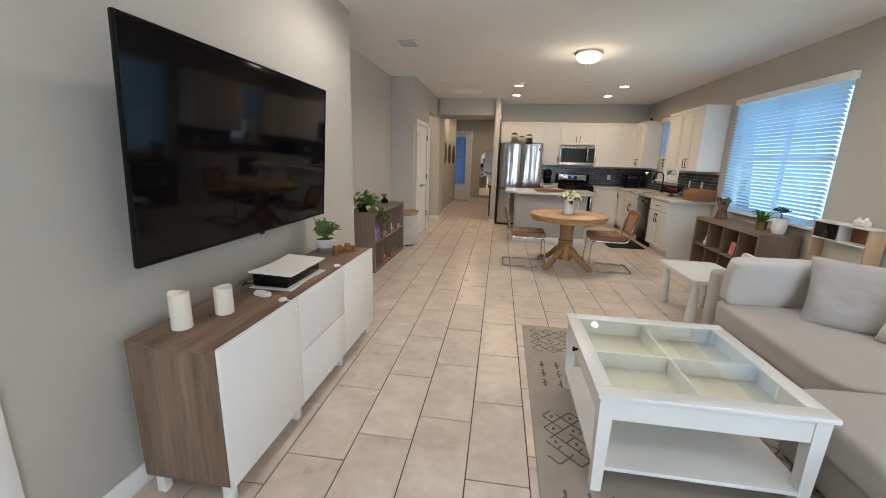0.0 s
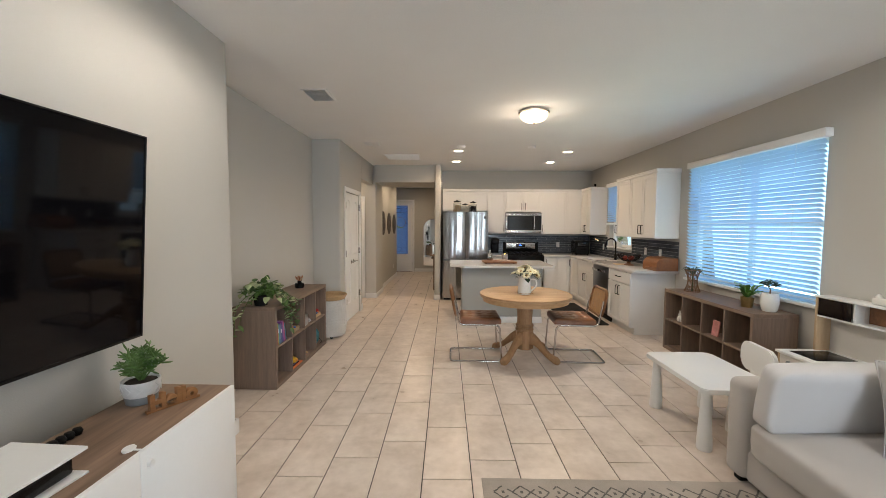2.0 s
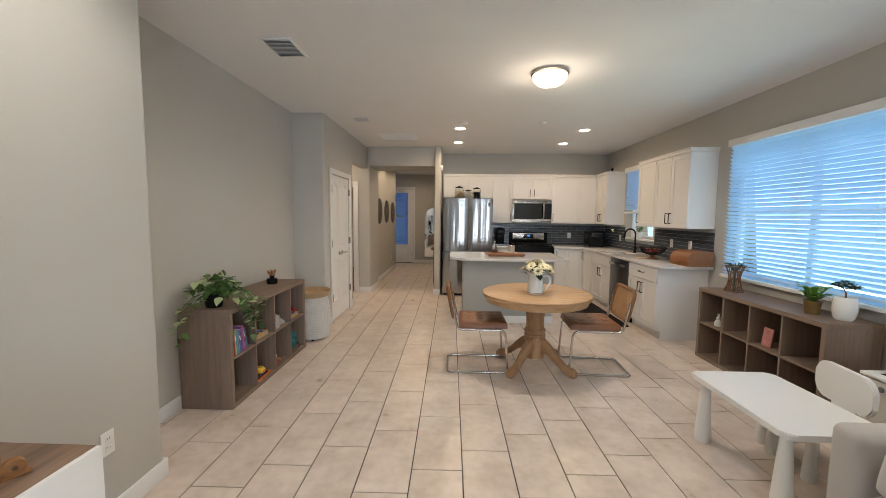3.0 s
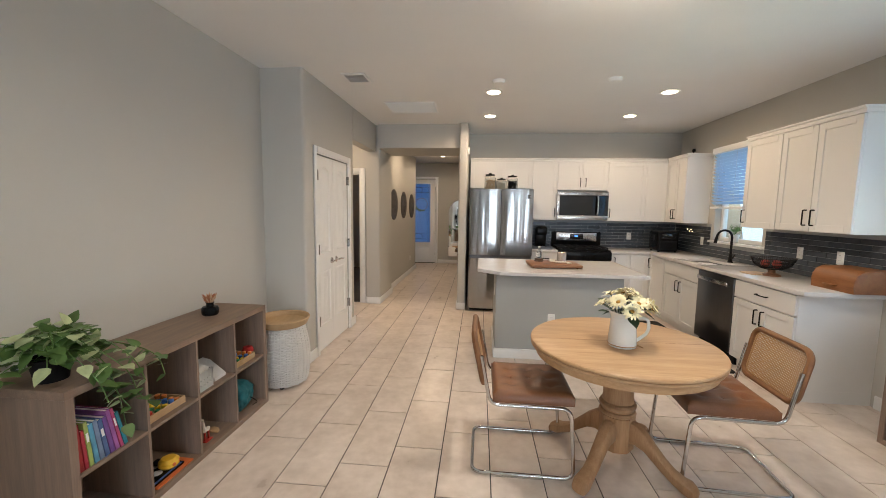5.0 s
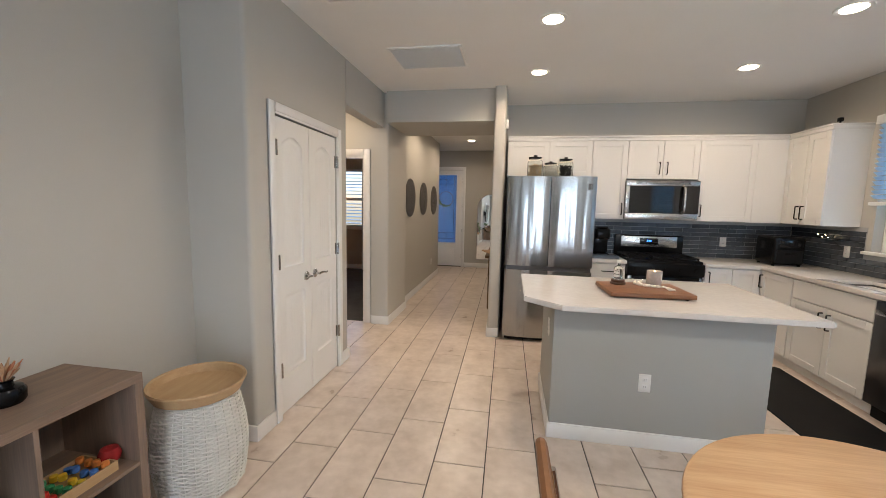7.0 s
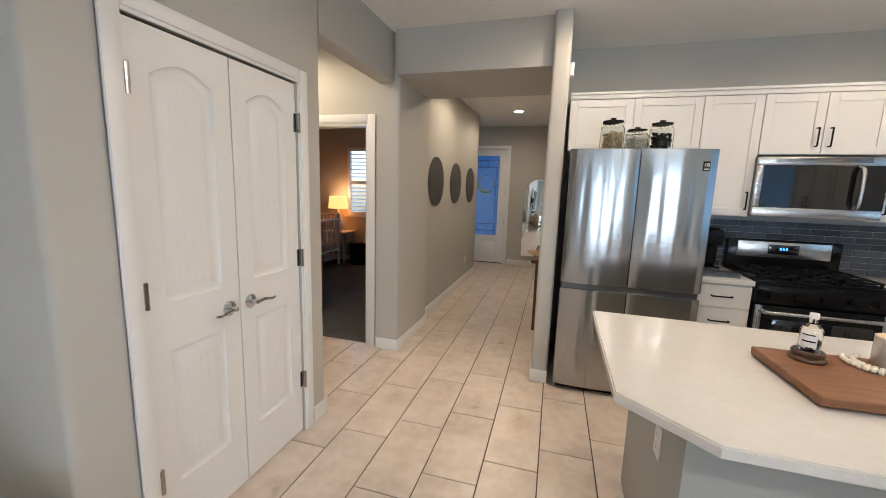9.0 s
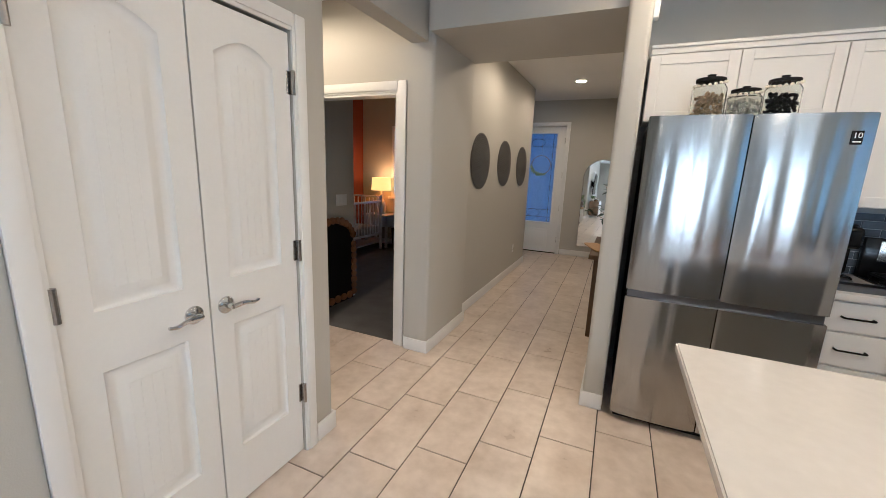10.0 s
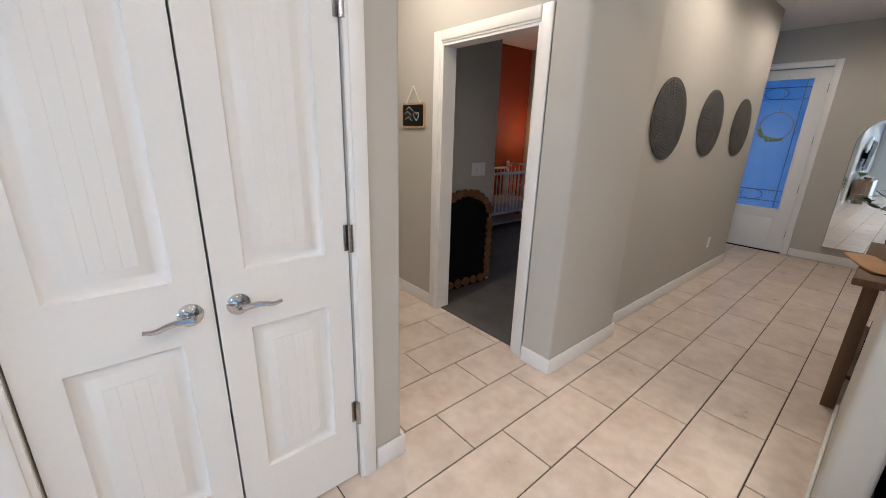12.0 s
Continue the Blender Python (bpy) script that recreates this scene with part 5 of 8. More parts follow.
M_PALEWOOD = material("pale bamboo wood", (0.50, 0.35, 0.19), 0.5, fine=30, coarse=5, bump=0.04, stretch=(6, 0.5, 6), dark=(0.41, 0.27, 0.135))
M_BOARD = material("acacia board", (0.27, 0.125, 0.055), 0.45, fine=24, coarse=4, bump=0.05, stretch=(0.6, 7, 7), dark=(0.15, 0.06, 0.026))
M_SIGNWOOD = material("carved letter wood", (0.30, 0.145, 0.050), 0.5, fine=30, coarse=6, bump=0.05, stretch=(1, 5, 5), dark=(0.20, 0.085, 0.028))
M_CERAMIC = material("white glazed ceramic", (0.74, 0.74, 0.70), 0.15, vary=0.03, bump=0.0)
M_RATTAN = material("brown rattan", (0.20, 0.105, 0.048), 0.6, vary=0.25, fine=80, coarse=10, bump=0.2)
M_WICKER = material("white painted wicker", (0.74, 0.73, 0.70), 0.6, vary=0.08, fine=80, coarse=10, bump=0.1)
M_PETAL = material("cream petal", (0.80, 0.745, 0.49), 0.55, vary=0.06, fine=50, bump=0.03)
M_FLOWER_EYE = material("yellow flower centre", (0.36, 0.20, 0.03), 0.8, vary=0.3, fine=200, bump=0.5)
M_BRASS = material("aged brass", (0.33, 0.24, 0.10), 0.35, 0.9, vary=0.15, bump=0.02)

for x, y, h in ((0.245, 3.08, 0.155), (0.305, 3.26, 0.125)):
    rng = random.Random(int(h * 1000))
    s = Shape()
    n, r = 26, 0.039
    prof = [(r, 0.0), (r + 0.001, 0.01), (r, h)]
    rings = []
    for rr, z in prof:
        rings.append([s.bm.verts.new((rr * math.cos(2 * math.pi * i / n), rr * math.sin(2 * math.pi * i / n), z + (0.0045 * math.sin(4 * math.pi * i / n + h * 90) if z > 0.05 else 0))) for i in range(n)])
    rings.append([s.bm.verts.new((v.co.x * 0.82, v.co.y * 0.82, v.co.z - 0.004)) for v in rings[-1]])
    rings.append([s.bm.verts.new((v.co.x * 0.72, v.co.y * 0.72, h - 0.025)) for v in rings[-1]])
    for a, b in zip(rings, rings[1:]):
        for i in range(n):
            s.bm.faces.new((a[i], a[(i + 1) % n], b[(i + 1) % n], b[i]))
    s.bm.faces.new(rings[0][::-1])
    s.bm.faces.new(rings[-1])
    s.lathe([(0.0, h - 0.03), (0.002, h - 0.03), (0.002, h - 0.012), (0.0, h - 0.012)], 8)
    s.thing("pillar_candle", M_WAX, "ivory flameless pillar candle with a wavy rim", "candle", "pillar candles on the console", at=pose(x, y, 0.722))

gc = base("games_console", (0.325, 3.79, 0.722), "white and black games console lying flat", "games console")
for z0, z1, nm, lift in ((0.004, 0.010, "lower_shell", 0.0), (0.082, 0.090, "upper_shell", 0.0)):
    s = Shape()
    n = 12
    lowv, topv = [], []
    for side in (0, 1):
        row0, row1 = [], []
        for i in range(n + 1):
            y = -0.205 + 0.41 * i / n
            u = abs(y) / 0.205
            xx = (-0.115 - 0.006 * u if side == 0 else 0.115 + 0.012 * u)
            bend = (0.012 * u * u if nm == "upper_shell" else -0.003 * u * u)
            edge = (0.008 if side == 1 and nm == "upper_shell" else 0.0)
            row0.append(s.bm.verts.new((xx, y, z0 + bend * 0.6 - edge)))
            row1.append(s.bm.verts.new((xx, y, z1 + bend * 0.6 - edge)))
        lowv.append(row0)
        topv.append(row1)
    for i in range(n):
        s.bm.faces.new((topv[0][i], topv[1][i], topv[1][i + 1], topv[0][i + 1]))
        s.bm.faces.new((lowv[0][i], lowv[0][i + 1], lowv[1][i + 1], lowv[1][i]))
        for k in (0, 1):
            s.bm.faces.new((lowv[k][i], topv[k][i], topv[k][i + 1], lowv[k][i + 1]))
    for i in (0, n):
        s.bm.faces.new((lowv[0][i], lowv[1][i], topv[1][i], topv[0][i]))
    s.part(nm, M_WHITE, gc)
Shape().box(-0.11, -0.19, 0.010, 0.095, 0.19, 0.083, 0.01, 3).part("body", M_BLACK, gc)
Shape().box(-0.08, -0.18, 0.0, 0.08, 0.18, 0.006).part("foot", M_BLACK_MATT, gc)
Shape().tube(fillet([(-0.10, -0.185, 0.03), (-0.14, -0.20, 0.025), (-0.18, -0.19, 0.006), (-0.195, -0.12, 0.005)], 0.03), 0.004, 7).part("cable", M_BLACK_MATT, gc)

s = Shape().prism(arc((0, -0.036), 0.022, 180, 360, 10) + arc((0, 0.036), 0.022, 0, 180, 10), 0.0, 0.018, 0.008, 4)
s.thing("wireless_mouse", M_WHITE, "flat white wireless mouse on the console", "mouse", at=pose(0.335, 3.505, 0.722, 0, 0, 72))
for y, k in ((3.46, 0), (4.12, 1)):
    s = Shape().prism(rounded_rect(-0.016, -0.022, 0.016, 0.022, 0.012), 0.0, 0.010, 0.003).box(0.014, -0.004, 0.002, 0.048, 0.004, 0.0045)
    s.thing("strap_lock", M_WHITE, "small white child safety strap on the console top", "safety lock", "child safety locks", at=pose(0.475, y, 0.7222))
kn = base("knuckle_brush", (0.20, 4.17, 0.722), "row of small dark carved wooden knobs", "ornament")
for i in range(4):
    Shape().lathe([(0.0, 0.0), (0.014, 0.002), (0.018, 0.014), (0.013, 0.026), (0.0, 0.029)], 14, at=(0, i * 0.031 - 0.05, 0)).part("knob", M_BLACK_MATT, kn)


def sprig_plant(parent, stems, rng, spread, height, leaf_len, leaf_w, per, mat):
    """Short branching stems set with finger-shaped leaves, joined into one part of foliage."""
    s = Shape()
    for i in range(stems):
        a = rng.uniform(0, 2 * math.pi)
        lean = rng.uniform(0.1, 1.0) * spread
        top = Vector((math.cos(a) * lean, math.sin(a) * lean, height * rng.uniform(0.55, 1.0)))
        s.tube([(0, 0, 0), top * 0.5 + Vector((0, 0, height * 0.08)), top], [0.004, 0.003, 0.002], 5)
        for k in range(per):
            t = rng.uniform(0.35, 1.0)
            o = top * t + Vector((0, 0, height * 0.16 * t * (1 - t)))
            d = Vector((rng.uniform(-1, 1), rng.uniform(-1, 1), rng.uniform(-0.1, 1.1))).normalized()
            L = leaf_len * rng.uniform(0.7, 1.2)
            s.tube([o, o + d * L * 0.5, o + d * L], [leaf_w * 0.6, leaf_w, leaf_w * 0.45], 5)
    return s.part("foliage", mat, parent)


su = base("potted_succulent", (0.215, 4.50, 0.722), "green finger-leaved succulent in a carved white pot", "plant")
Shape().lathe([(0.0, 0.0), (0.058, 0.0), (0.064, 0.03), (0.064, 0.034), (0.0, 0.034)], 32).part("pot_base", M_GREYPOT, su)
Shape().lathe([(0.064, 0.034), (0.072, 0.055), (0.074, 0.10), (0.068, 0.10), (0.066, 0.088), (0.0, 0.088)], 32).part("pot", M_TERRAZZO, su)
s = Shape()
for i in range(12):
    a = 360 * i / 12
    for z, q in ((0.058, 1), (0.078, -1)):
        s.box(-0.0015, -0.014, -0.0012, 0.0015, 0.014, 0.0012, turn=pose(0, 0, z, 0, 0, a) @ pose(0.0735, 0, 0, 45 * q, 0, 0))
s.part("carved_lines", M_TERRAZZO, su)
Shape().lathe([(0.0, 0.0), (0.065, 0.0), (0.06, 0.006), (0.0, 0.010)], 20, at=(0, 0, 0.086)).part("soil", M_SOIL, su)
g = sprig_plant(su, 18, random.Random(3), 0.12, 0.15, 0.042, 0.0046, 24, M_LEAF)
g.location = (0, 0, 0.085)

# wooden letters
sg = base("letter_sign", (0.385, 4.465, 0.722), "small brown wooden sign of cut-out letters", "sign")
lettering("Hello", 0.085, 0.010, M_SIGNWOOD, "lettering", sg, pose(0, 0, 0.010, 90, 0, 60), 0.0025, 0.003)
Shape().box(-0.105, -0.012, 0, 0.105, 0.012, 0.012, 0.003).part("foot", M_SIGNWOOD, sg).matrix_local = pose(0, 0, 0, 0, 0, 60)

# ---------- left shelf contents ----------
# trailing plant
tp = base("trailing_plant", (-0.17, 6.385, 0.765), "trailing green and cream pothos in a black pot", "plant")
Shape().lathe([(0.0, 0.0), (0.055, 0.0), (0.07, 0.09), (0.074, 0.10), (0.066, 0.10), (0.064, 0.085), (0.0, 0.085)], 28).part("pot", M_BLACK_MATT, tp)


def heart_leaf(bm, o, d, up, L):
    d = d.normalized()
    side = d.cross(up)
    side = side.normalized() if side.length > 1e-4 else Vector((1, 0, 0))
    nrm = side.cross(d)
    w = L * 0.42
    pts = [(0.0, 0.0), (0.08, 0.75), (0.30, 1.0), (0.60, 0.72), (0.85, 0.28), (1.0, 0.0)]
    mid = [bm.verts.new(o + d * (L * t) - nrm * (L * 0.14 * t * t)) for t, _ in pts]
    lf = [bm.verts.new(o + d * (L * t) + side * (w * k) + nrm * (L * 0.05 - L * 0.16 * t * t)) for t, k in pts[1:-1]]
    rt = [bm.verts.new(o + d * (L * t) - side * (w * k) + nrm * (L * 0.05 - L * 0.16 * t * t)) for t, k in pts[1:-1]]
    for row, flip in ((lf, False), (rt, True)):
        seq = [(mid[0], mid[1], row[0])] + [(mid[i], mid[i + 1], row[i], row[i - 1]) for i in range(1, 4)] + [(mid[4], mid[5], row[3])]
        for q in seq:
            bm.faces.new(q[::-1] if flip else q)


rng = random.Random(11)
green, pale, vine = Shape(), Shape(), Shape()
runs = []
for i in range(34):
    a = rng.uniform(0, 2 * math.pi)
    r = rng.uniform(0.06, 0.20)
    runs.append([Vector((0, 0, 0.09)), Vector((math.cos(a) * r * 0.5, math.sin(a) * r * 0.5, 0.19 + rng.uniform(-0.03, 0.06))), Vector((math.cos(a) * r, math.sin(a) * r, 0.15 + rng.uniform(-0.07, 0.08)))])
runs.append([Vector((0, 0, 0.09)), Vector((0.10, 0.03, 0.15)), Vector((0.20, 0.06, 0.06)), Vector((0.235, 0.05, -0.06)), Vector((0.25, 0.10, -0.16))])
runs.append([Vector((0, 0, 0.09)), Vector((0.12, 0.10, 0.16)), Vector((0.21, 0.18, 0.04)), Vector((0.24, 0.20, -0.08))])
runs.append([Vector((0, 0, 0.09)), Vector((0.06, 0.16, 0.12)), Vector((0.14, 0.28, 0.05)), Vector((0.225, 0.30, 0.00)), Vector((0.24, 0.31, -0.10))])
runs.append([Vector((0, 0, 0.09)), Vector((-0.06, -0.12, 0.12)), Vector((-0.12, -0.21, 0.02)), Vector((-0.13, -0.23, -0.12)), Vector((-0.12, -0.24, -0.24))])
runs.append([Vector((0, 0, 0.09)), Vector((-0.02, -0.14, 0.11)), Vector((-0.05, -0.22, 0.0)), Vector((-0.09, -0.23, -0.14))])
runs.append([Vector((0, 0, 0.09)), Vector((0.12, 0.02, 0.14)), Vector((0.225, 0.05, 0.02)), Vector((0.24, 0.07, -0.12)), Vector((0.235, 0.09, -0.24))])
runs.append([Vector((0, 0, 0.09)), Vector((0.13, 0.06, 0.13)), Vector((0.23, 0.13, 0.0)), Vector((0.24, 0.16, -0.14)), Vector((0.25, 0.22, -0.19))])
runs.append([Vector((0, 0, 0.09)), Vector((0.13, -0.02, 0.12)), Vector((0.225, 0.0, 0.0)), Vector((0.235, 0.02, -0.10))])
for run in runs:
    pts = fillet(run, 0.06, 4)
    vine.tube(pts, 0.0022, 5)
    acc = 0.0
    for a, b in zip(pts, pts[1:]):
        acc += (b - a).length
        if acc > 0.015:
            acc = 0
            d = Vector((rng.uniform(-1, 1), rng.uniform(-1, 1), rng.uniform(-0.7, 0.4)))
            tgt = pale if rng.random() < 0.26 or (run[-1].z < -0.2 and rng.random() < 0.5) else green
            heart_leaf(tgt.bm, b, d, Vector((0, 0, 1)), rng.uniform(0.045, 0.078))
vine.part("vines", M_LEAF, tp)
green.part("leaves", M_LEAF, tp)["kind"] = "stuff"
pale.part("pale_leaves", M_LEAF_PALE, tp, "cream variegated leaves")["kind"] = "stuff"

bv = base("bud_vase", (-0.205, 7.40, 0.765), "squat black vase with dried rust-coloured flowers", "vase")
Shape().lathe([(0.0, 0.0), (0.045, 0.0), (0.053, 0.012), (0.054, 0.045), (0.046, 0.058), (0.024, 0.062), (0.022, 0.078), (0.028, 0.086), (0.018, 0.086), (0.016, 0.066), (0.0, 0.06)], 30).part("body", M_BLACK, bv)
M_DRIED = material("dried flower", (0.34, 0.13, 0.06), 0.9, vary=0.4, fine=90, bump=0.2)
M_DRIED_PALE = material("dried grass", (0.50, 0.33, 0.20), 0.9, vary=0.3, fine=90, bump=0.2)
for mat, n, seed in ((M_DRIED, 40, 1), (M_DRIED_PALE, 34, 2)):
    rng = random.Random(seed)
    s = Shape()
    for i in range(n):
        a, r = rng.uniform(0, 6.28), rng.uniform(0.005, 0.05)
        tip = Vector((math.cos(a) * r, math.sin(a) * r, 0.085 + rng.uniform(0.02, 0.065)))
        s.tube([(0, 0, 0.07), tip * 0.75 + Vector((0, 0, 0.02)), tip], [0.001, 0.004, 0.0015], 4)
    s.part("dried_flowers", mat, bv)["kind"] = "stuff"

# books in the first upper bay
BAY0 = 6.28 + 0.036
bayw = (1.43 - 0.072 - 3 * 0.016) / 4
ZU, ZL = 0.765 / 2 + 0.008, 0.036


def bay_y(i):
    return BAY0 + i * (bayw + 0.016)


cols = ((0.30, 0.025, 0.03), (0.36, 0.03, 0.05), (0.30, 0.38, 0.10), (0.10, 0.30, 0.46), (0.16, 0.22, 0.34), (0.07, 0.13, 0.30), (0.16, 0.07, 0.28), (0.30, 0.10, 0.34), (0.40, 0.06, 0.16), (0.02, 0.20, 0.26))
rng = random.Random(6)
y = bay_y(0) + 0.010
for i, c in enumerate(cols):
    mt = material("book cover", c, 0.35, vary=0.3, fine=14, coarse=22, bump=0.02)
    t, h, d = rng.uniform(0.013, 0.020), rng.uniform(0.175, 0.215), rng.uniform(0.15, 0.19)
    b = base("book", (-0.005 - d, y, ZU), "upright thin book with a coloured glossy cover", "book", "books on the shelf")
    Shape().box(0.0, 0.0, 0.0, d, 0.002, h).box(0.0, t - 0.002, 0.0, d, t, h).box(d - 0.003, 0.002, 0.0, d, t - 0.002, h, 0.0008, 1).part("cover", mt, b)
    Shape().box(0.003, 0.002, 0.004, d - 0.003, t - 0.002, h - 0.004).part("pages", M_WAX, b)
    if i % 3 == 2:
        Shape().box(d, 0.003, h * 0.55, d + 0.0006, t - 0.003, h * 0.75).part("spine_band", M_WHITE, b)
    lean = 3 + 1.1 * i
    b.matrix_world = pose(-0.005 - d, y, ZU, lean, 0, 0)
    y += t / math.cos(radians(lean)) + 0.0055


def toy_tray(at, seed, label):
    t = base("toy_tray", at, label, "toy", "wooden toy trays")
    Shape().box(0, 0, 0, 0.17, 0.24, 0.008).box(0, 0, 0.008, 0.006, 0.24, 0.04).box(0.164, 0, 0.008, 0.17, 0.24, 0.04).box(0.006, 0, 0.008, 0.164, 0.006, 0.04).box(0.006, 0.234, 0.008, 0.164, 0.24, 0.04).part("tray", M_PALEWOOD, t)
    rng = random.Random(seed)
    pal = ((0.55, 0.04, 0.03), (0.04, 0.25, 0.10), (0.70, 0.48, 0.03), (0.06, 0.16, 0.45), (0.65, 0.22, 0.05))
    for i in range(5):
        mt = material("toy paint", pal[i], 0.35, vary=0.1, bump=0)
        s = Shape()
        for k in range(4):
            s.lathe([(0.0, 0.0), (0.013, 0.0), (0.015, 0.008), (0.013, 0.022), (0.0, 0.024)], 10, at=(0.025 + 0.04 * k + rng.uniform(-0.004, 0.004), 0.03 + 0.045 * i, 0.012 + rng.uniform(0, 0.016)))
        s.part("counters", mt, t)["kind"] = "stuff"


toy_tray((-0.20, bay_y(1) + 0.035, ZU), 3, "wooden tray of coloured counting toys")
toy_tray((-0.20, bay_y(3) + 0.03, ZU), 5, "wooden tray of red, green and yellow toys")
# small things in the bays
ap = Shape().lathe([(0.0, 0.008), (0.02, 0.0), (0.036, 0.02), (0.04, 0.042), (0.03, 0.066), (0.012, 0.07), (0.0, 0.06)], 18)
ap.thing("toy_apple", material("red felt", (0.35, 0.02, 0.02), 0.8, vary=0.2, bump=0.2), "round red felt toy fruit", "toy", at=pose(-0.10, bay_y(3) + 0.295, ZU))
cr = base("plastic_crate", (-0.17, bay_y(2) + 0.02, ZU), "small white perforated plastic crate", "crate")
s = Shape().box(0, 0, 0, 0.15, 0.13, 0.003)
for a in ((0, 0, 0.15, 0.003), (0, 0.127, 0.15, 0.13), (0, 0.003, 0.003, 0.127), (0.147, 0.003, 0.15, 0.127)):
    for z0, z1 in ((0.003, 0.030), (0.040, 0.062), (0.072, 0.118)):
        s.box(a[0], a[1], z0, a[2], a[3], z1)
for x in (0.0, 0.030, 0.064, 0.098, 0.132):
    for yy in (0.0, 0.127):
        s.box(x, yy, 0.003, x + 0.018, yy + 0.003, 0.118)
for yy in (0.004, 0.032, 0.060, 0.088, 0.114):
    s.box(0, yy, 0.003, 0.003, yy + 0.016, 0.118).box(0.147, yy, 0.003, 0.15, yy + 0.016, 0.118)
s.part("basket", M_WHITE, cr)
M_BAG = material("frosted plastic bag", (0.50, 0.50, 0.49), 0.35, vary=0.08, fine=40, bump=0.3)
cushion(cr, "bag", M_BAG, 0.075, 0.065, 0.085, 0, 0, 10, 0.13, 0.11, 0.12, 0.8, seed=14)
sh = Shape().prism([(0.0, 0.0), (0.16, 0.0), (0.16, 0.018), (0.05, 0.10), (0.0, 0.11)], 0.0, 0.13, 0.012, 3, turn=pose(-0.20, bay_y(2) + 0.18, ZU, 90, 0, 0) @ pose(0, 0, -0.13))
sh.thing("sloped_block", M_BAG, "pale grey plastic wedge with a sloped face", "toy")
gf = base("giraffe_toy", (-0.06, bay_y(2) + 0.12, ZL), "small wooden giraffe toy with red legs", "toy")
Shape().box(-0.02, -0.03, 0.0, 0.02, 0.03, 0.008, 0.002).box(-0.004, -0.02, 0.008, 0.004, -0.012, 0.06).box(-0.004, 0.012, 0.008, 0.004, 0.02, 0.06).part("legs", material("red toy paint", (0.45, 0.04, 0.03), 0.4, bump=0), gf)
Shape().box(-0.009, -0.024, 0.06, 0.009, 0.024, 0.085, 0.005).tube([(0, -0.016, 0.075), (0, -0.028, 0.15), (0, -0.045, 0.155)], [0.009, 0.006, 0.007], 8).part("body", M_WAX, gf)
Shape().prism(arc((0, 0), 0.055, 0, 180, 12), 0, 0.012, 0.003).thing("wooden_arc", M_PALEWOOD, "curved piece of pale wood", "toy", at=pose(-0.10, bay_y(2) + 0.20, ZL))
M_TEAL = material("teal cloth", (0.012, 0.12, 0.15), 0.7, vary=0.3, fine=60, coarse=12, bump=0.6)
bg = base("teal_bag", (-0.13, bay_y(3) + 0.16, ZL), "crumpled teal drawstring bag", "bag")
b = cushion(bg, "body", M_TEAL, 0, 0, 0.10, 0, 0, 12, 0.19, 0.22, 0.20, 0.9, seed=21)
for v in b.data.vertices:
    k = noise.noise(v.co * 30) + 0.6 * noise.noise(Vector((v.co.x * 14, v.co.y * 60, v.co.z * 40)))
    v.co *= 1 + 0.17 * k
    v.co.z = max(v.co.z, -0.098)
Shape().tube(fillet([(0.08, 0.02, 0.10), (0.12, 0.06, 0.05), (0.115, 0.10, 0.01), (0.10, 0.06, 0.006)], 0.03), 0.003, 6).part("cord", M_BLACK_MATT, bg)
M_ORANGE = material("orange card", (0.60, 0.14, 0.03), 0.35, vary=0.1, bump=0)
fk = base("activity_book", (-0.185, bay_y(1) + 0.03, ZL), "flat orange picture book lying in the shelf bay", "book", "flat books in the shelf")
Shape().box(0, 0, 0, 0.18, 0.25, 0.010, 0.001, 1).part("cover", M_ORANGE, fk)
fk = base("activity_book", (-0.19, bay_y(1) + 0.02, ZL + 0.0105), "flat black picture book with pale spots and a blue edge", "book", "flat books in the shelf")
Shape().box(0, 0, 0, 0.165, 0.215, 0.012, 0.001, 1).part("cover", M_BLACK, fk)
for x, yy, r in ((0.04, 0.05, 0.020), (0.10, 0.10, 0.026), (0.05, 0.14, 0.014), (0.12, 0.04, 0.012)):
    Shape().lathe([(0.0, 0.0121), (r, 0.0121), (r * 0.9, 0.0126), (0.0, 0.0126)], 16, at=(x, yy, 0)).part("cover_spot", M_TERRAZZO, fk)
Shape().box(0.150, 0.01, 0.0121, 0.163, 0.205, 0.0126).part("cover_band", material("blue card", (0.05, 0.10, 0.30), 0.35, bump=0), fk)
tb = base("toy_ball", (-0.075, bay_y(1) + 0.185, ZL + 0.0225), "round yellow toy with orange side dots on books", "toy")
Shape().lathe([(0.0, 0.0), (0.040, 0.0), (0.052, 0.014), (0.050, 0.034), (0.034, 0.050), (0.0, 0.056)], 24).part("body", material("yellow plastic", (0.74, 0.44, 0.03), 0.3, vary=0.1, bump=0), tb)
for a in (-20, 25):
    Shape().lathe([(0.0, 0.0), (0.010, 0.0), (0.008, 0.003), (0.0, 0.004)], 12, turn=pose(0, 0, 0.026, 0, 0, a) @ pose(0.049, 0, 0, 0, 80, 0)).part("dot", M_ORANGE, tb)

# wicker basket with a wooden tray on top
wb = base("wicker_basket", (-0.035, 8.04, 0), "white wicker basket with a wooden bowl-shaped lid", "basket")


def basket_radius(z):
    u = z / 0.51
    return 0.165 + 0.045 * math.sin(math.pi * min(1, u * 0.86 + 0.10))


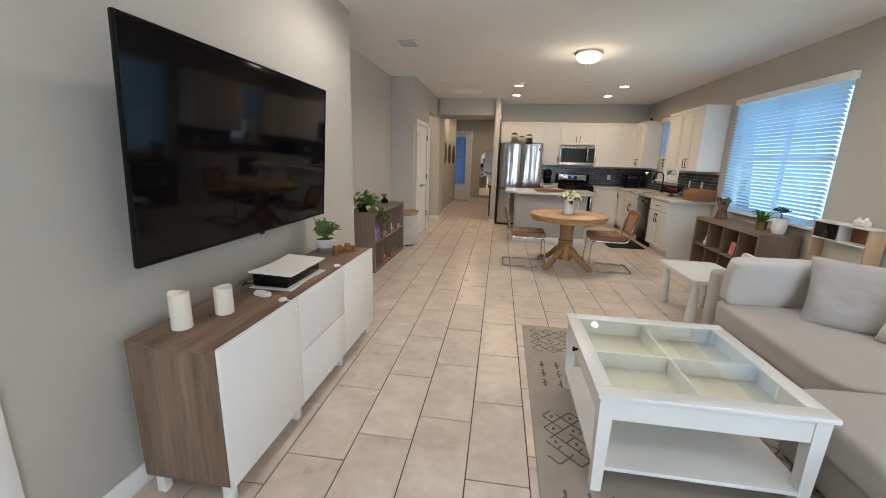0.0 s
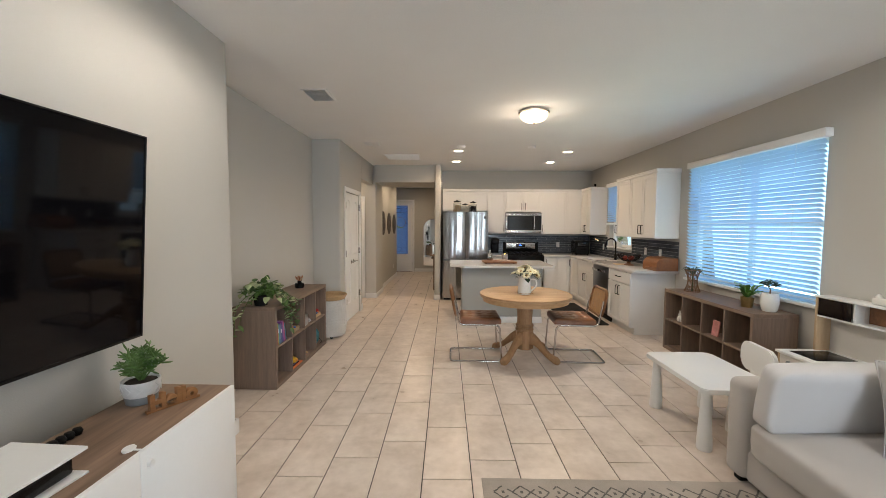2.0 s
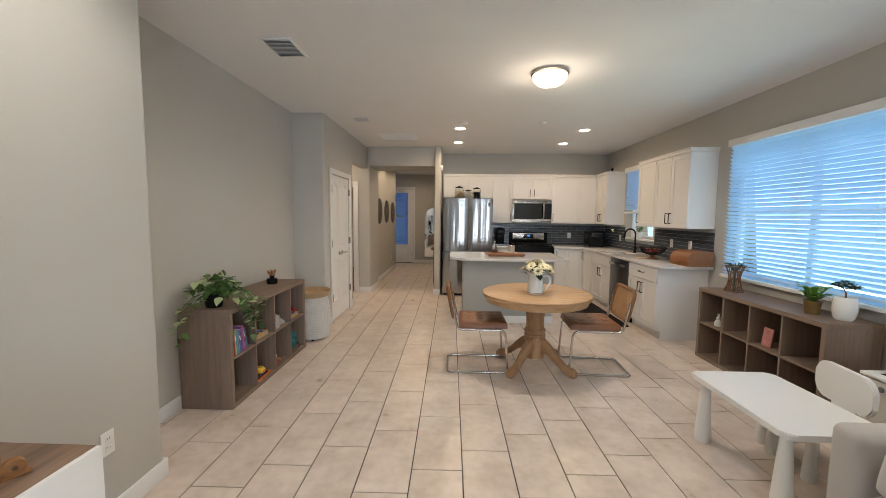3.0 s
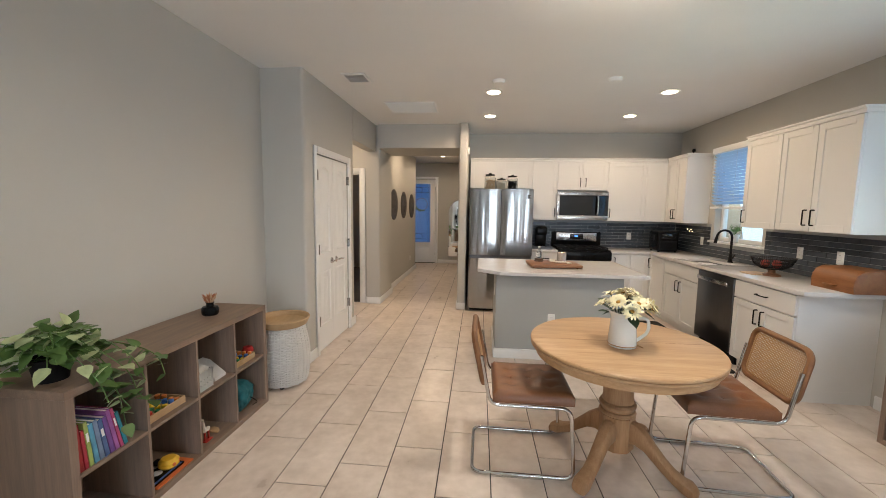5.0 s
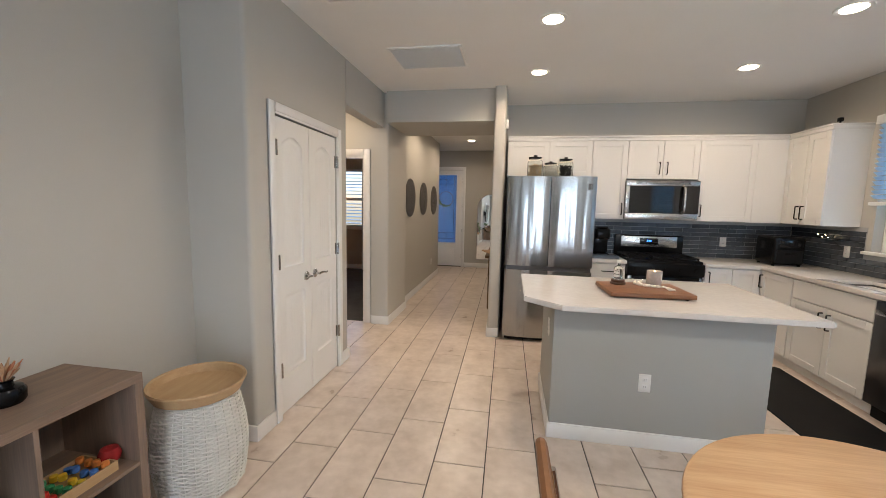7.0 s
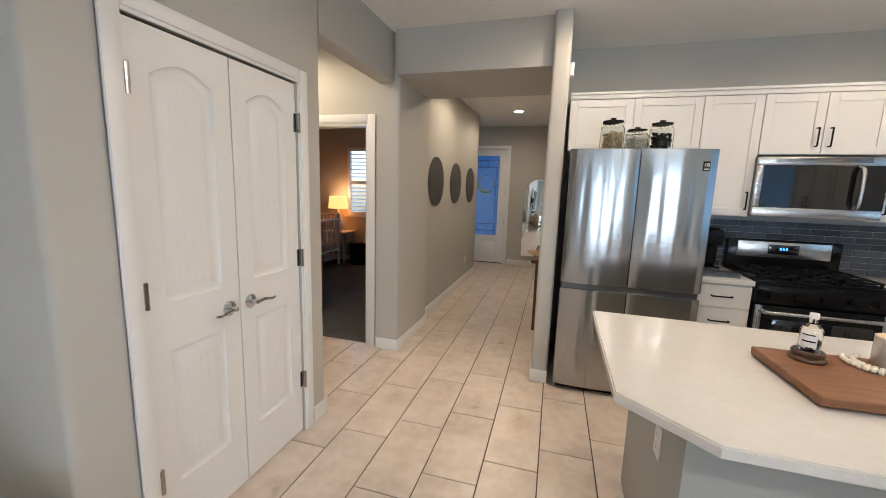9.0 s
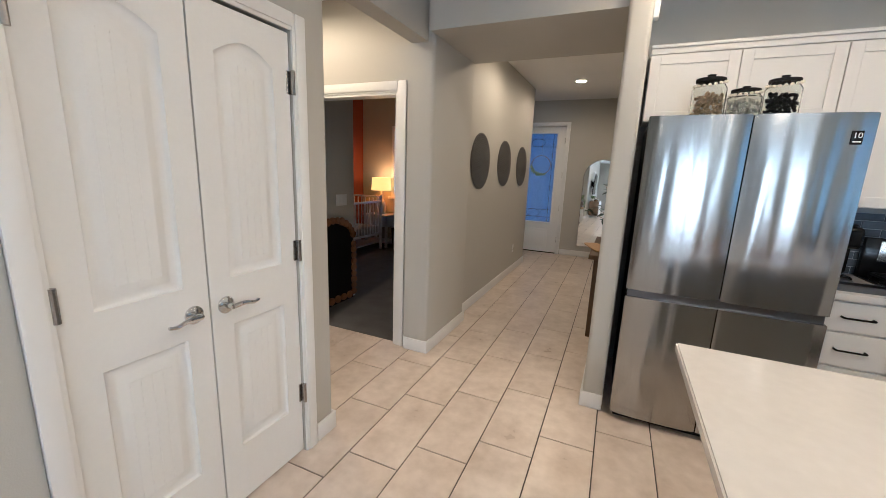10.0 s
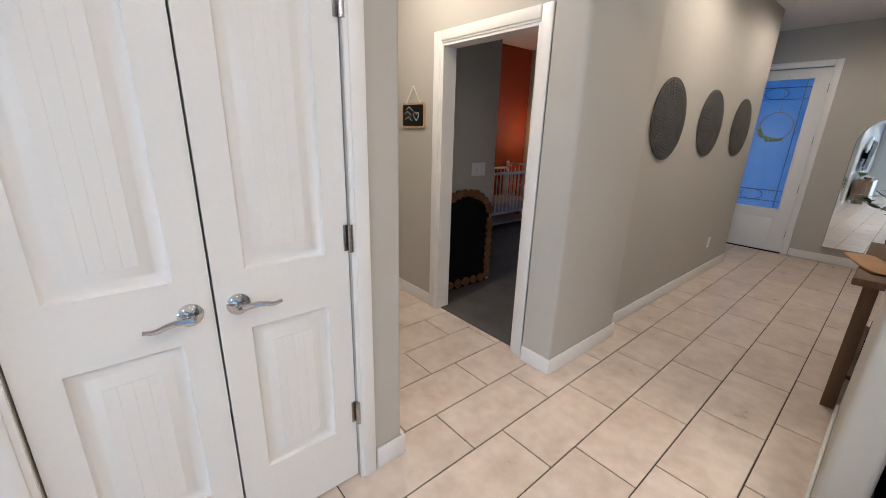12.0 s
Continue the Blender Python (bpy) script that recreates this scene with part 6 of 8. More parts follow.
Shape().lathe([(0.0, 0.03)] + [(basket_radius(z) - 0.010, z) for z in [0.03 + 0.48 * i / 12 for i in range(13)]] + [(0.0, 0.51)], 36).part("liner", M_WICKER, wb)
s = Shape()
n = 26
for i in range(n):                         # stakes
    a = 2 * math.pi * i / n
    s.tube([(basket_radius(z) * math.cos(a), basket_radius(z) * math.sin(a), z) for z in [0.03 + 0.48 * k / 10 for k in range(11)]], 0.0042, 5)
for k in range(46):                        # close horizontal strands, over and under the stakes
    z = 0.034 + 0.472 * k / 45
    pts = []
    for i in range(4 * n):
        a = math.pi * i / (2 * n)
        r = basket_radius(z) + 0.0065 * math.cos(2 * math.pi * i / 8 + math.pi * (k % 2))
        pts.append((r * math.cos(a), r * math.sin(a), z + 0.002 * math.sin(i * 1.7 + k)))
    s.tube(pts, 0.0044, 5, closed=True)
s.part("weave", M_WICKER, wb)["kind"] = "stuff"
for a in (20, 110, 200, 290):
    Shape().lathe([(0.0, 0.0), (0.018, 0.0), (0.018, 0.032), (0.0, 0.032)], 12, at=(0.13 * math.cos(radians(a)), 0.13 * math.sin(radians(a)), 0)).part("foot", M_BLACK_MATT, wb)
Shape().lathe([(0.0, 0.511), (0.178, 0.511), (0.196, 0.520), (0.217, 0.563), (0.222, 0.573), (0.217, 0.581), (0.206, 0.575), (0.192, 0.540), (0.165, 0.526), (0.0, 0.523)], 48).part("lid", M_PALEWOOD, wb, "pale wooden tray lid")

# ---------- right shelf ----------
lb = base("rattan_lantern", (4.50, 7.50, 0.745), "brown rattan lantern holding an air plant", "lantern")
s = Shape()


def lantern_r(z):
    return 0.085 - 0.085 * math.sin(math.pi * z / 0.26) * 0.42 if z < 0.26 else 0.085


for i in range(22):
    a = 2 * math.pi * i / 22
    s.tube([(lantern_r(z) * math.cos(a), lantern_r(z) * math.sin(a), z) for z in [0.26 * k / 10 for k in range(11)]], 0.0032, 5)
for z in (0.004, 0.05, 0.13, 0.20, 0.256):
    r = lantern_r(z)
    s.tube([(r * math.cos(2 * math.pi * i / 26), r * math.sin(2 * math.pi * i / 26), z) for i in range(26)], 0.005, 6, closed=True)
s.part("cage", M_RATTAN, lb)
s = Shape()
rng = random.Random(17)
for i in range(22):
    a = rng.uniform(0, 6.28)
    d = Vector((math.cos(a), math.sin(a), 0))
    L = rng.uniform(0.07, 0.14)
    s.tube([Vector((0, 0, 0.19)), d * L * 0.5 + Vector((0, 0, 0.19 + L * 0.75)), d * L + Vector((0, 0, 0.19 + L * rng.uniform(0.1, 0.8)))], [0.005, 0.004, 0.001], 5)
s.tube([(0, 0, 0.0), (0, 0, 0.2)], 0.008, 6)
s.part("air_plant", M_LEAF_DARK, lb)

fp = base("potted_fern", (4.47, 6.60, 0.745), "bright green wavy-leaved fern in a brass pot", "plant")
Shape().lathe([(0.0, 0.0), (0.045, 0.0), (0.056, 0.09), (0.058, 0.10), (0.05, 0.10), (0.048, 0.085), (0.0, 0.085)], 28).part("pot", M_BRASS, fp)
s = Shape()
rng = random.Random(31)
for i in range(22):
    a = rng.uniform(0, 6.28)
    d, side = Vector((math.cos(a), math.sin(a), 0)), Vector((-math.sin(a), math.cos(a), 0))
    L, lift = rng.uniform(0.09, 0.17), rng.uniform(0.06, 0.15)
    rows = []
    for k in range(7):
        t = k / 6
        c = d * (L * t) + Vector((0, 0, 0.085 + lift * math.sin(t * 2.0)))
        w = 0.018 * math.sin(math.pi * min(1, t * 0.9 + 0.08)) * (1 + 0.25 * math.sin(k * 2.6))
        rows.append((s.bm.verts.new(c + side * w + Vector((0, 0, 0.006 * math.sin(k * 2.2)))), s.bm.verts.new(c), s.bm.verts.new(c - side * w + Vector((0, 0, 0.006 * math.cos(k * 2.2))))))
    for p0, p1 in zip(rows, rows[1:]):
        s.bm.faces.new((p0[0], p0[1], p1[1], p1[0]))
        s.bm.faces.new((p0[1], p0[2], p1[2], p1[1]))
s.part("leaves", material("bright green frond", (0.10, 0.22, 0.03), 0.45, vary=0.3, fine=40, bump=0.03), fp)["kind"] = "stuff"

bn = base("potted_bonsai", (4.53, 6.41, 0.745), "small dark-leaved tree in a tall white pot", "plant")
Shape().lathe([(0.0, 0.0), (0.05, 0.0), (0.062, 0.02), (0.072, 0.08), (0.068, 0.15), (0.06, 0.17), (0.054, 0.17), (0.056, 0.155), (0.0, 0.155)], 32).part("pot", M_CERAMIC, bn)
s = Shape().tube([(0, 0, 0.15), (0.01, 0.01, 0.20), (-0.01, 0.02, 0.24)], [0.007, 0.006, 0.004], 7)
for a in range(0, 360, 60):
    s.tube([(-0.005, 0.015, 0.225), (0.05 * math.cos(radians(a)), 0.07 * math.sin(radians(a)), 0.25)], [0.003, 0.002], 5)
s.part("trunk", M_RATTAN, bn)
s = Shape()
rng = random.Random(5)
for i in range(340):
    a, r = rng.uniform(0, 6.28), rng.uniform(0, 1) ** 0.6
    o = Vector((0.07 * r * math.cos(a), 0.095 * r * math.sin(a), 0.25 + 0.03 * (1 - r * r) * rng.uniform(-0.4, 1.4)))
    heart_leaf(s.bm, o, Vector((rng.uniform(-1, 1), rng.uniform(-1, 1), rng.uniform(-0.3, 0.8))), Vector((0, 0, 1)), rng.uniform(0.012, 0.022))
s.part("leaves", M_LEAF_DARK, bn)["kind"] = "stuff"

rb = base("rabbit_figure", (4.37, 7.50, 0.745 / 2 + 0.008), "small white animal-shaped ornament", "ornament")
Shape().lathe([(0.0, 0.0), (0.03, 0.0), (0.036, 0.02), (0.03, 0.05), (0.016, 0.065), (0.02, 0.078), (0.016, 0.095), (0.0, 0.10)], 18).tube([(0, -0.008, 0.09), (0, -0.012, 0.13)], [0.006, 0.004], 7).tube([(0, 0.008, 0.09), (0, 0.012, 0.128)], [0.006, 0.004], 7).part("body", M_CERAMIC, rb)
bk = base("picture_book", (4.36, 6.83, 0.745 / 2 + 0.008), "pink and white picture book leaning upright", "book")
Shape().box(0.0, 0.0, 0.0, 0.012, 0.10, 0.16, 0.001, 1, turn=pose(0, 0, 0, 0, 8, 0)).part("cover", material("pink book cover", (0.55, 0.24, 0.22), 0.4, vary=0.3, fine=12, coarse=20, bump=0), bk)

# play kitchen
pk = base("play_kitchen", (4.27, 5.40, 0), "birch and white toy kitchen with dark hob", "toy kitchen")
M_BIRCH = material("birch plywood", (0.56, 0.42, 0.27), 0.5, fine=30, coarse=5, bump=0.04, stretch=(6, 6, 0.5), dark=(0.48, 0.34, 0.20))
PW = 0.61
s = Shape().box(0.02, 0.0, 0.0, 0.43, 0.02, 0.50, 0.002).box(0.02, PW - 0.02, 0.0, 0.43, PW, 0.50, 0.002).box(0.02, 0.02, 0.06, 0.43, PW - 0.02, 0.075)
s.box(0.30, 0.0, 0.52, 0.43, 0.02, 0.955, 0.002).box(0.30, PW - 0.02, 0.52, 0.43, PW, 0.955, 0.002)
s.part("carcass", M_BIRCH, pk)
Shape().box(0.0, -0.005, 0.50, 0.43, PW + 0.005, 0.52, 0.003).box(0.285, -0.005, 0.955, 0.43, PW + 0.005, 0.97, 0.003).box(0.30, 0.02, 0.80, 0.43, PW - 0.02, 0.812).box(0.30, PW / 2 - 0.006, 0.812, 0.43, PW / 2 + 0.006, 0.955).part("top", M_WHITE_PAINT, pk)
Shape().box(0.415, 0.02, 0.52, 0.425, PW - 0.02, 0.80).box(0.02, 0.02, 0.08, 0.035, PW / 2 - 0.004, 0.49, 0.003).box(0.02, PW / 2 + 0.004, 0.08, 0.035, PW - 0.02, 0.49, 0.003).part("panel", material("pale toy panel", (0.62, 0.60, 0.56), 0.6, vary=0.03), pk)
Shape().box(0.06, PW / 2 + 0.01, 0.5202, 0.36, PW - 0.06, 0.5235, 0.001).part("hob", M_BLACK, pk, "dark toy hob plate")
Shape().box(0.297, PW / 2 + 0.02, 0.815, 0.301, PW - 0.03, 0.95).part("microwave_door", M_GLASS_BLACK, pk)
Shape().box(0.40, 0.025, 0.813, 0.41, PW / 2 - 0.01, 0.953).part("back", M_BOARD, pk)
for y in (0.10, 0.19, 0.40, 0.50):
    Shape().lathe([(0.0, 0.0), (0.018, 0.0), (0.015, 0.016), (0.0, 0.018)], 16, turn=pose(0.0205, y, 0.44, 0, -90, 0)).part("knob", M_GREYPOT, pk)
cp = base("ceramic_holder", (4.62, 5.56, 0.97), "white ceramic holder with two ear-shaped peaks", "ornament")
s = Shape().box(-0.035, -0.06, 0, 0.035, 0.06, 0.055, 0.018, 4)
for y in (-0.035, 0.035):
    s.lathe([(0.022, 0.0), (0.014, 0.022), (0.0, 0.034)], 14, at=(0, y, 0.05))
s.part("body", M_CERAMIC, cp)


# ---------- on the dining table ----------
jug = base("pitcher_vase", (2.44, 7.215, 0.748), "white ceramic pitcher filled with cream daisies", "vase")
js = Shape().lathe([(0.0, 0.0), (0.072, 0.0), (0.076, 0.012), (0.073, 0.06), (0.067, 0.14), (0.064, 0.165), (0.064, 0.185), (0.067, 0.195), (0.061, 0.195), (0.058, 0.18), (0.062, 0.06), (0.0, 0.02)], 36)
for v in js.bm.verts:                      # pinched pouring lip
    if v.co.z > 0.17 and v.co.x < -0.03:
        k = (v.co.z - 0.17) / 0.025 * max(0.0, 1 - abs(v.co.y) / 0.045)
        v.co.x -= 0.024 * k
        v.co.z += 0.010 * k
js.part("body", M_CERAMIC, jug)
Shape().tube(fillet([(0.064, -0.010, 0.165), (0.125, -0.02, 0.17), (0.135, -0.022, 0.09), (0.072, -0.012, 0.035)], 0.05, 6), 0.009, 10).part("handle", M_CERAMIC, jug)
Shape().tube([(0.0755 * math.cos(2 * math.pi * i / 30), 0.0755 * math.sin(2 * math.pi * i / 30), 0.012) for i in range(30)], 0.003, 6, closed=True).tube([(0.075, -0.02, 0.012), (0.095, -0.03, 0.004), (0.10, -0.04, 0.003)], 0.003, 6).part("twine", M_CANE, jug)
rng = random.Random(12)
pet, eye, stem, lea = Shape(), Shape(), Shape(), Shape()
heads = []
for i in range(15):
    a = 2 * math.pi * i * 0.618 + 0.4
    r = 0.025 + 0.118 * (i / 14) ** 0.6
    c = Vector((math.cos(a) * r, math.sin(a) * r * 0.9, 0.300 - 0.85 * r * r / 0.16 * 0.55 + rng.uniform(-0.02, 0.02)))
    c.x = c.x * 1.08 + 0.030
    c.z -= 0.42 * max(0.0, c.x - 0.06)
    heads.append(c)
for c in heads:
    n = (Vector((c.x, c.y, 0)) * 3.2 + Vector((0, 0, 0.42)) + Vector((rng.uniform(-0.15, 0.15), rng.uniform(-0.15, 0.15), 0))).normalized()
    q = n.to_track_quat("Z", "Y").to_matrix().to_4x4()
    m = Matrix.Translation(c) @ q
    eye.lathe([(0.013, -0.002), (0.012, 0.004), (0.006, 0.008), (0.0, 0.009)], 10, turn=m)
    for ring, (cnt, L, up) in enumerate(((15, 0.046, 0.006), (12, 0.036, 0.016))):
        for k in range(cnt):
            b = 2 * math.pi * (k + 0.5 * ring) / cnt + rng.uniform(-0.1, 0.1)
            d, sd = Vector((math.cos(b), math.sin(b), 0)), Vector((-math.sin(b), math.cos(b), 0))
            LL = L * rng.uniform(0.88, 1.1)
            w = 0.0068
            lift = up + rng.uniform(-0.005, 0.006)
            pts = [(d * 0.009, 0.5, 0.001), (d * (0.009 + LL * 0.45), 1.0, lift * 0.9), (d * (0.009 + LL * 0.8), 0.85, lift), (d * (0.009 + LL), 0.12, lift * 0.7)]
            prev = None
            for o, k2, z in pts:
                a1 = pet.bm.verts.new(m @ (o + sd * w * k2 + Vector((0, 0, z))))
                a2 = pet.bm.verts.new(m @ (o - sd * w * k2 + Vector((0, 0, z))))
                if prev:
                    pet.bm.faces.new((prev[0], prev[1], a2, a1))
                prev = (a1, a2)
    stem.tube([Vector((c.x * 0.15, c.y * 0.15, 0.12)), Vector((c.x * 0.45, c.y * 0.45, 0.22)), c - n * 0.004], 0.0025, 5)
for i in range(26):
    a = rng.uniform(0, 6.28)
    r = rng.uniform(0.05, 0.13)
    o = Vector((math.cos(a) * r, math.sin(a) * r, rng.uniform(0.19, 0.26)))
    heart_leaf(lea.bm, o, Vector((math.cos(a), math.sin(a), rng.uniform(-0.7, 0.5))), Vector((0, 0, 1)), rng.uniform(0.05, 0.075))
pet.part("petals", M_PETAL, jug, "cream daisy petals")["kind"] = "stuff"
eye.part("flower_centres", M_FLOWER_EYE, jug)["kind"] = "stuff"
stem.part("stems", M_LEAF_DARK, jug)["kind"] = "stuff"
lea.part("leaves", M_LEAF_DARK, jug)["kind"] = "stuff"

# ---------- on the island ----------
IZ = ct1 - 0.004
tr = base("serving_board", (2.395, 9.20, IZ), "brown acacia serving board on the island", "board")
Shape().box(-0.26, -0.19, 0.008, 0.26, 0.19, 0.038, 0.006, 3).part("board", M_BOARD, tr).matrix_local = pose(0, 0, 0, 0, 0, 3)
for x, y in ((-0.22, -0.15), (0.22, -0.15), (-0.22, 0.15), (0.22, 0.15)):
    Shape().lathe([(0.0, 0.0), (0.012, 0.0), (0.012, 0.009), (0.0, 0.009)], 12, at=(x, y, 0)).part("foot", M_BLACK_MATT, tr)
M_SMOKE = material("pearl grey glass", (0.55, 0.52, 0.49), 0.12, vary=0.15, fine=60, coarse=16, bump=0.02, metal=0.35)
cj = base("jar_candle", (2.51, 9.335, IZ + 0.038), "grey glass jar candle, lit", "candle")
Shape().lathe([(0.0, 0.0), (0.046, 0.0), (0.05, 0.008), (0.05, 0.10), (0.046, 0.10), (0.045, 0.07), (0.0, 0.07)], 30).part("jar", M_SMOKE, cj)
Shape().lathe([(0.0, 0.07), (0.0445, 0.07), (0.0445, 0.074), (0.0, 0.074)], 24).part("wax", M_WAX, cj)
Shape().lathe([(0.0, 0.074), (0.005, 0.080), (0.0065, 0.088), (0.003, 0.100), (0.0, 0.106)], 10).part("flame", material("candle flame", (1.0, 0.55, 0.15), 0.5, bump=0, emit=18.0), cj, "small glowing flame")
bt = base("spray_bottle", (2.26, 9.30, IZ + 0.038), "clear glass bottle on a dark wooden coaster", "bottle")
M_COASTER = material("dark turned wood", (0.075, 0.038, 0.02), 0.4, vary=0.25, fine=40, coarse=10, bump=0.08)
Shape().lathe([(0.0, 0.0), (0.050, 0.0), (0.053, 0.006), (0.050, 0.013), (0.044, 0.017), (0.047, 0.024), (0.046, 0.032), (0.042, 0.035), (0.0, 0.035)], 26).part("coaster", M_COASTER, bt, "dark brown turned coaster")
Shape().lathe([(0.0, 0.035), (0.028, 0.035), (0.031, 0.042), (0.031, 0.105), (0.026, 0.120), (0.012, 0.130), (0.011, 0.150), (0.0, 0.150)], 26).part("bottle", M_GLASS, bt)
Shape().lathe([(0.0, 0.148), (0.013, 0.148), (0.013, 0.166), (0.0, 0.168)], 16).part("cap", M_WHITE, bt)
for nm, mat, r, z0, z1, a0, a1 in (("paper_label", M_WHITE, 0.0316, 0.052, 0.100, 190, 275), ("label_bar", M_BLACK_MATT, 0.0321, 0.070, 0.075, 200, 268), ("label_bar", M_BLACK_MATT, 0.0321, 0.093, 0.097, 200, 262)):
    s = Shape()
    edge = [[s.bm.verts.new((r * math.cos(radians(a0 + (a1 - a0) * i / 10)), r * math.sin(radians(a0 + (a1 - a0) * i / 10)), z)) for i in range(11)] for z in (z0, z1)]
    for i in range(10):
        s.bm.faces.new((edge[0][i], edge[0][i + 1], edge[1][i + 1], edge[1][i]))
    s.part(nm, mat, bt)
s = Shape()
bp = [(k * math.cos(radians(a)) + 2.50, 0.85 * k * math.sin(radians(a)) + 9.315, IZ + 0.038 + 0.009) for k, lo, hi, st in ((0.095, 130, 282, 11), (0.121, 150, 288, 9)) for a in range(lo, hi, st)]
for p in bp:
    s.lathe([(0.0, -0.009), (0.006, -0.007), (0.009, 0.0), (0.006, 0.007), (0.0, 0.009)], 9, at=p)
for dx in (-0.018, -0.006, 0.006, 0.018):
    s.tube([(2.53, 9.222, IZ + 0.047), (2.545 + dx * 0.4, 9.19, IZ + 0.048), (2.555 + dx, 9.135 - abs(dx) * 0.3, IZ + 0.044)], [0.004, 0.006, 0.0055], 8)
s.thing("bead_garland", M_WAX, "string of cream wooden beads with a tassel", "garland")

# ---------- jars on the refrigerator ----------
M_JAR = material("jar glass", (0.9, 0.92, 0.9), 0.05, vary=0.01, bump=0, transmission=1.0, ior=1.12, rough_vary=0.0)


def jar(x, y, r, h, fill, fill_label):
    j = base("storage_jar", (x, y, 1.777), "glass jar of " + fill_label + " with a black lid and beads", "jar", "glass jars on the refrigerator")
    Shape().lathe([(0.0, 0.0), (r * 0.92, 0.0), (r, 0.012), (r, h * 0.72), (r * 0.8, h * 0.82), (r * 0.8, h * 0.86), (r * 0.76, h * 0.86), (r * 0.76, h * 0.80), (r * 0.95, h * 0.70), (r * 0.95, 0.014), (0.0, 0.008)], 26).part("body", M_JAR, j)
    Shape().lathe([(0.0, h * 0.86), (r * 0.86, h * 0.86), (r * 0.86, h * 0.92), (r * 0.3, h * 0.94), (r * 0.2, h * 0.97), (r * 0.26, h), (0.0, h)], 24).part("lid", M_BLACK_MATT, j)
    rng = random.Random(int(x * 100))
    s = Shape()
    for i in range(170):
        a, q = rng.uniform(0, 6.28), r * 0.86 * math.sqrt(rng.random())
        s.lathe([(0.0, -0.010), (0.009, -0.004), (0.010, 0.003), (0.0, 0.010)], 6, turn=pose(q * math.cos(a), q * math.sin(a), 0.022 + rng.random() * h * 0.55, rng.uniform(0, 180), rng.uniform(0, 180), 0))
    s.part("contents", fill, j)["kind"] = "stuff"
    s = Shape()
    for i in range(18):
        a = 2 * math.pi * i / 18
        s.lathe([(0.0, -0.009), (0.008, -0.004), (0.009, 0.0), (0.008, 0.004), (0.0, 0.009)], 8, at=(r * 0.90 * math.cos(a), r * 0.90 * math.sin(a), h * (0.83 - 0.07 * math.cos(a * 1.0 + 2.2))))
    s.part("beads", M_WAX, j)["kind"] = "stuff"


jar(1.735, 10.93, 0.084, 0.272, material("dried pasta", (0.60, 0.45, 0.30), 0.7, vary=0.2), "dried pasta")
jar(1.905, 10.94, 0.078, 0.205, material("white sugar", (0.74, 0.72, 0.68), 0.8, vary=0.05), "white sugar cubes")
jar(2.065, 10.93, 0.080, 0.250, material("dark beans", (0.02, 0.022, 0.03), 0.5, vary=0.3), "dark beans")

# ---------- on the counters ----------
cm = base("coffee_maker", (2.572, 11.27, ct1), "slim black coffee maker", "coffee maker")
Shape().box(-0.085, -0.02, 0, 0.085, 0.17, 0.03, 0.01, 3).box(-0.085, 0.07, 0.03, 0.085, 0.17, 0.31, 0.02, 3).box(-0.085, -0.05, 0.20, 0.085, 0.08, 0.33, 0.03, 4).part("body", M_BLACK, cm)
Shape().box(-0.06, -0.10, 0.0, 0.06, -0.022, 0.025, 0.006).part("drip_tray", M_STEEL_DARK, cm)
Shape().lathe([(0.065, 0.33), (0.07, 0.336), (0.06, 0.345), (0.0, 0.347)], 22, at=(0, 0.03, 0)).part("lid", M_BLACK_MATT, cm)
Shape().box(-0.17, -0.05, 0.0, 0.17, 0.05, 0.003).box(-0.17, -0.05, 0.003, -0.165, 0.05, 0.035).box(0.165, -0.05, 0.003, 0.17, 0.05, 0.035).box(-0.165, -0.05, 0.003, 0.165, -0.046, 0.035).box(-0.165, 0.046, 0.003, 0.165, 0.05, 0.035).thing("metal_tray", M_STEEL_DARK, "small dark metal tray on the counter", "tray", at=pose(2.53, 11.03, ct1))
af = base("air_fryer", (4.36, 11.13, ct1), "black cube-shaped air fryer", "air fryer")
Shape().box(-0.15, -0.16, 0.012, 0.15, 0.16, 0.31, 0.035, 5).part("body", M_BLACK, af)
Shape().box(-0.12, -0.175, 0.03, 0.12, -0.155, 0.17, 0.012, 3).part("drawer", M_BLACK_MATT, af)
Shape().tube(fillet([(-0.04, -0.17, 0.13), (-0.04, -0.215, 0.135), (0.04, -0.215, 0.135), (0.04, -0.17, 0.13)], 0.015), 0.010, 8).part("handle", M_BLACK, af)
Shape().box(-0.10, -0.163, 0.20, 0.10, -0.158, 0.27, 0.002).part("control_panel", M_GLASS_BLACK, af)
for x, y in ((-0.12, -0.12), (0.12, -0.12), (-0.12, 0.12), (0.12, 0.12)):
    Shape().lathe([(0.0, 0.0), (0.014, 0.0), (0.014, 0.014), (0.0, 0.014)], 10, at=(x, y, 0)).part("foot", M_BLACK_MATT, af)
M_FAIRY = material("fairy light bulb", (1.0, 0.72, 0.35), 0.5, bump=0, emit=9.0)
fl = base("fairy_lights", (4.66, 10.95, ct1 + 0.30), "warm fairy light string over the socket", "lights")
Shape().tube(fillet([(0, 0.12, 0.05), (-0.01, 0.05, 0.02), (0, 0.0, 0.045), (0.02, -0.06, 0.0), (0.045, -0.16, -0.10)], 0.04), 0.002, 5).part("wire", M_BLACK_MATT, fl)
for y, z in ((0.11, 0.045), (0.05, 0.022), (0.01, 0.044), (-0.03, 0.02)):
    Shape().lathe([(0.0, -0.008), (0.006, 0.0), (0.0, 0.008)], 8, at=(-0.006, y, z)).part("bulb", M_FAIRY, fl)
fb = base("fruit_bowl", (4.40, 8.95, ct1), "black wire fruit bowl on a wooden foot", "bowl")
s = Shape()
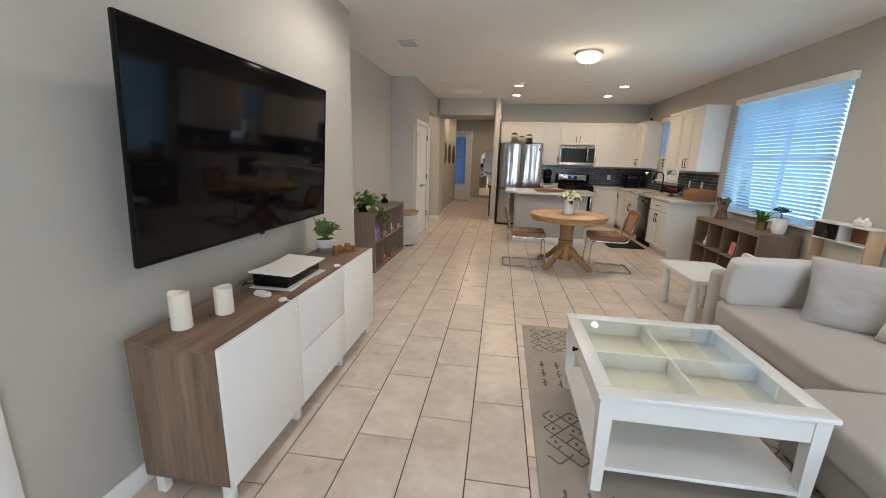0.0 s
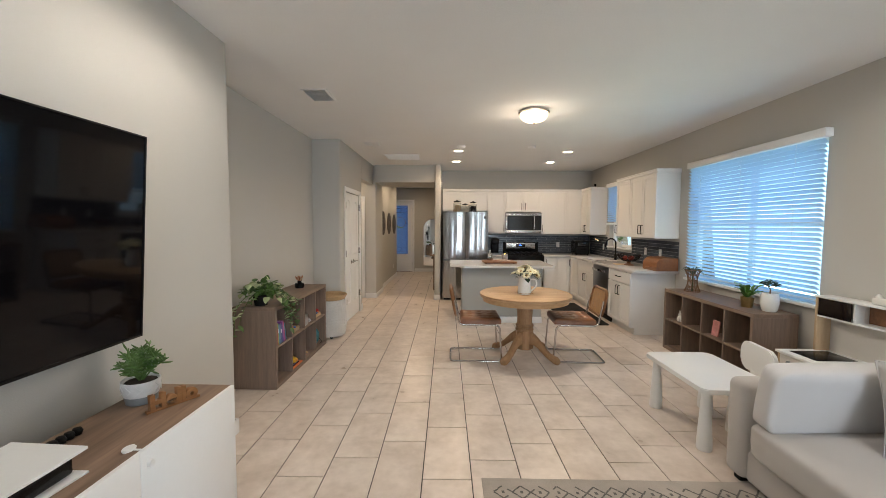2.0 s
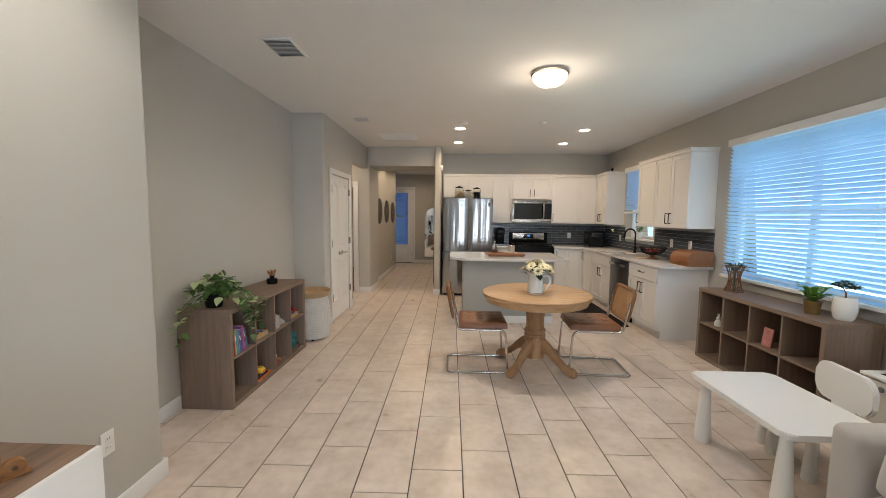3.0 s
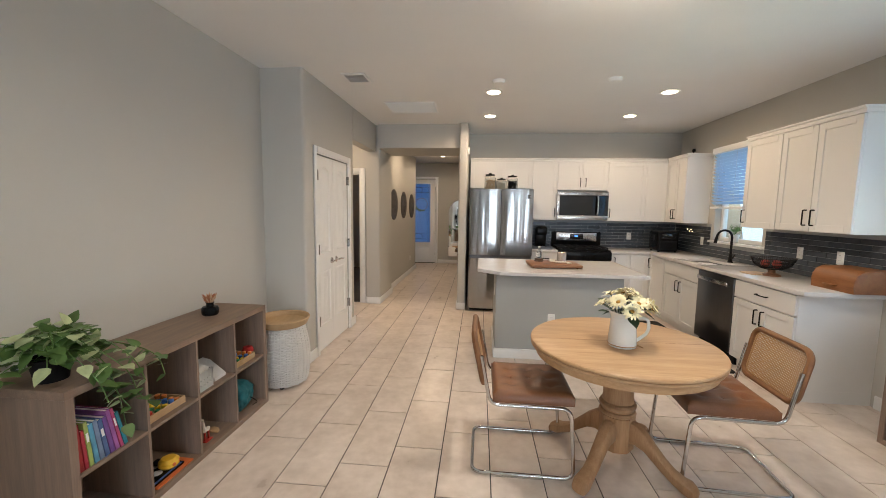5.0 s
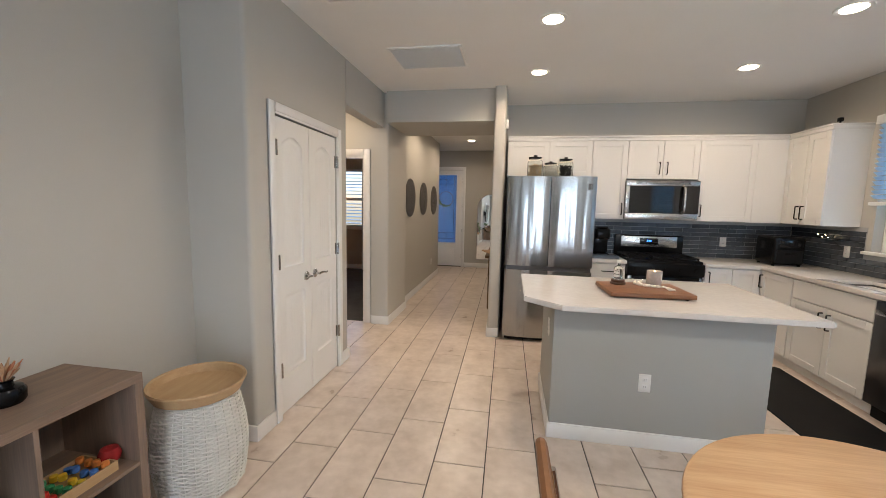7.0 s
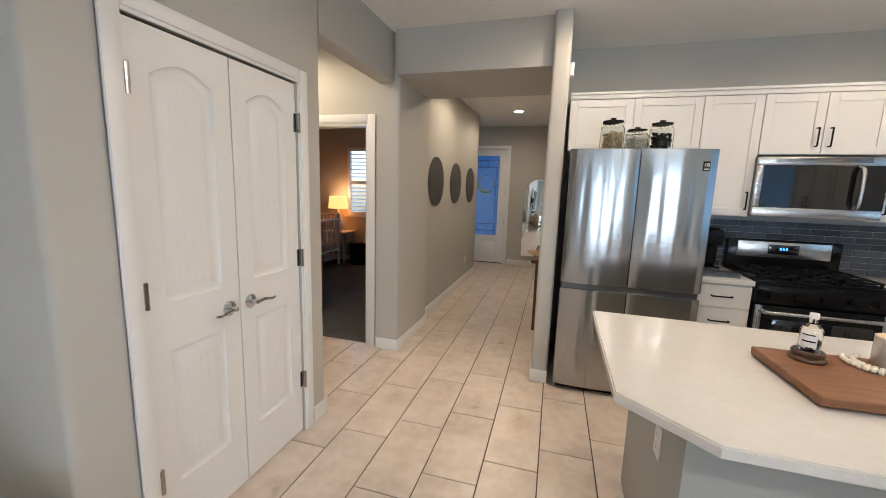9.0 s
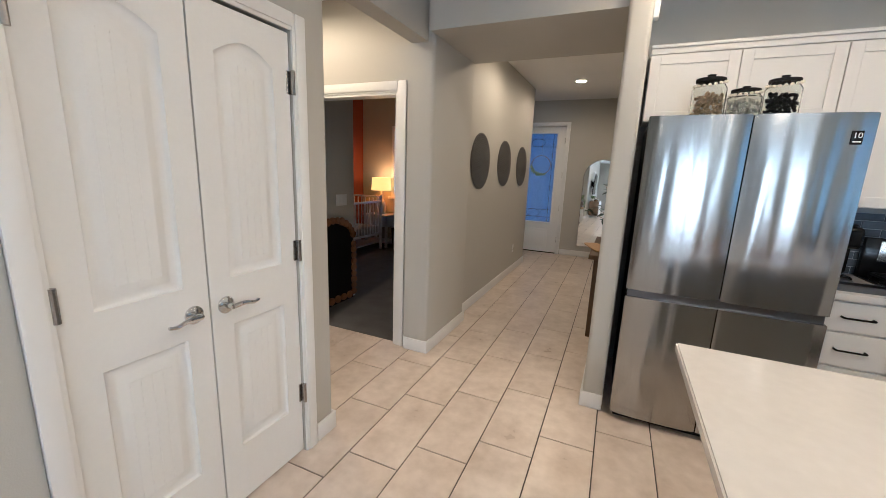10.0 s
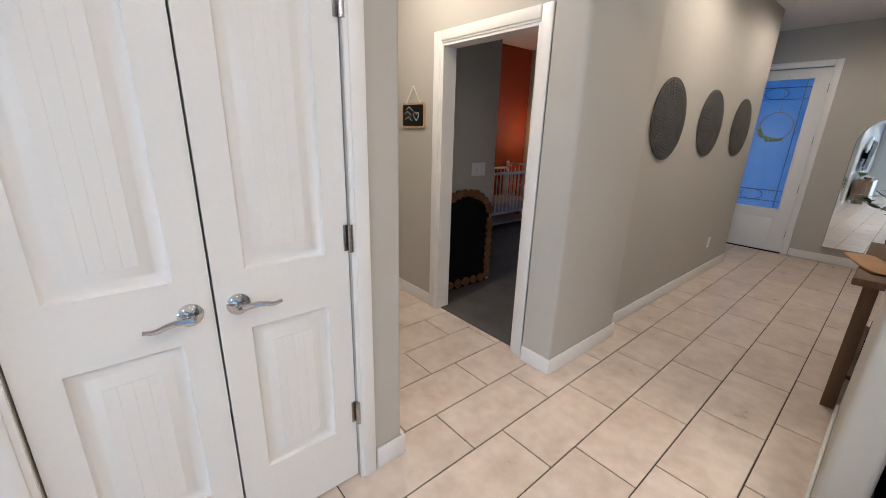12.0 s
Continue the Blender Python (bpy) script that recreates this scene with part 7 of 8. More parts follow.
for i in range(64):
    a = 2 * math.pi * i / 64
    s.tube([(r * math.cos(a), r * math.sin(a), z) for r, z in ((0.04, 0.062), (0.09, 0.072), (0.14, 0.105), (0.172, 0.17))], 0.0024, 5)
for r, z in ((0.04, 0.062), (0.065, 0.067), (0.09, 0.072), (0.115, 0.089), (0.14, 0.105), (0.157, 0.138), (0.172, 0.17)):
    s.tube([(r * math.cos(2 * math.pi * i / 36), r * math.sin(2 * math.pi * i / 36), z) for i in range(36)], 0.0035, 6, closed=True)
s.part("wire_basket", M_BLACK_MATT, fb)
Shape().lathe([(0.0, 0.0), (0.075, 0.0), (0.07, 0.014), (0.03, 0.03), (0.025, 0.06), (0.045, 0.066), (0.0, 0.068)], 26).part("foot", M_BOARD, fb)
M_APPLE = material("red apple skin", (0.30, 0.045, 0.03), 0.3, vary=0.35, fine=30, coarse=8, bump=0.0)
for i, (x, y, z) in enumerate(((0.04, 0.0, 0.115), (-0.045, 0.03, 0.115), (0.0, -0.055, 0.115))):
    Shape().lathe([(0.0, -0.032), (0.02, -0.036), (0.036, -0.015), (0.038, 0.008), (0.026, 0.032), (0.008, 0.034), (0.0, 0.028)], 18).thing("apple", M_APPLE, "red apple in the wire bowl", "fruit", "apples in the bowl", at=pose(4.40 + x, 8.95 + y, ct1 + z))
Shape().prism(rounded_rect(-0.10, -0.10, 0.10, 0.10, 0.03), 0, 0.008, 0.002).thing("trivet", M_PALEWOOD, "thin pale wooden board under the bowl", "board", at=pose(4.33, 9.06, ct1))
bb = base("bread_box", (4.53, 8.30, ct1), "golden wooden roll-top bread box", "bread box")
M_BREAD = material("honey bamboo", (0.30, 0.125, 0.042), 0.4, fine=30, coarse=5, bump=0.04, stretch=(6, 0.5, 6), dark=(0.20, 0.075, 0.024))
prof = [(0.15, 0.0), (0.15, 0.175), (-0.04, 0.175)] + [(-0.04 + 0.10 * math.cos(radians(a)), 0.075 + 0.10 * math.sin(radians(a))) for a in range(100, 181, 10)] + [(-0.14, 0.0)]
s = Shape().prism(prof, -0.19, 0.19, 0.004, turn=pose(0, 0, 0, 90, 0, 0))
s.part("body", M_BREAD, bb)
Shape().tube(fillet([(-0.141, -0.05, 0.045), (-0.165, -0.05, 0.045), (-0.165, 0.05, 0.045), (-0.141, 0.05, 0.045)], 0.01), 0.006, 8).part("handle", M_BREAD, bb)
wp = base("potted_herb", (RW + 0.045, 10.16, W2[2] - 0.001), "small green plant in a white pot on the sill", "plant")
Shape().lathe([(0.0, 0.0), (0.045, 0.0), (0.058, 0.10), (0.054, 0.10), (0.05, 0.09), (0.0, 0.09)], 26).part("pot", M_CERAMIC, wp)
g = sprig_plant(wp, 9, random.Random(8), 0.07, 0.11, 0.035, 0.004, 9, M_LEAF)
g.location = (0, 0, 0.09)
Shape().prism(rounded_rect(3.45, 8.75, 4.05, 10.45, 0.03), 0.001, 0.012, 0.004).thing("kitchen_mat", M_BLACK_MATT, "long black cushioned mat before the sink", "mat")
# small devices high up
Shape().box(0.0, -0.03, -0.045, 0.028, 0.03, 0.045, 0.006, 3).thing("motion_sensor", M_WHITE, "white alarm sensor on the stub wall", "sensor", at=pose(1.398, 10.78, 2.36))
sc = base("security_camera", (4.50, 10.74, UZ1 + 0.055), "tiny black camera on top of the cabinet", "camera")
Shape().lathe([(0.0, 0.0), (0.022, 0.0), (0.02, 0.006), (0.007, 0.010), (0.007, 0.03), (0.0, 0.03)], 18).part("stand", M_BLACK, sc)
Shape().box(-0.018, -0.018, 0.028, 0.018, 0.018, 0.066, 0.006, 3).part("body", M_BLACK, sc)

# ---------- hallway ----------
M_DISC = material("hammered pewter", (0.13, 0.12, 0.108), 0.45, 0.55, vary=0.25, fine=60, coarse=10, bump=0.0)


def wall_disc(y, z, r):
    d = base("wall_disc", (-0.035, y, z), "round hammered pewter wall disc", "wall art", "hammered wall discs")
    s = Shape()
    prof = [(r * k / 9, 0.012 + 0.030 * (1 - (k / 9) ** 2)) for k in range(10)] + [(r, 0.004), (r * 0.96, 0.0), (0.0, 0.0)]
    s.lathe(prof, 44, turn=pose(0, 0, 0, 0, 90, 0))
    s.part("dish", M_DISC, d)
    b = Shape()
    k = 0
    for ring in range(1, 14):
        rr = r * 0.96 * ring / 13.5
        n = max(6, int(2 * math.pi * rr / 0.024))
        for i in range(n):
            a = 2 * math.pi * (i + 0.5 * (ring % 2)) / n
            x = 0.012 + 0.030 * (1 - (rr / r) ** 2)
            b.lathe([(0.0112, -0.001), (0.009, 0.005), (0.0, 0.008)], 6, turn=pose(x, rr * math.cos(a), rr * math.sin(a), 0, 90, 0))
    b.part("bosses", M_DISC, d)["kind"] = "stuff"


wall_disc(12.18, 1.575, 0.29)
wall_disc(13.08, 1.575, 0.28)
wall_disc(13.99, 1.56, 0.28)

# front door
M_BLUEGLASS = material("obscure blue-lit glass", (0.62, 0.78, 0.95), 0.22, vary=0.08, fine=25, coarse=6, bump=0.5, transmission=1.0, ior=1.3)
fd = base("door_1", (-0.14, FY + 0.03, 0.008), "white front door with a tall leaded glass panel", "door")
DWW, DH = 0.475, 2.285
s = Shape().box(-DWW, 0, 0, -0.33, 0.045, DH).box(0.33, 0, 0, DWW, 0.045, DH).box(-0.33, 0, 0, 0.33, 0.045, 0.57).box(-0.33, 0, 2.17, 0.33, 0.045, DH)
for a in ((-0.355, 0.545, -0.33, 2.195), (0.33, 0.545, 0.355, 2.195), (-0.33, 0.545, 0.33, 0.57), (-0.33, 2.17, 0.33, 2.195)):
    s.box(a[0], -0.014, a[1], a[2], 0.0, a[3], 0.004)
s.box(-0.30, -0.008, 0.10, 0.30, 0.0, 0.44, 0.006).box(-0.25, -0.012, 0.15, 0.25, -0.007, 0.39, 0.004)
s.part("leaf", M_DOOR, fd)
p = Shape().box(-0.33, 0.016, 0.57, 0.33, 0.022, 2.17).part("glass", M_BLUEGLASS, fd, "obscure leaded glass pane")
p.visible_shadow = False
s = Shape()
for x in (-0.27, 0.27):
    s.box(x - 0.004, 0.011, 0.58, x + 0.004, 0.016, 2.16)
for z in (0.66, 0.80, 1.94, 2.08):
    s.box(-0.33, 0.011, z - 0.004, 0.33, 0.016, z + 0.004)
for z in (0.73, 2.01):
    s.tube([(0.12 * math.cos(2 * math.pi * i / 20), 0.012, z + 0.07 * math.sin(2 * math.pi * i / 20)) for i in range(20)], 0.004, 5, closed=True)
s.part("leading", M_NICKEL, fd)
for z in (0.25, 0.85, 1.45, 2.05):
    Shape().tube([(DWW + 0.004, -0.006, z - 0.05), (DWW + 0.004, -0.006, z + 0.05)], 0.008, 8).part("hinge", M_NICKEL, fd)
Shape().box(-DWW, -0.03, -0.008, DWW, 0.10, 0.004).part("threshold", M_BLACK_MATT, fd)
wr = base("hoop_wreath", (-0.06, FY + 0.02, 1.62), "thin hoop wreath with cream flowers on the door", "wreath")
Shape().tube([(0.17 * math.cos(2 * math.pi * i / 40), 0, 0.17 * math.sin(2 * math.pi * i / 40)) for i in range(40)], 0.006, 6, closed=True).tube([(0, 0, 0.17), (0, 0.002, 0.60)], 0.002, 5).part("hoop", M_CANE, wr)
s = Shape()
rng = random.Random(2)
for i in range(70):
    a = rng.uniform(190, 300)
    o = Vector((0.17 * math.cos(radians(a)), -0.01, 0.17 * math.sin(radians(a))))
    heart_leaf(s.bm, o, Vector((rng.uniform(-1, 1), rng.uniform(-1, 0), rng.uniform(-1, 1))), Vector((0, -1, 0.2)), rng.uniform(0.025, 0.05))
s.part("flowers", M_LEAF_PALE, wr)["kind"] = "stuff"

# arched mirror leaning on the wall
mi = base("arched_mirror", pose(1.03, FY - 0.045, 0.20, -1, 0, 0), "tall arched frameless mirror on the wall", "mirror")
out = [(-0.32, 0.0), (0.32, 0.0)] + arc((0, 1.22), 0.32, 0, 180, 20)
inn = [(-0.312, 0.008), (0.312, 0.008)] + arc((0, 1.22), 0.312, 0, 180, 20)
Shape().prism(out, 0.0, 0.022, 0.003, turn=pose(0, 0.022, 0, 90, 0, 0)).part("backing", M_NICKEL, mi)
Shape().prism(inn, 0.022, 0.026, turn=pose(0, 0.022, 0, 90, 0, 0)).part("mirror_glass", M_MIRROR, mi)

# hall console table
M_RUSTIC = material("rustic brown wood", (0.17, 0.105, 0.058), 0.6, fine=26, coarse=5, bump=0.08, stretch=(6, 6, 0.5), dark=(0.095, 0.055, 0.03))
ht = base("hall_table", (1.20, 11.86, 0), "narrow rustic brown wooden hall table", "table")
Shape().box(-0.045, -0.03, 0.745, 0.34, 1.15, 0.785, 0.005).part("top", M_RUSTIC, ht)
for x in (0.0, 0.27):
    for y in (0.02, 1.05):
        Shape().box(x, y, 0, x + 0.06, y + 0.06, 0.745, 0.004).part("leg", M_RUSTIC, ht)
Shape().box(0.01, 0.08, 0.18, 0.32, 1.05, 0.205, 0.003).box(0.01, 0.08, 0.66, 0.03, 1.05, 0.744).box(0.30, 0.08, 0.66, 0.32, 1.05, 0.744).part("rail", M_RUSTIC, ht)
cl = cushion(None, "table_cloth", M_CANE, 1.20, 12.2, 0.797, 0, 0, 20, 0.14, 0.42, 0.024, 0.8, seed=33)
tagged(cl, "folded tan cloth runner on the hall table", "cloth")
lant = base("table_lantern", (1.36, 12.10, 0.205), "black metal lantern on the hall table shelf", "lantern")
s = Shape().box(-0.08, -0.08, 0, 0.08, 0.08, 0.02).box(-0.08, -0.08, 0.25, 0.08, 0.08, 0.27)
for x in (-0.08, 0.068):
    for y in (-0.08, 0.068):
        s.box(x, y, 0.02, x + 0.012, y + 0.012, 0.25)
s.part("frame", M_BLACK_MATT, lant)
hp = base("tall_houseplant", (1.40, 12.75, 0.785), "dark-leaved branching plant in a white pot", "plant")
Shape().lathe([(0.0, 0.0), (0.06, 0.0), (0.08, 0.14), (0.074, 0.14), (0.07, 0.12), (0.0, 0.12)], 26).part("pot", M_CERAMIC, hp)
s, l = Shape(), Shape()
rng = random.Random(41)
for i in range(9):
    a = rng.uniform(0, 6.28)
    tip = Vector((math.cos(a) * rng.uniform(0.08, 0.28) - 0.12, math.sin(a) * rng.uniform(0.1, 0.3), rng.uniform(0.3, 0.62)))
    s.tube([(0, 0, 0.12), tip * 0.5 + Vector((0, 0, 0.08)), tip], [0.004, 0.003, 0.002], 5)
    for k in range(9):
        o = tip * rng.uniform(0.5, 1.0) + Vector((0, 0, 0.04))
        heart_leaf(l.bm, o, Vector((rng.uniform(-1, 1), rng.uniform(-1, 1), rng.uniform(-0.4, 0.5))), Vector((0, 0, 1)), rng.uniform(0.06, 0.09))
s.part("stems", M_RATTAN, hp)
l.part("leaves", M_LEAF_DARK, hp)["kind"] = "stuff"

# ---------- bedroom seen through the doorway ----------
cs = base("chalk_sign", (-1.44, 10.888, 1.56), "small hanging chalkboard sign with a white heart drawing", "sign")
Shape().prism(rounded_rect(-0.15, -0.095, 0.15, 0.095, 0.02), 0.0, 0.014, 0.003, turn=pose(0, 0, 0, 90, 0, 0)).part("frame", M_PALEWOOD, cs)
Shape().prism(rounded_rect(-0.135, -0.08, 0.135, 0.08, 0.012), 0.0142, 0.016, turn=pose(0, 0, 0, 90, 0, 0)).part("board", M_BLACK_MATT, cs)
s = Shape()
hp2 = [(0.05 + 0.0022 * 16 * math.sin(t) ** 3, -0.018, -0.005 + 0.0022 * (13 * math.cos(t) - 5 * math.cos(2 * t) - 2 * math.cos(3 * t) - math.cos(4 * t))) for t in [2 * math.pi * i / 24 for i in range(24)]]
s.tube(hp2, 0.0022, 5, closed=True)
for z, x0, x1 in ((0.045, -0.09, 0.0), (0.01, -0.11, -0.02), (-0.03, -0.10, -0.01)):
    s.tube([(x0, -0.018, z), ((x0 + x1) / 2, -0.018, z + 0.02), (x1, -0.018, z - 0.01)], 0.0022, 5)
s.part("chalk_marks", M_WHITE, cs)
s = Shape()
for sx in (-1, 1):
    for i in range(8):
        s.lathe([(0.0, -0.008), (0.008, 0.0), (0.0, 0.008)], 8, at=(sx * 0.09 * (1 - i / 7.5), -0.012, 0.095 + 0.125 * i / 7.5))
s.part("bead_loop", M_WAX, cs)
sw = base("light_switch", (-1.344, 11.545, 1.12), "white triple light switch plate", "switch")
Shape().box(0.0, -0.085, -0.06, 0.006, 0.085, 0.06, 0.003).part("plate", M_WHITE, sw)
for y in (-0.046, 0.0, 0.046):
    Shape().box(0.005, y - 0.016, -0.033, 0.009, y + 0.016, 0.033, 0.002).part("rocker", M_WHITE_PAINT, sw)
bd = base("fireplace_board", (-1.328, 11.36, 0.0), "black arched board edged with wooden log slices", "board")
outl = [(0.33, 0.0), (0.33, 0.62)] + [(0.33 * math.cos(radians(a)), 0.62 + 0.24 * math.sin(radians(a))) for a in range(10, 171, 10)] + [(-0.33, 0.62), (-0.33, 0.0)]
Shape().prism(outl, 0.0, 0.02, turn=pose(0, 0, 0.06, 90, 0, 90)).box(0.0, -0.33, 0.0, 0.02, 0.33, 0.06).part("panel", M_BLACK_MATT, bd)
rng = random.Random(7)
edge = [(0.33, z) for z in (0.08, 0.15, 0.22, 0.29, 0.36, 0.43, 0.50, 0.57, 0.63)] + [(0.33 * math.cos(radians(a)), 0.68 + 0.24 * math.sin(radians(a))) for a in range(14, 170, 13)] + [(-0.33, z) for z in (0.6, 0.5, 0.4, 0.3, 0.2, 0.1)] + [(x, 0.06) for x in (-0.25, -0.15, -0.05, 0.05, 0.15, 0.25)]
for y, z in edge:
    r = rng.uniform(0.034, 0.046)
    Shape().lathe([(r, 0.0), (r, 0.02), (r * 0.86, 0.026), (0.0, 0.026)], 12, turn=pose(0.02, y, z, 0, 90, 0)).part("log_slice", M_CANE_FRAME, bd)

cb = base("baby_crib", (-3.22, 12.75, 0), "white spindle crib against the accent wall", "crib")
CLN, CWD = 1.38, 0.66
for x in (0, CWD):
    for y in (0, CLN):
        Shape().lathe([(0.0, 0.0), (0.022, 0.0), (0.026, 0.1), (0.026, 0.94), (0.03, 0.97), (0.0, 1.0)], 12, at=(x, y, 0)).part("post", M_WHITE_PAINT, cb)
s = Shape()
for x in (0, CWD):
    for z in (0.28, 0.86):
        s.box(x - 0.015, 0.0, z, x + 0.015, CLN, z + 0.035, 0.004)
for y in (0, CLN):
    s.box(0.0, y - 0.015, 0.28, CWD, y + 0.015, 0.315, 0.004).tube([(0.0, y, 0.86), (0.08, y, 0.95), (CWD - 0.08, y, 0.95), (CWD, y, 0.86)], 0.017, 8)
s.part("rail", M_WHITE_PAINT, cb)
s = Shape()
for i in range(1, 17):
    y = CLN * i / 17
    for x in (0, CWD):
        s.tube([(x, y, 0.31), (x, y, 0.87)], 0.009, 6)
for i in range(1, 8):
    x = CWD * i / 8
    for y in (0, CLN):
        s.tube([(x, y, 0.31), (x, y, 0.93)], 0.009, 6)
s.part("spindles", M_WHITE_PAINT, cb)["kind"] = "stuff"
Shape().box(0.03, 0.03, 0.30, CWD - 0.03, CLN - 0.03, 0.44, 0.03, 4).part("mattress", M_PILLOW_DARK, cb)
Shape().box(0.02, 0.02, 0.12, CWD - 0.02, CLN - 0.02, 0.14).part("drawer_base", M_WHITE_PAINT, cb)
ns = base("nightstand", (-2.98, 14.18, 0), "white bedside table with an open shelf", "nightstand")
Shape().box(0, 0, 0.59, 0.52, 0.40, 0.617, 0.004).box(0.02, 0.02, 0.40, 0.50, 0.38, 0.59).box(0.02, 0.02, 0.10, 0.50, 0.38, 0.12).part("body", M_WHITE_PAINT, ns)
for x in (0.02, 0.46):
    for y in (0.02, 0.34):
        Shape().box(x, y, 0, x + 0.04, y + 0.04, 0.59).part("leg", M_WHITE_PAINT, ns)
tl = base("table_lamp", (-2.70, 14.36, 0.617), "lit white table lamp with a yellow glowing shade", "lamp")
Shape().lathe([(0.0, 0.0), (0.07, 0.0), (0.10, 0.08), (0.095, 0.16), (0.05, 0.26), (0.02, 0.30), (0.015, 0.44), (0.0, 0.44)], 26).part("base", M_CERAMIC, tl)
M_SHADE = material("glowing linen shade", (1.0, 0.58, 0.16), 0.9, vary=0.05, bump=0.1, emit=1.1)
Shape().lathe([(0.185, 0.44), (0.165, 0.67), (0.163, 0.67), (0.183, 0.44)], 34).part("shade", M_SHADE, tl, "glowing yellow linen shade")
bl = bpy.data.lights.new("bedside_lamp", "POINT")
bl.energy, bl.color, bl.shadow_soft_size = 3.6, (1.0, 0.58, 0.25), 0.06
new("bedside_lamp", bl).location = (-2.70, 14.36, 1.33)
fm = base("floor_bin", (-2.25, 14.35, 0), "dark woven storage bin by the wall", "bin")
Shape().lathe([(0.0, 0.0), (0.16, 0.0), (0.19, 0.38), (0.18, 0.38), (0.15, 0.03), (0.0, 0.03)], 26).part("body", M_BLACK_MATT, fm)
bw = base("window_4", (-2.085, 14.62, 0.93), "bedroom window with white plantation shutters", "window")
bw["kind"] = "structure"
s = Shape().box(-0.535, -0.04, 0, -0.475, 0.02, 1.29).box(0.475, -0.04, 0, 0.535, 0.02, 1.29).box(-0.475, -0.04, 0, 0.475, 0.02, 0.06).box(-0.475, -0.04, 1.23, 0.475, 0.02, 1.29).box(-0.475, -0.035, 0.60, 0.475, 0.015, 0.66).box(-0.60, -0.06, -0.04, 0.60, 0.0, -0.001)
s.part("frame", M_TRIM, bw)
lv = Shape().box(-0.473, -0.034, -0.004, 0.473, 0.034, 0.004, 0.003, 1).mesh("louvre", M_TRIM)
for i in range(16):
    z = 0.10 + i * 0.071
    if 0.58 < z < 0.68:
        continue
    o = new("louvre", lv)
    o.parent = bw
    o.matrix_local = pose(0, -0.01, z, 14, 0, 0)


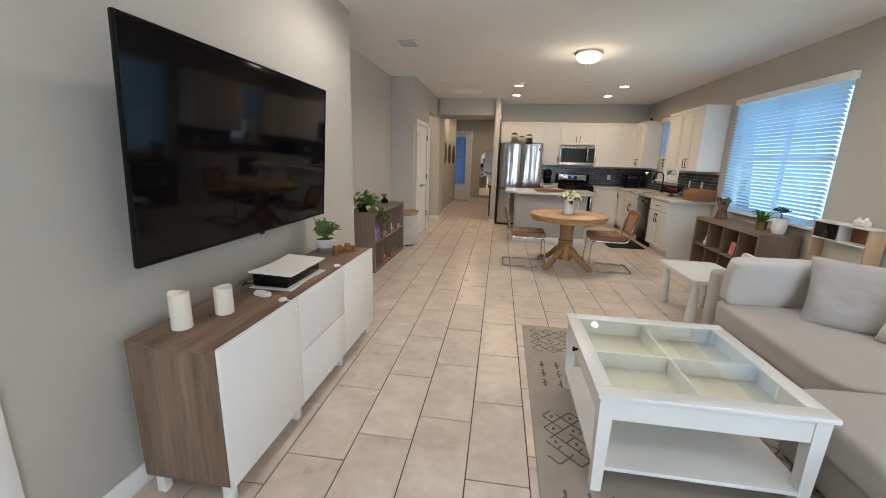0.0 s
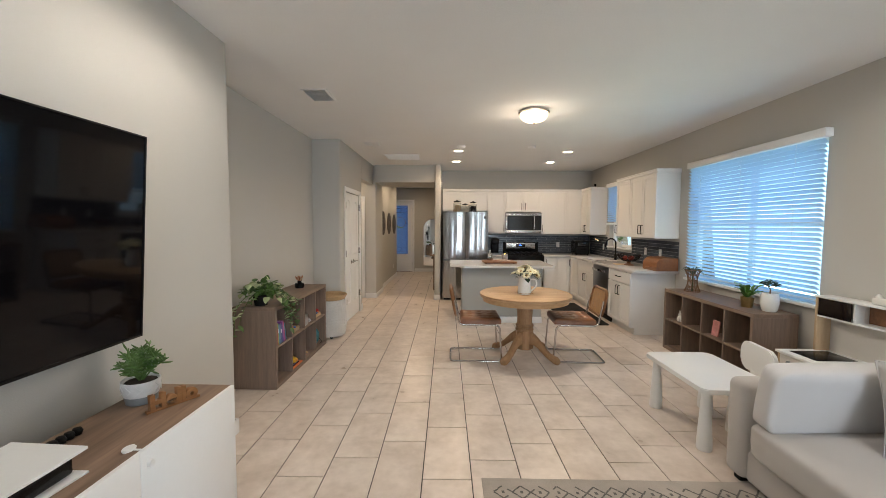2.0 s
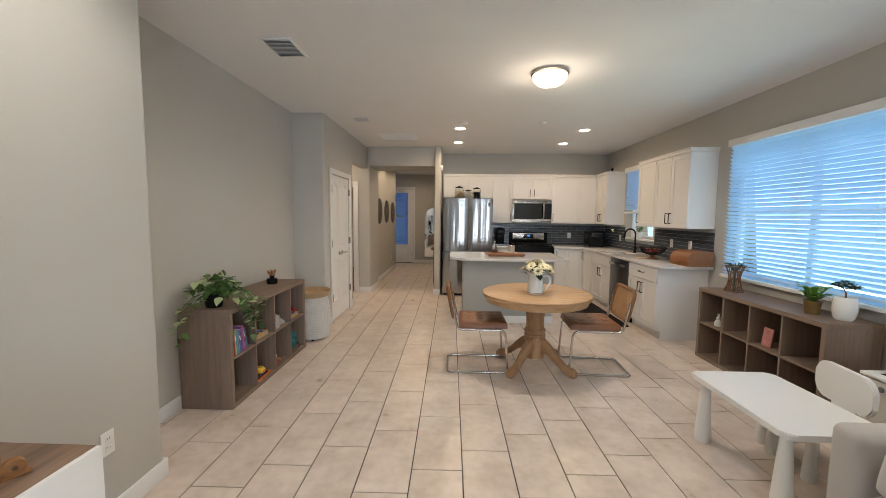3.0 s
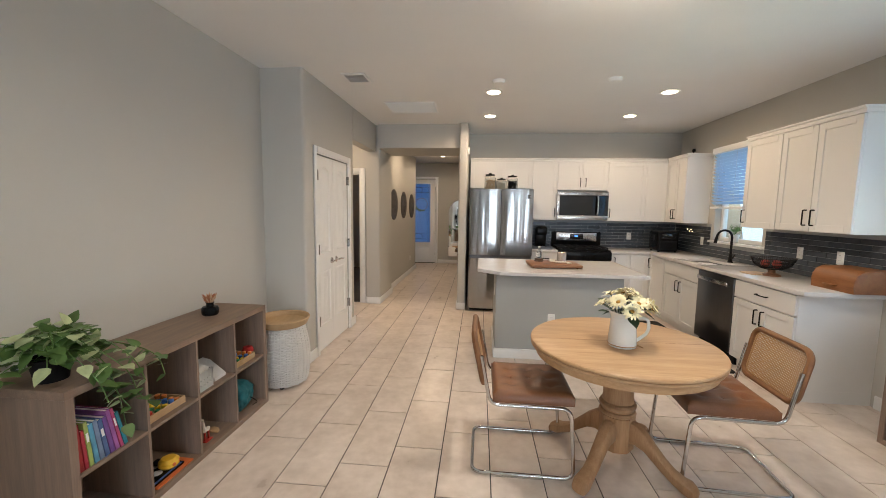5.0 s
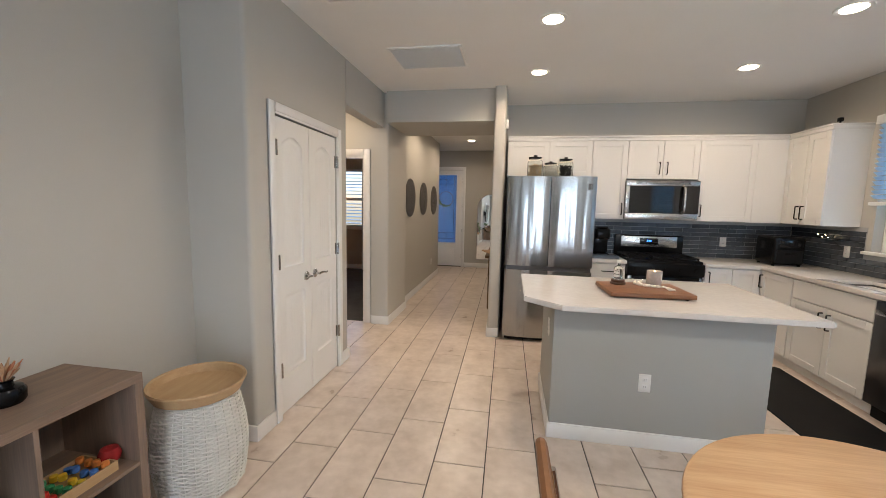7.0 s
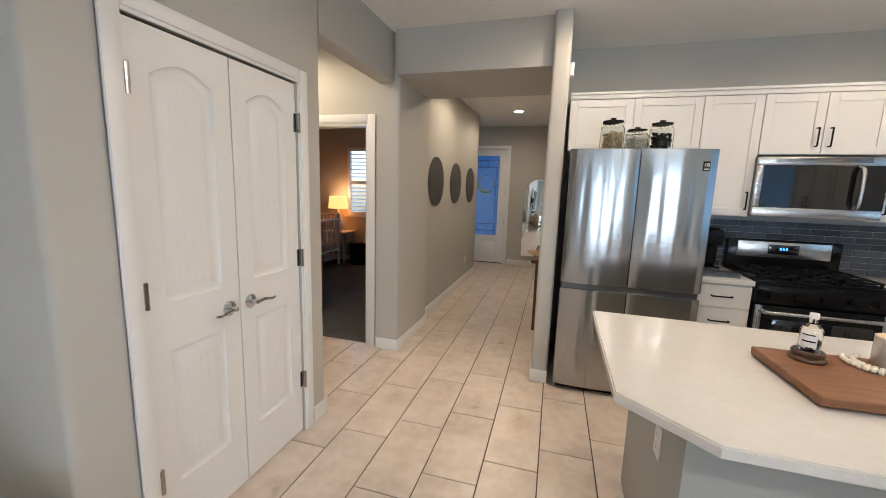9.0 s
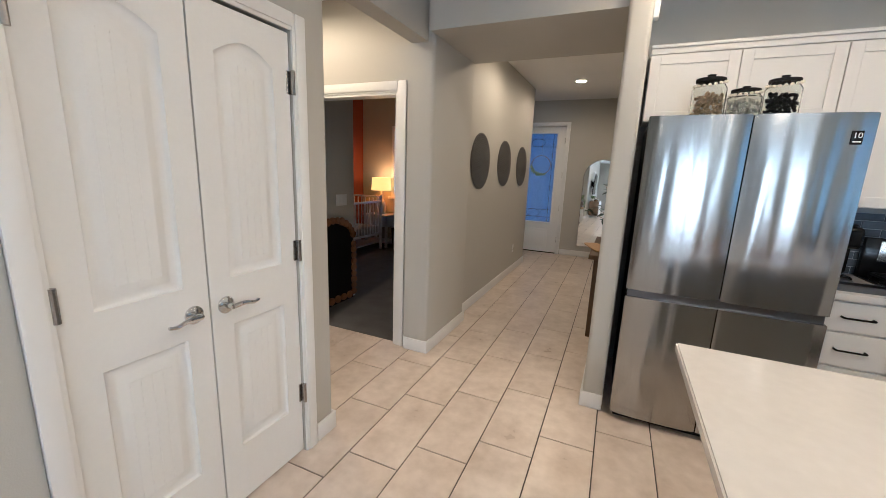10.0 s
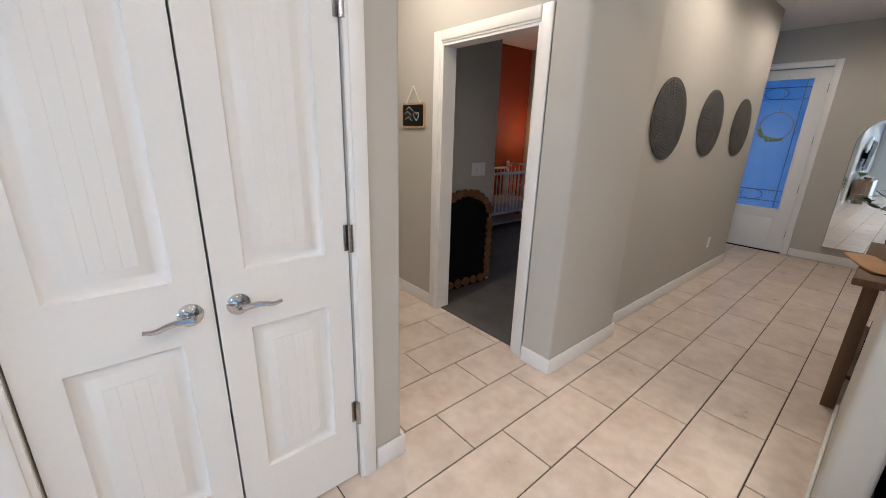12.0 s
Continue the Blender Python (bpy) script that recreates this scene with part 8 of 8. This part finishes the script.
# ---------- glazed wall tiles behind the counters ----------
def backsplash():
    tw, th, g = 0.198, 0.0498, 0.0042
    z0, z1 = ct1 + 0.001, UZ0 - 0.001
    runs = (("wall_kitchen", "y", 11.5465, 2.36, 4.705), ("wall_windows", "x", RW - 0.0035, 8.17, 11.545))
    me_full = Shape().box(-tw / 2 + g / 2, -0.006, -th / 2 + g / 2, tw / 2 - g / 2, 0.0, th / 2 - g / 2, 0.0015, 1).mesh("wall_tile", M_SPLASH)
    me_half = Shape().box(-tw / 4 + g / 2, -0.006, -th / 2 + g / 2, tw / 4 - g / 2, 0.0, th / 2 - g / 2, 0.0015, 1).mesh("wall_tile_half", M_SPLASH)
    for wall, axis, at, a0, a1 in runs:
        parent = bpy.data.objects[wall]
        s = Shape()
        if axis == "y":
            s.box(a0, at, z0, a1, at + 0.003, z1)
        else:
            s.box(at, a0, z0, at + 0.003, 9.545, z1).box(at, 9.545, z0, at + 0.003, 10.575, W2[2] - 0.032).box(at, 10.575, z0, at + 0.003, a1, z1)
        s.part("tile_bed", M_SPLASH_GROUT, parent)
        rows = int((z1 - z0) / th)
        rest = Shape()
        count = 0
        for r in range(rows):
            z = z0 + (r + 0.5) * th
            n = int((a1 - a0) / tw) + 2
            for k in range(n):
                c0 = a0 + k * tw - (tw / 2 if r % 2 else 0)
                b0, b1 = max(c0, a0), min(c0 + tw, a1)
                if b1 - b0 < 0.03:
                    continue
                if axis == "x" and b1 > 9.54 and b0 < 10.58 and z + th / 2 > W2[2] - 0.03:
                    if b0 < 9.54 - 0.02:
                        b1 = 9.54
                    elif b1 > 10.58 + 0.02:
                        b0 = 10.58
                    else:
                        continue
                c = (b0 + b1) / 2
                m = pose(c, at, z) if axis == "y" else pose(at, c, z, 0, 0, -90)
                near = axis == "x" or c > 2.36
                if abs(b1 - b0 - tw) < 1e-4 and count < 240:
                    o = new("wall_tile", me_full)
                    o.parent = parent
                    o.matrix_world = m
                    count += 1
                else:
                    w = b1 - b0
                    rest.box(-w / 2 + g / 2, -0.006, -th / 2 + g / 2, w / 2 - g / 2, 0.0, th / 2 - g / 2, turn=m)
        rest.part("cut_tiles", M_SPLASH, parent)["kind"] = "stuff"


backsplash()


# ---------- floor tiles ----------
def floor_tiles():
    floor = bpy.data.objects["floor"]
    W, L, gap = 0.2965, 0.601, 0.0065
    lean = 0.0100                        # the tile rows run slightly out of line with the walls
    full = Shape().box(-W / 2 + gap / 2, -L / 2 + gap / 2, -0.012, W / 2 - gap / 2, L / 2 - gap / 2, 0.0, 0.0018, 1).mesh("tile", M_TILE)
    rest = Shape()
    near = []
    turn = math.atan(lean)
    for k in range(-8, 18):
        for n in range(-22, 20):
            yc = 7.27 + 0.199 * k + (n + 0.5) * L
            xc = 0.2 + (k + 0.5) * W - lean * (yc - 10.0)
            if yc < -1.5 or yc > 15.9:
                continue
            if yc > 11.25 and (xc < -0.15 and yc < 14.4):
                continue
            if xc < -0.75 and not (9.4 < yc < 11.2) or (xc < -2.4) or xc > 4.9:
                continue
            if yc > 11.9 and xc > 1.85:
                continue
            m = pose(xc, yc, 0.0, 0, 0, math.degrees(turn))
            if 3.6 < yc < 11.8 and -0.3 < xc < 2.6:
                near.append(m)
            else:
                rest.box(-W / 2 + gap / 2, -L / 2 + gap / 2, -0.012, W / 2 - gap / 2, L / 2 - gap / 2, 0.0, 0, 1, turn=m)
    near.sort(key=lambda m: abs(m.translation.x - 1.2))
    for m in near[300:]:
        rest.box(-W / 2 + gap / 2, -L / 2 + gap / 2, -0.012, W / 2 - gap / 2, L / 2 - gap / 2, 0.0, 0, 1, turn=m)
    for m in near[:300]:
        o = new("tile", full)
        o.parent = floor
        o.matrix_world = m
    r = rest.part("tiles", M_TILE, floor)
    r["kind"] = "stuff"


floor_tiles()
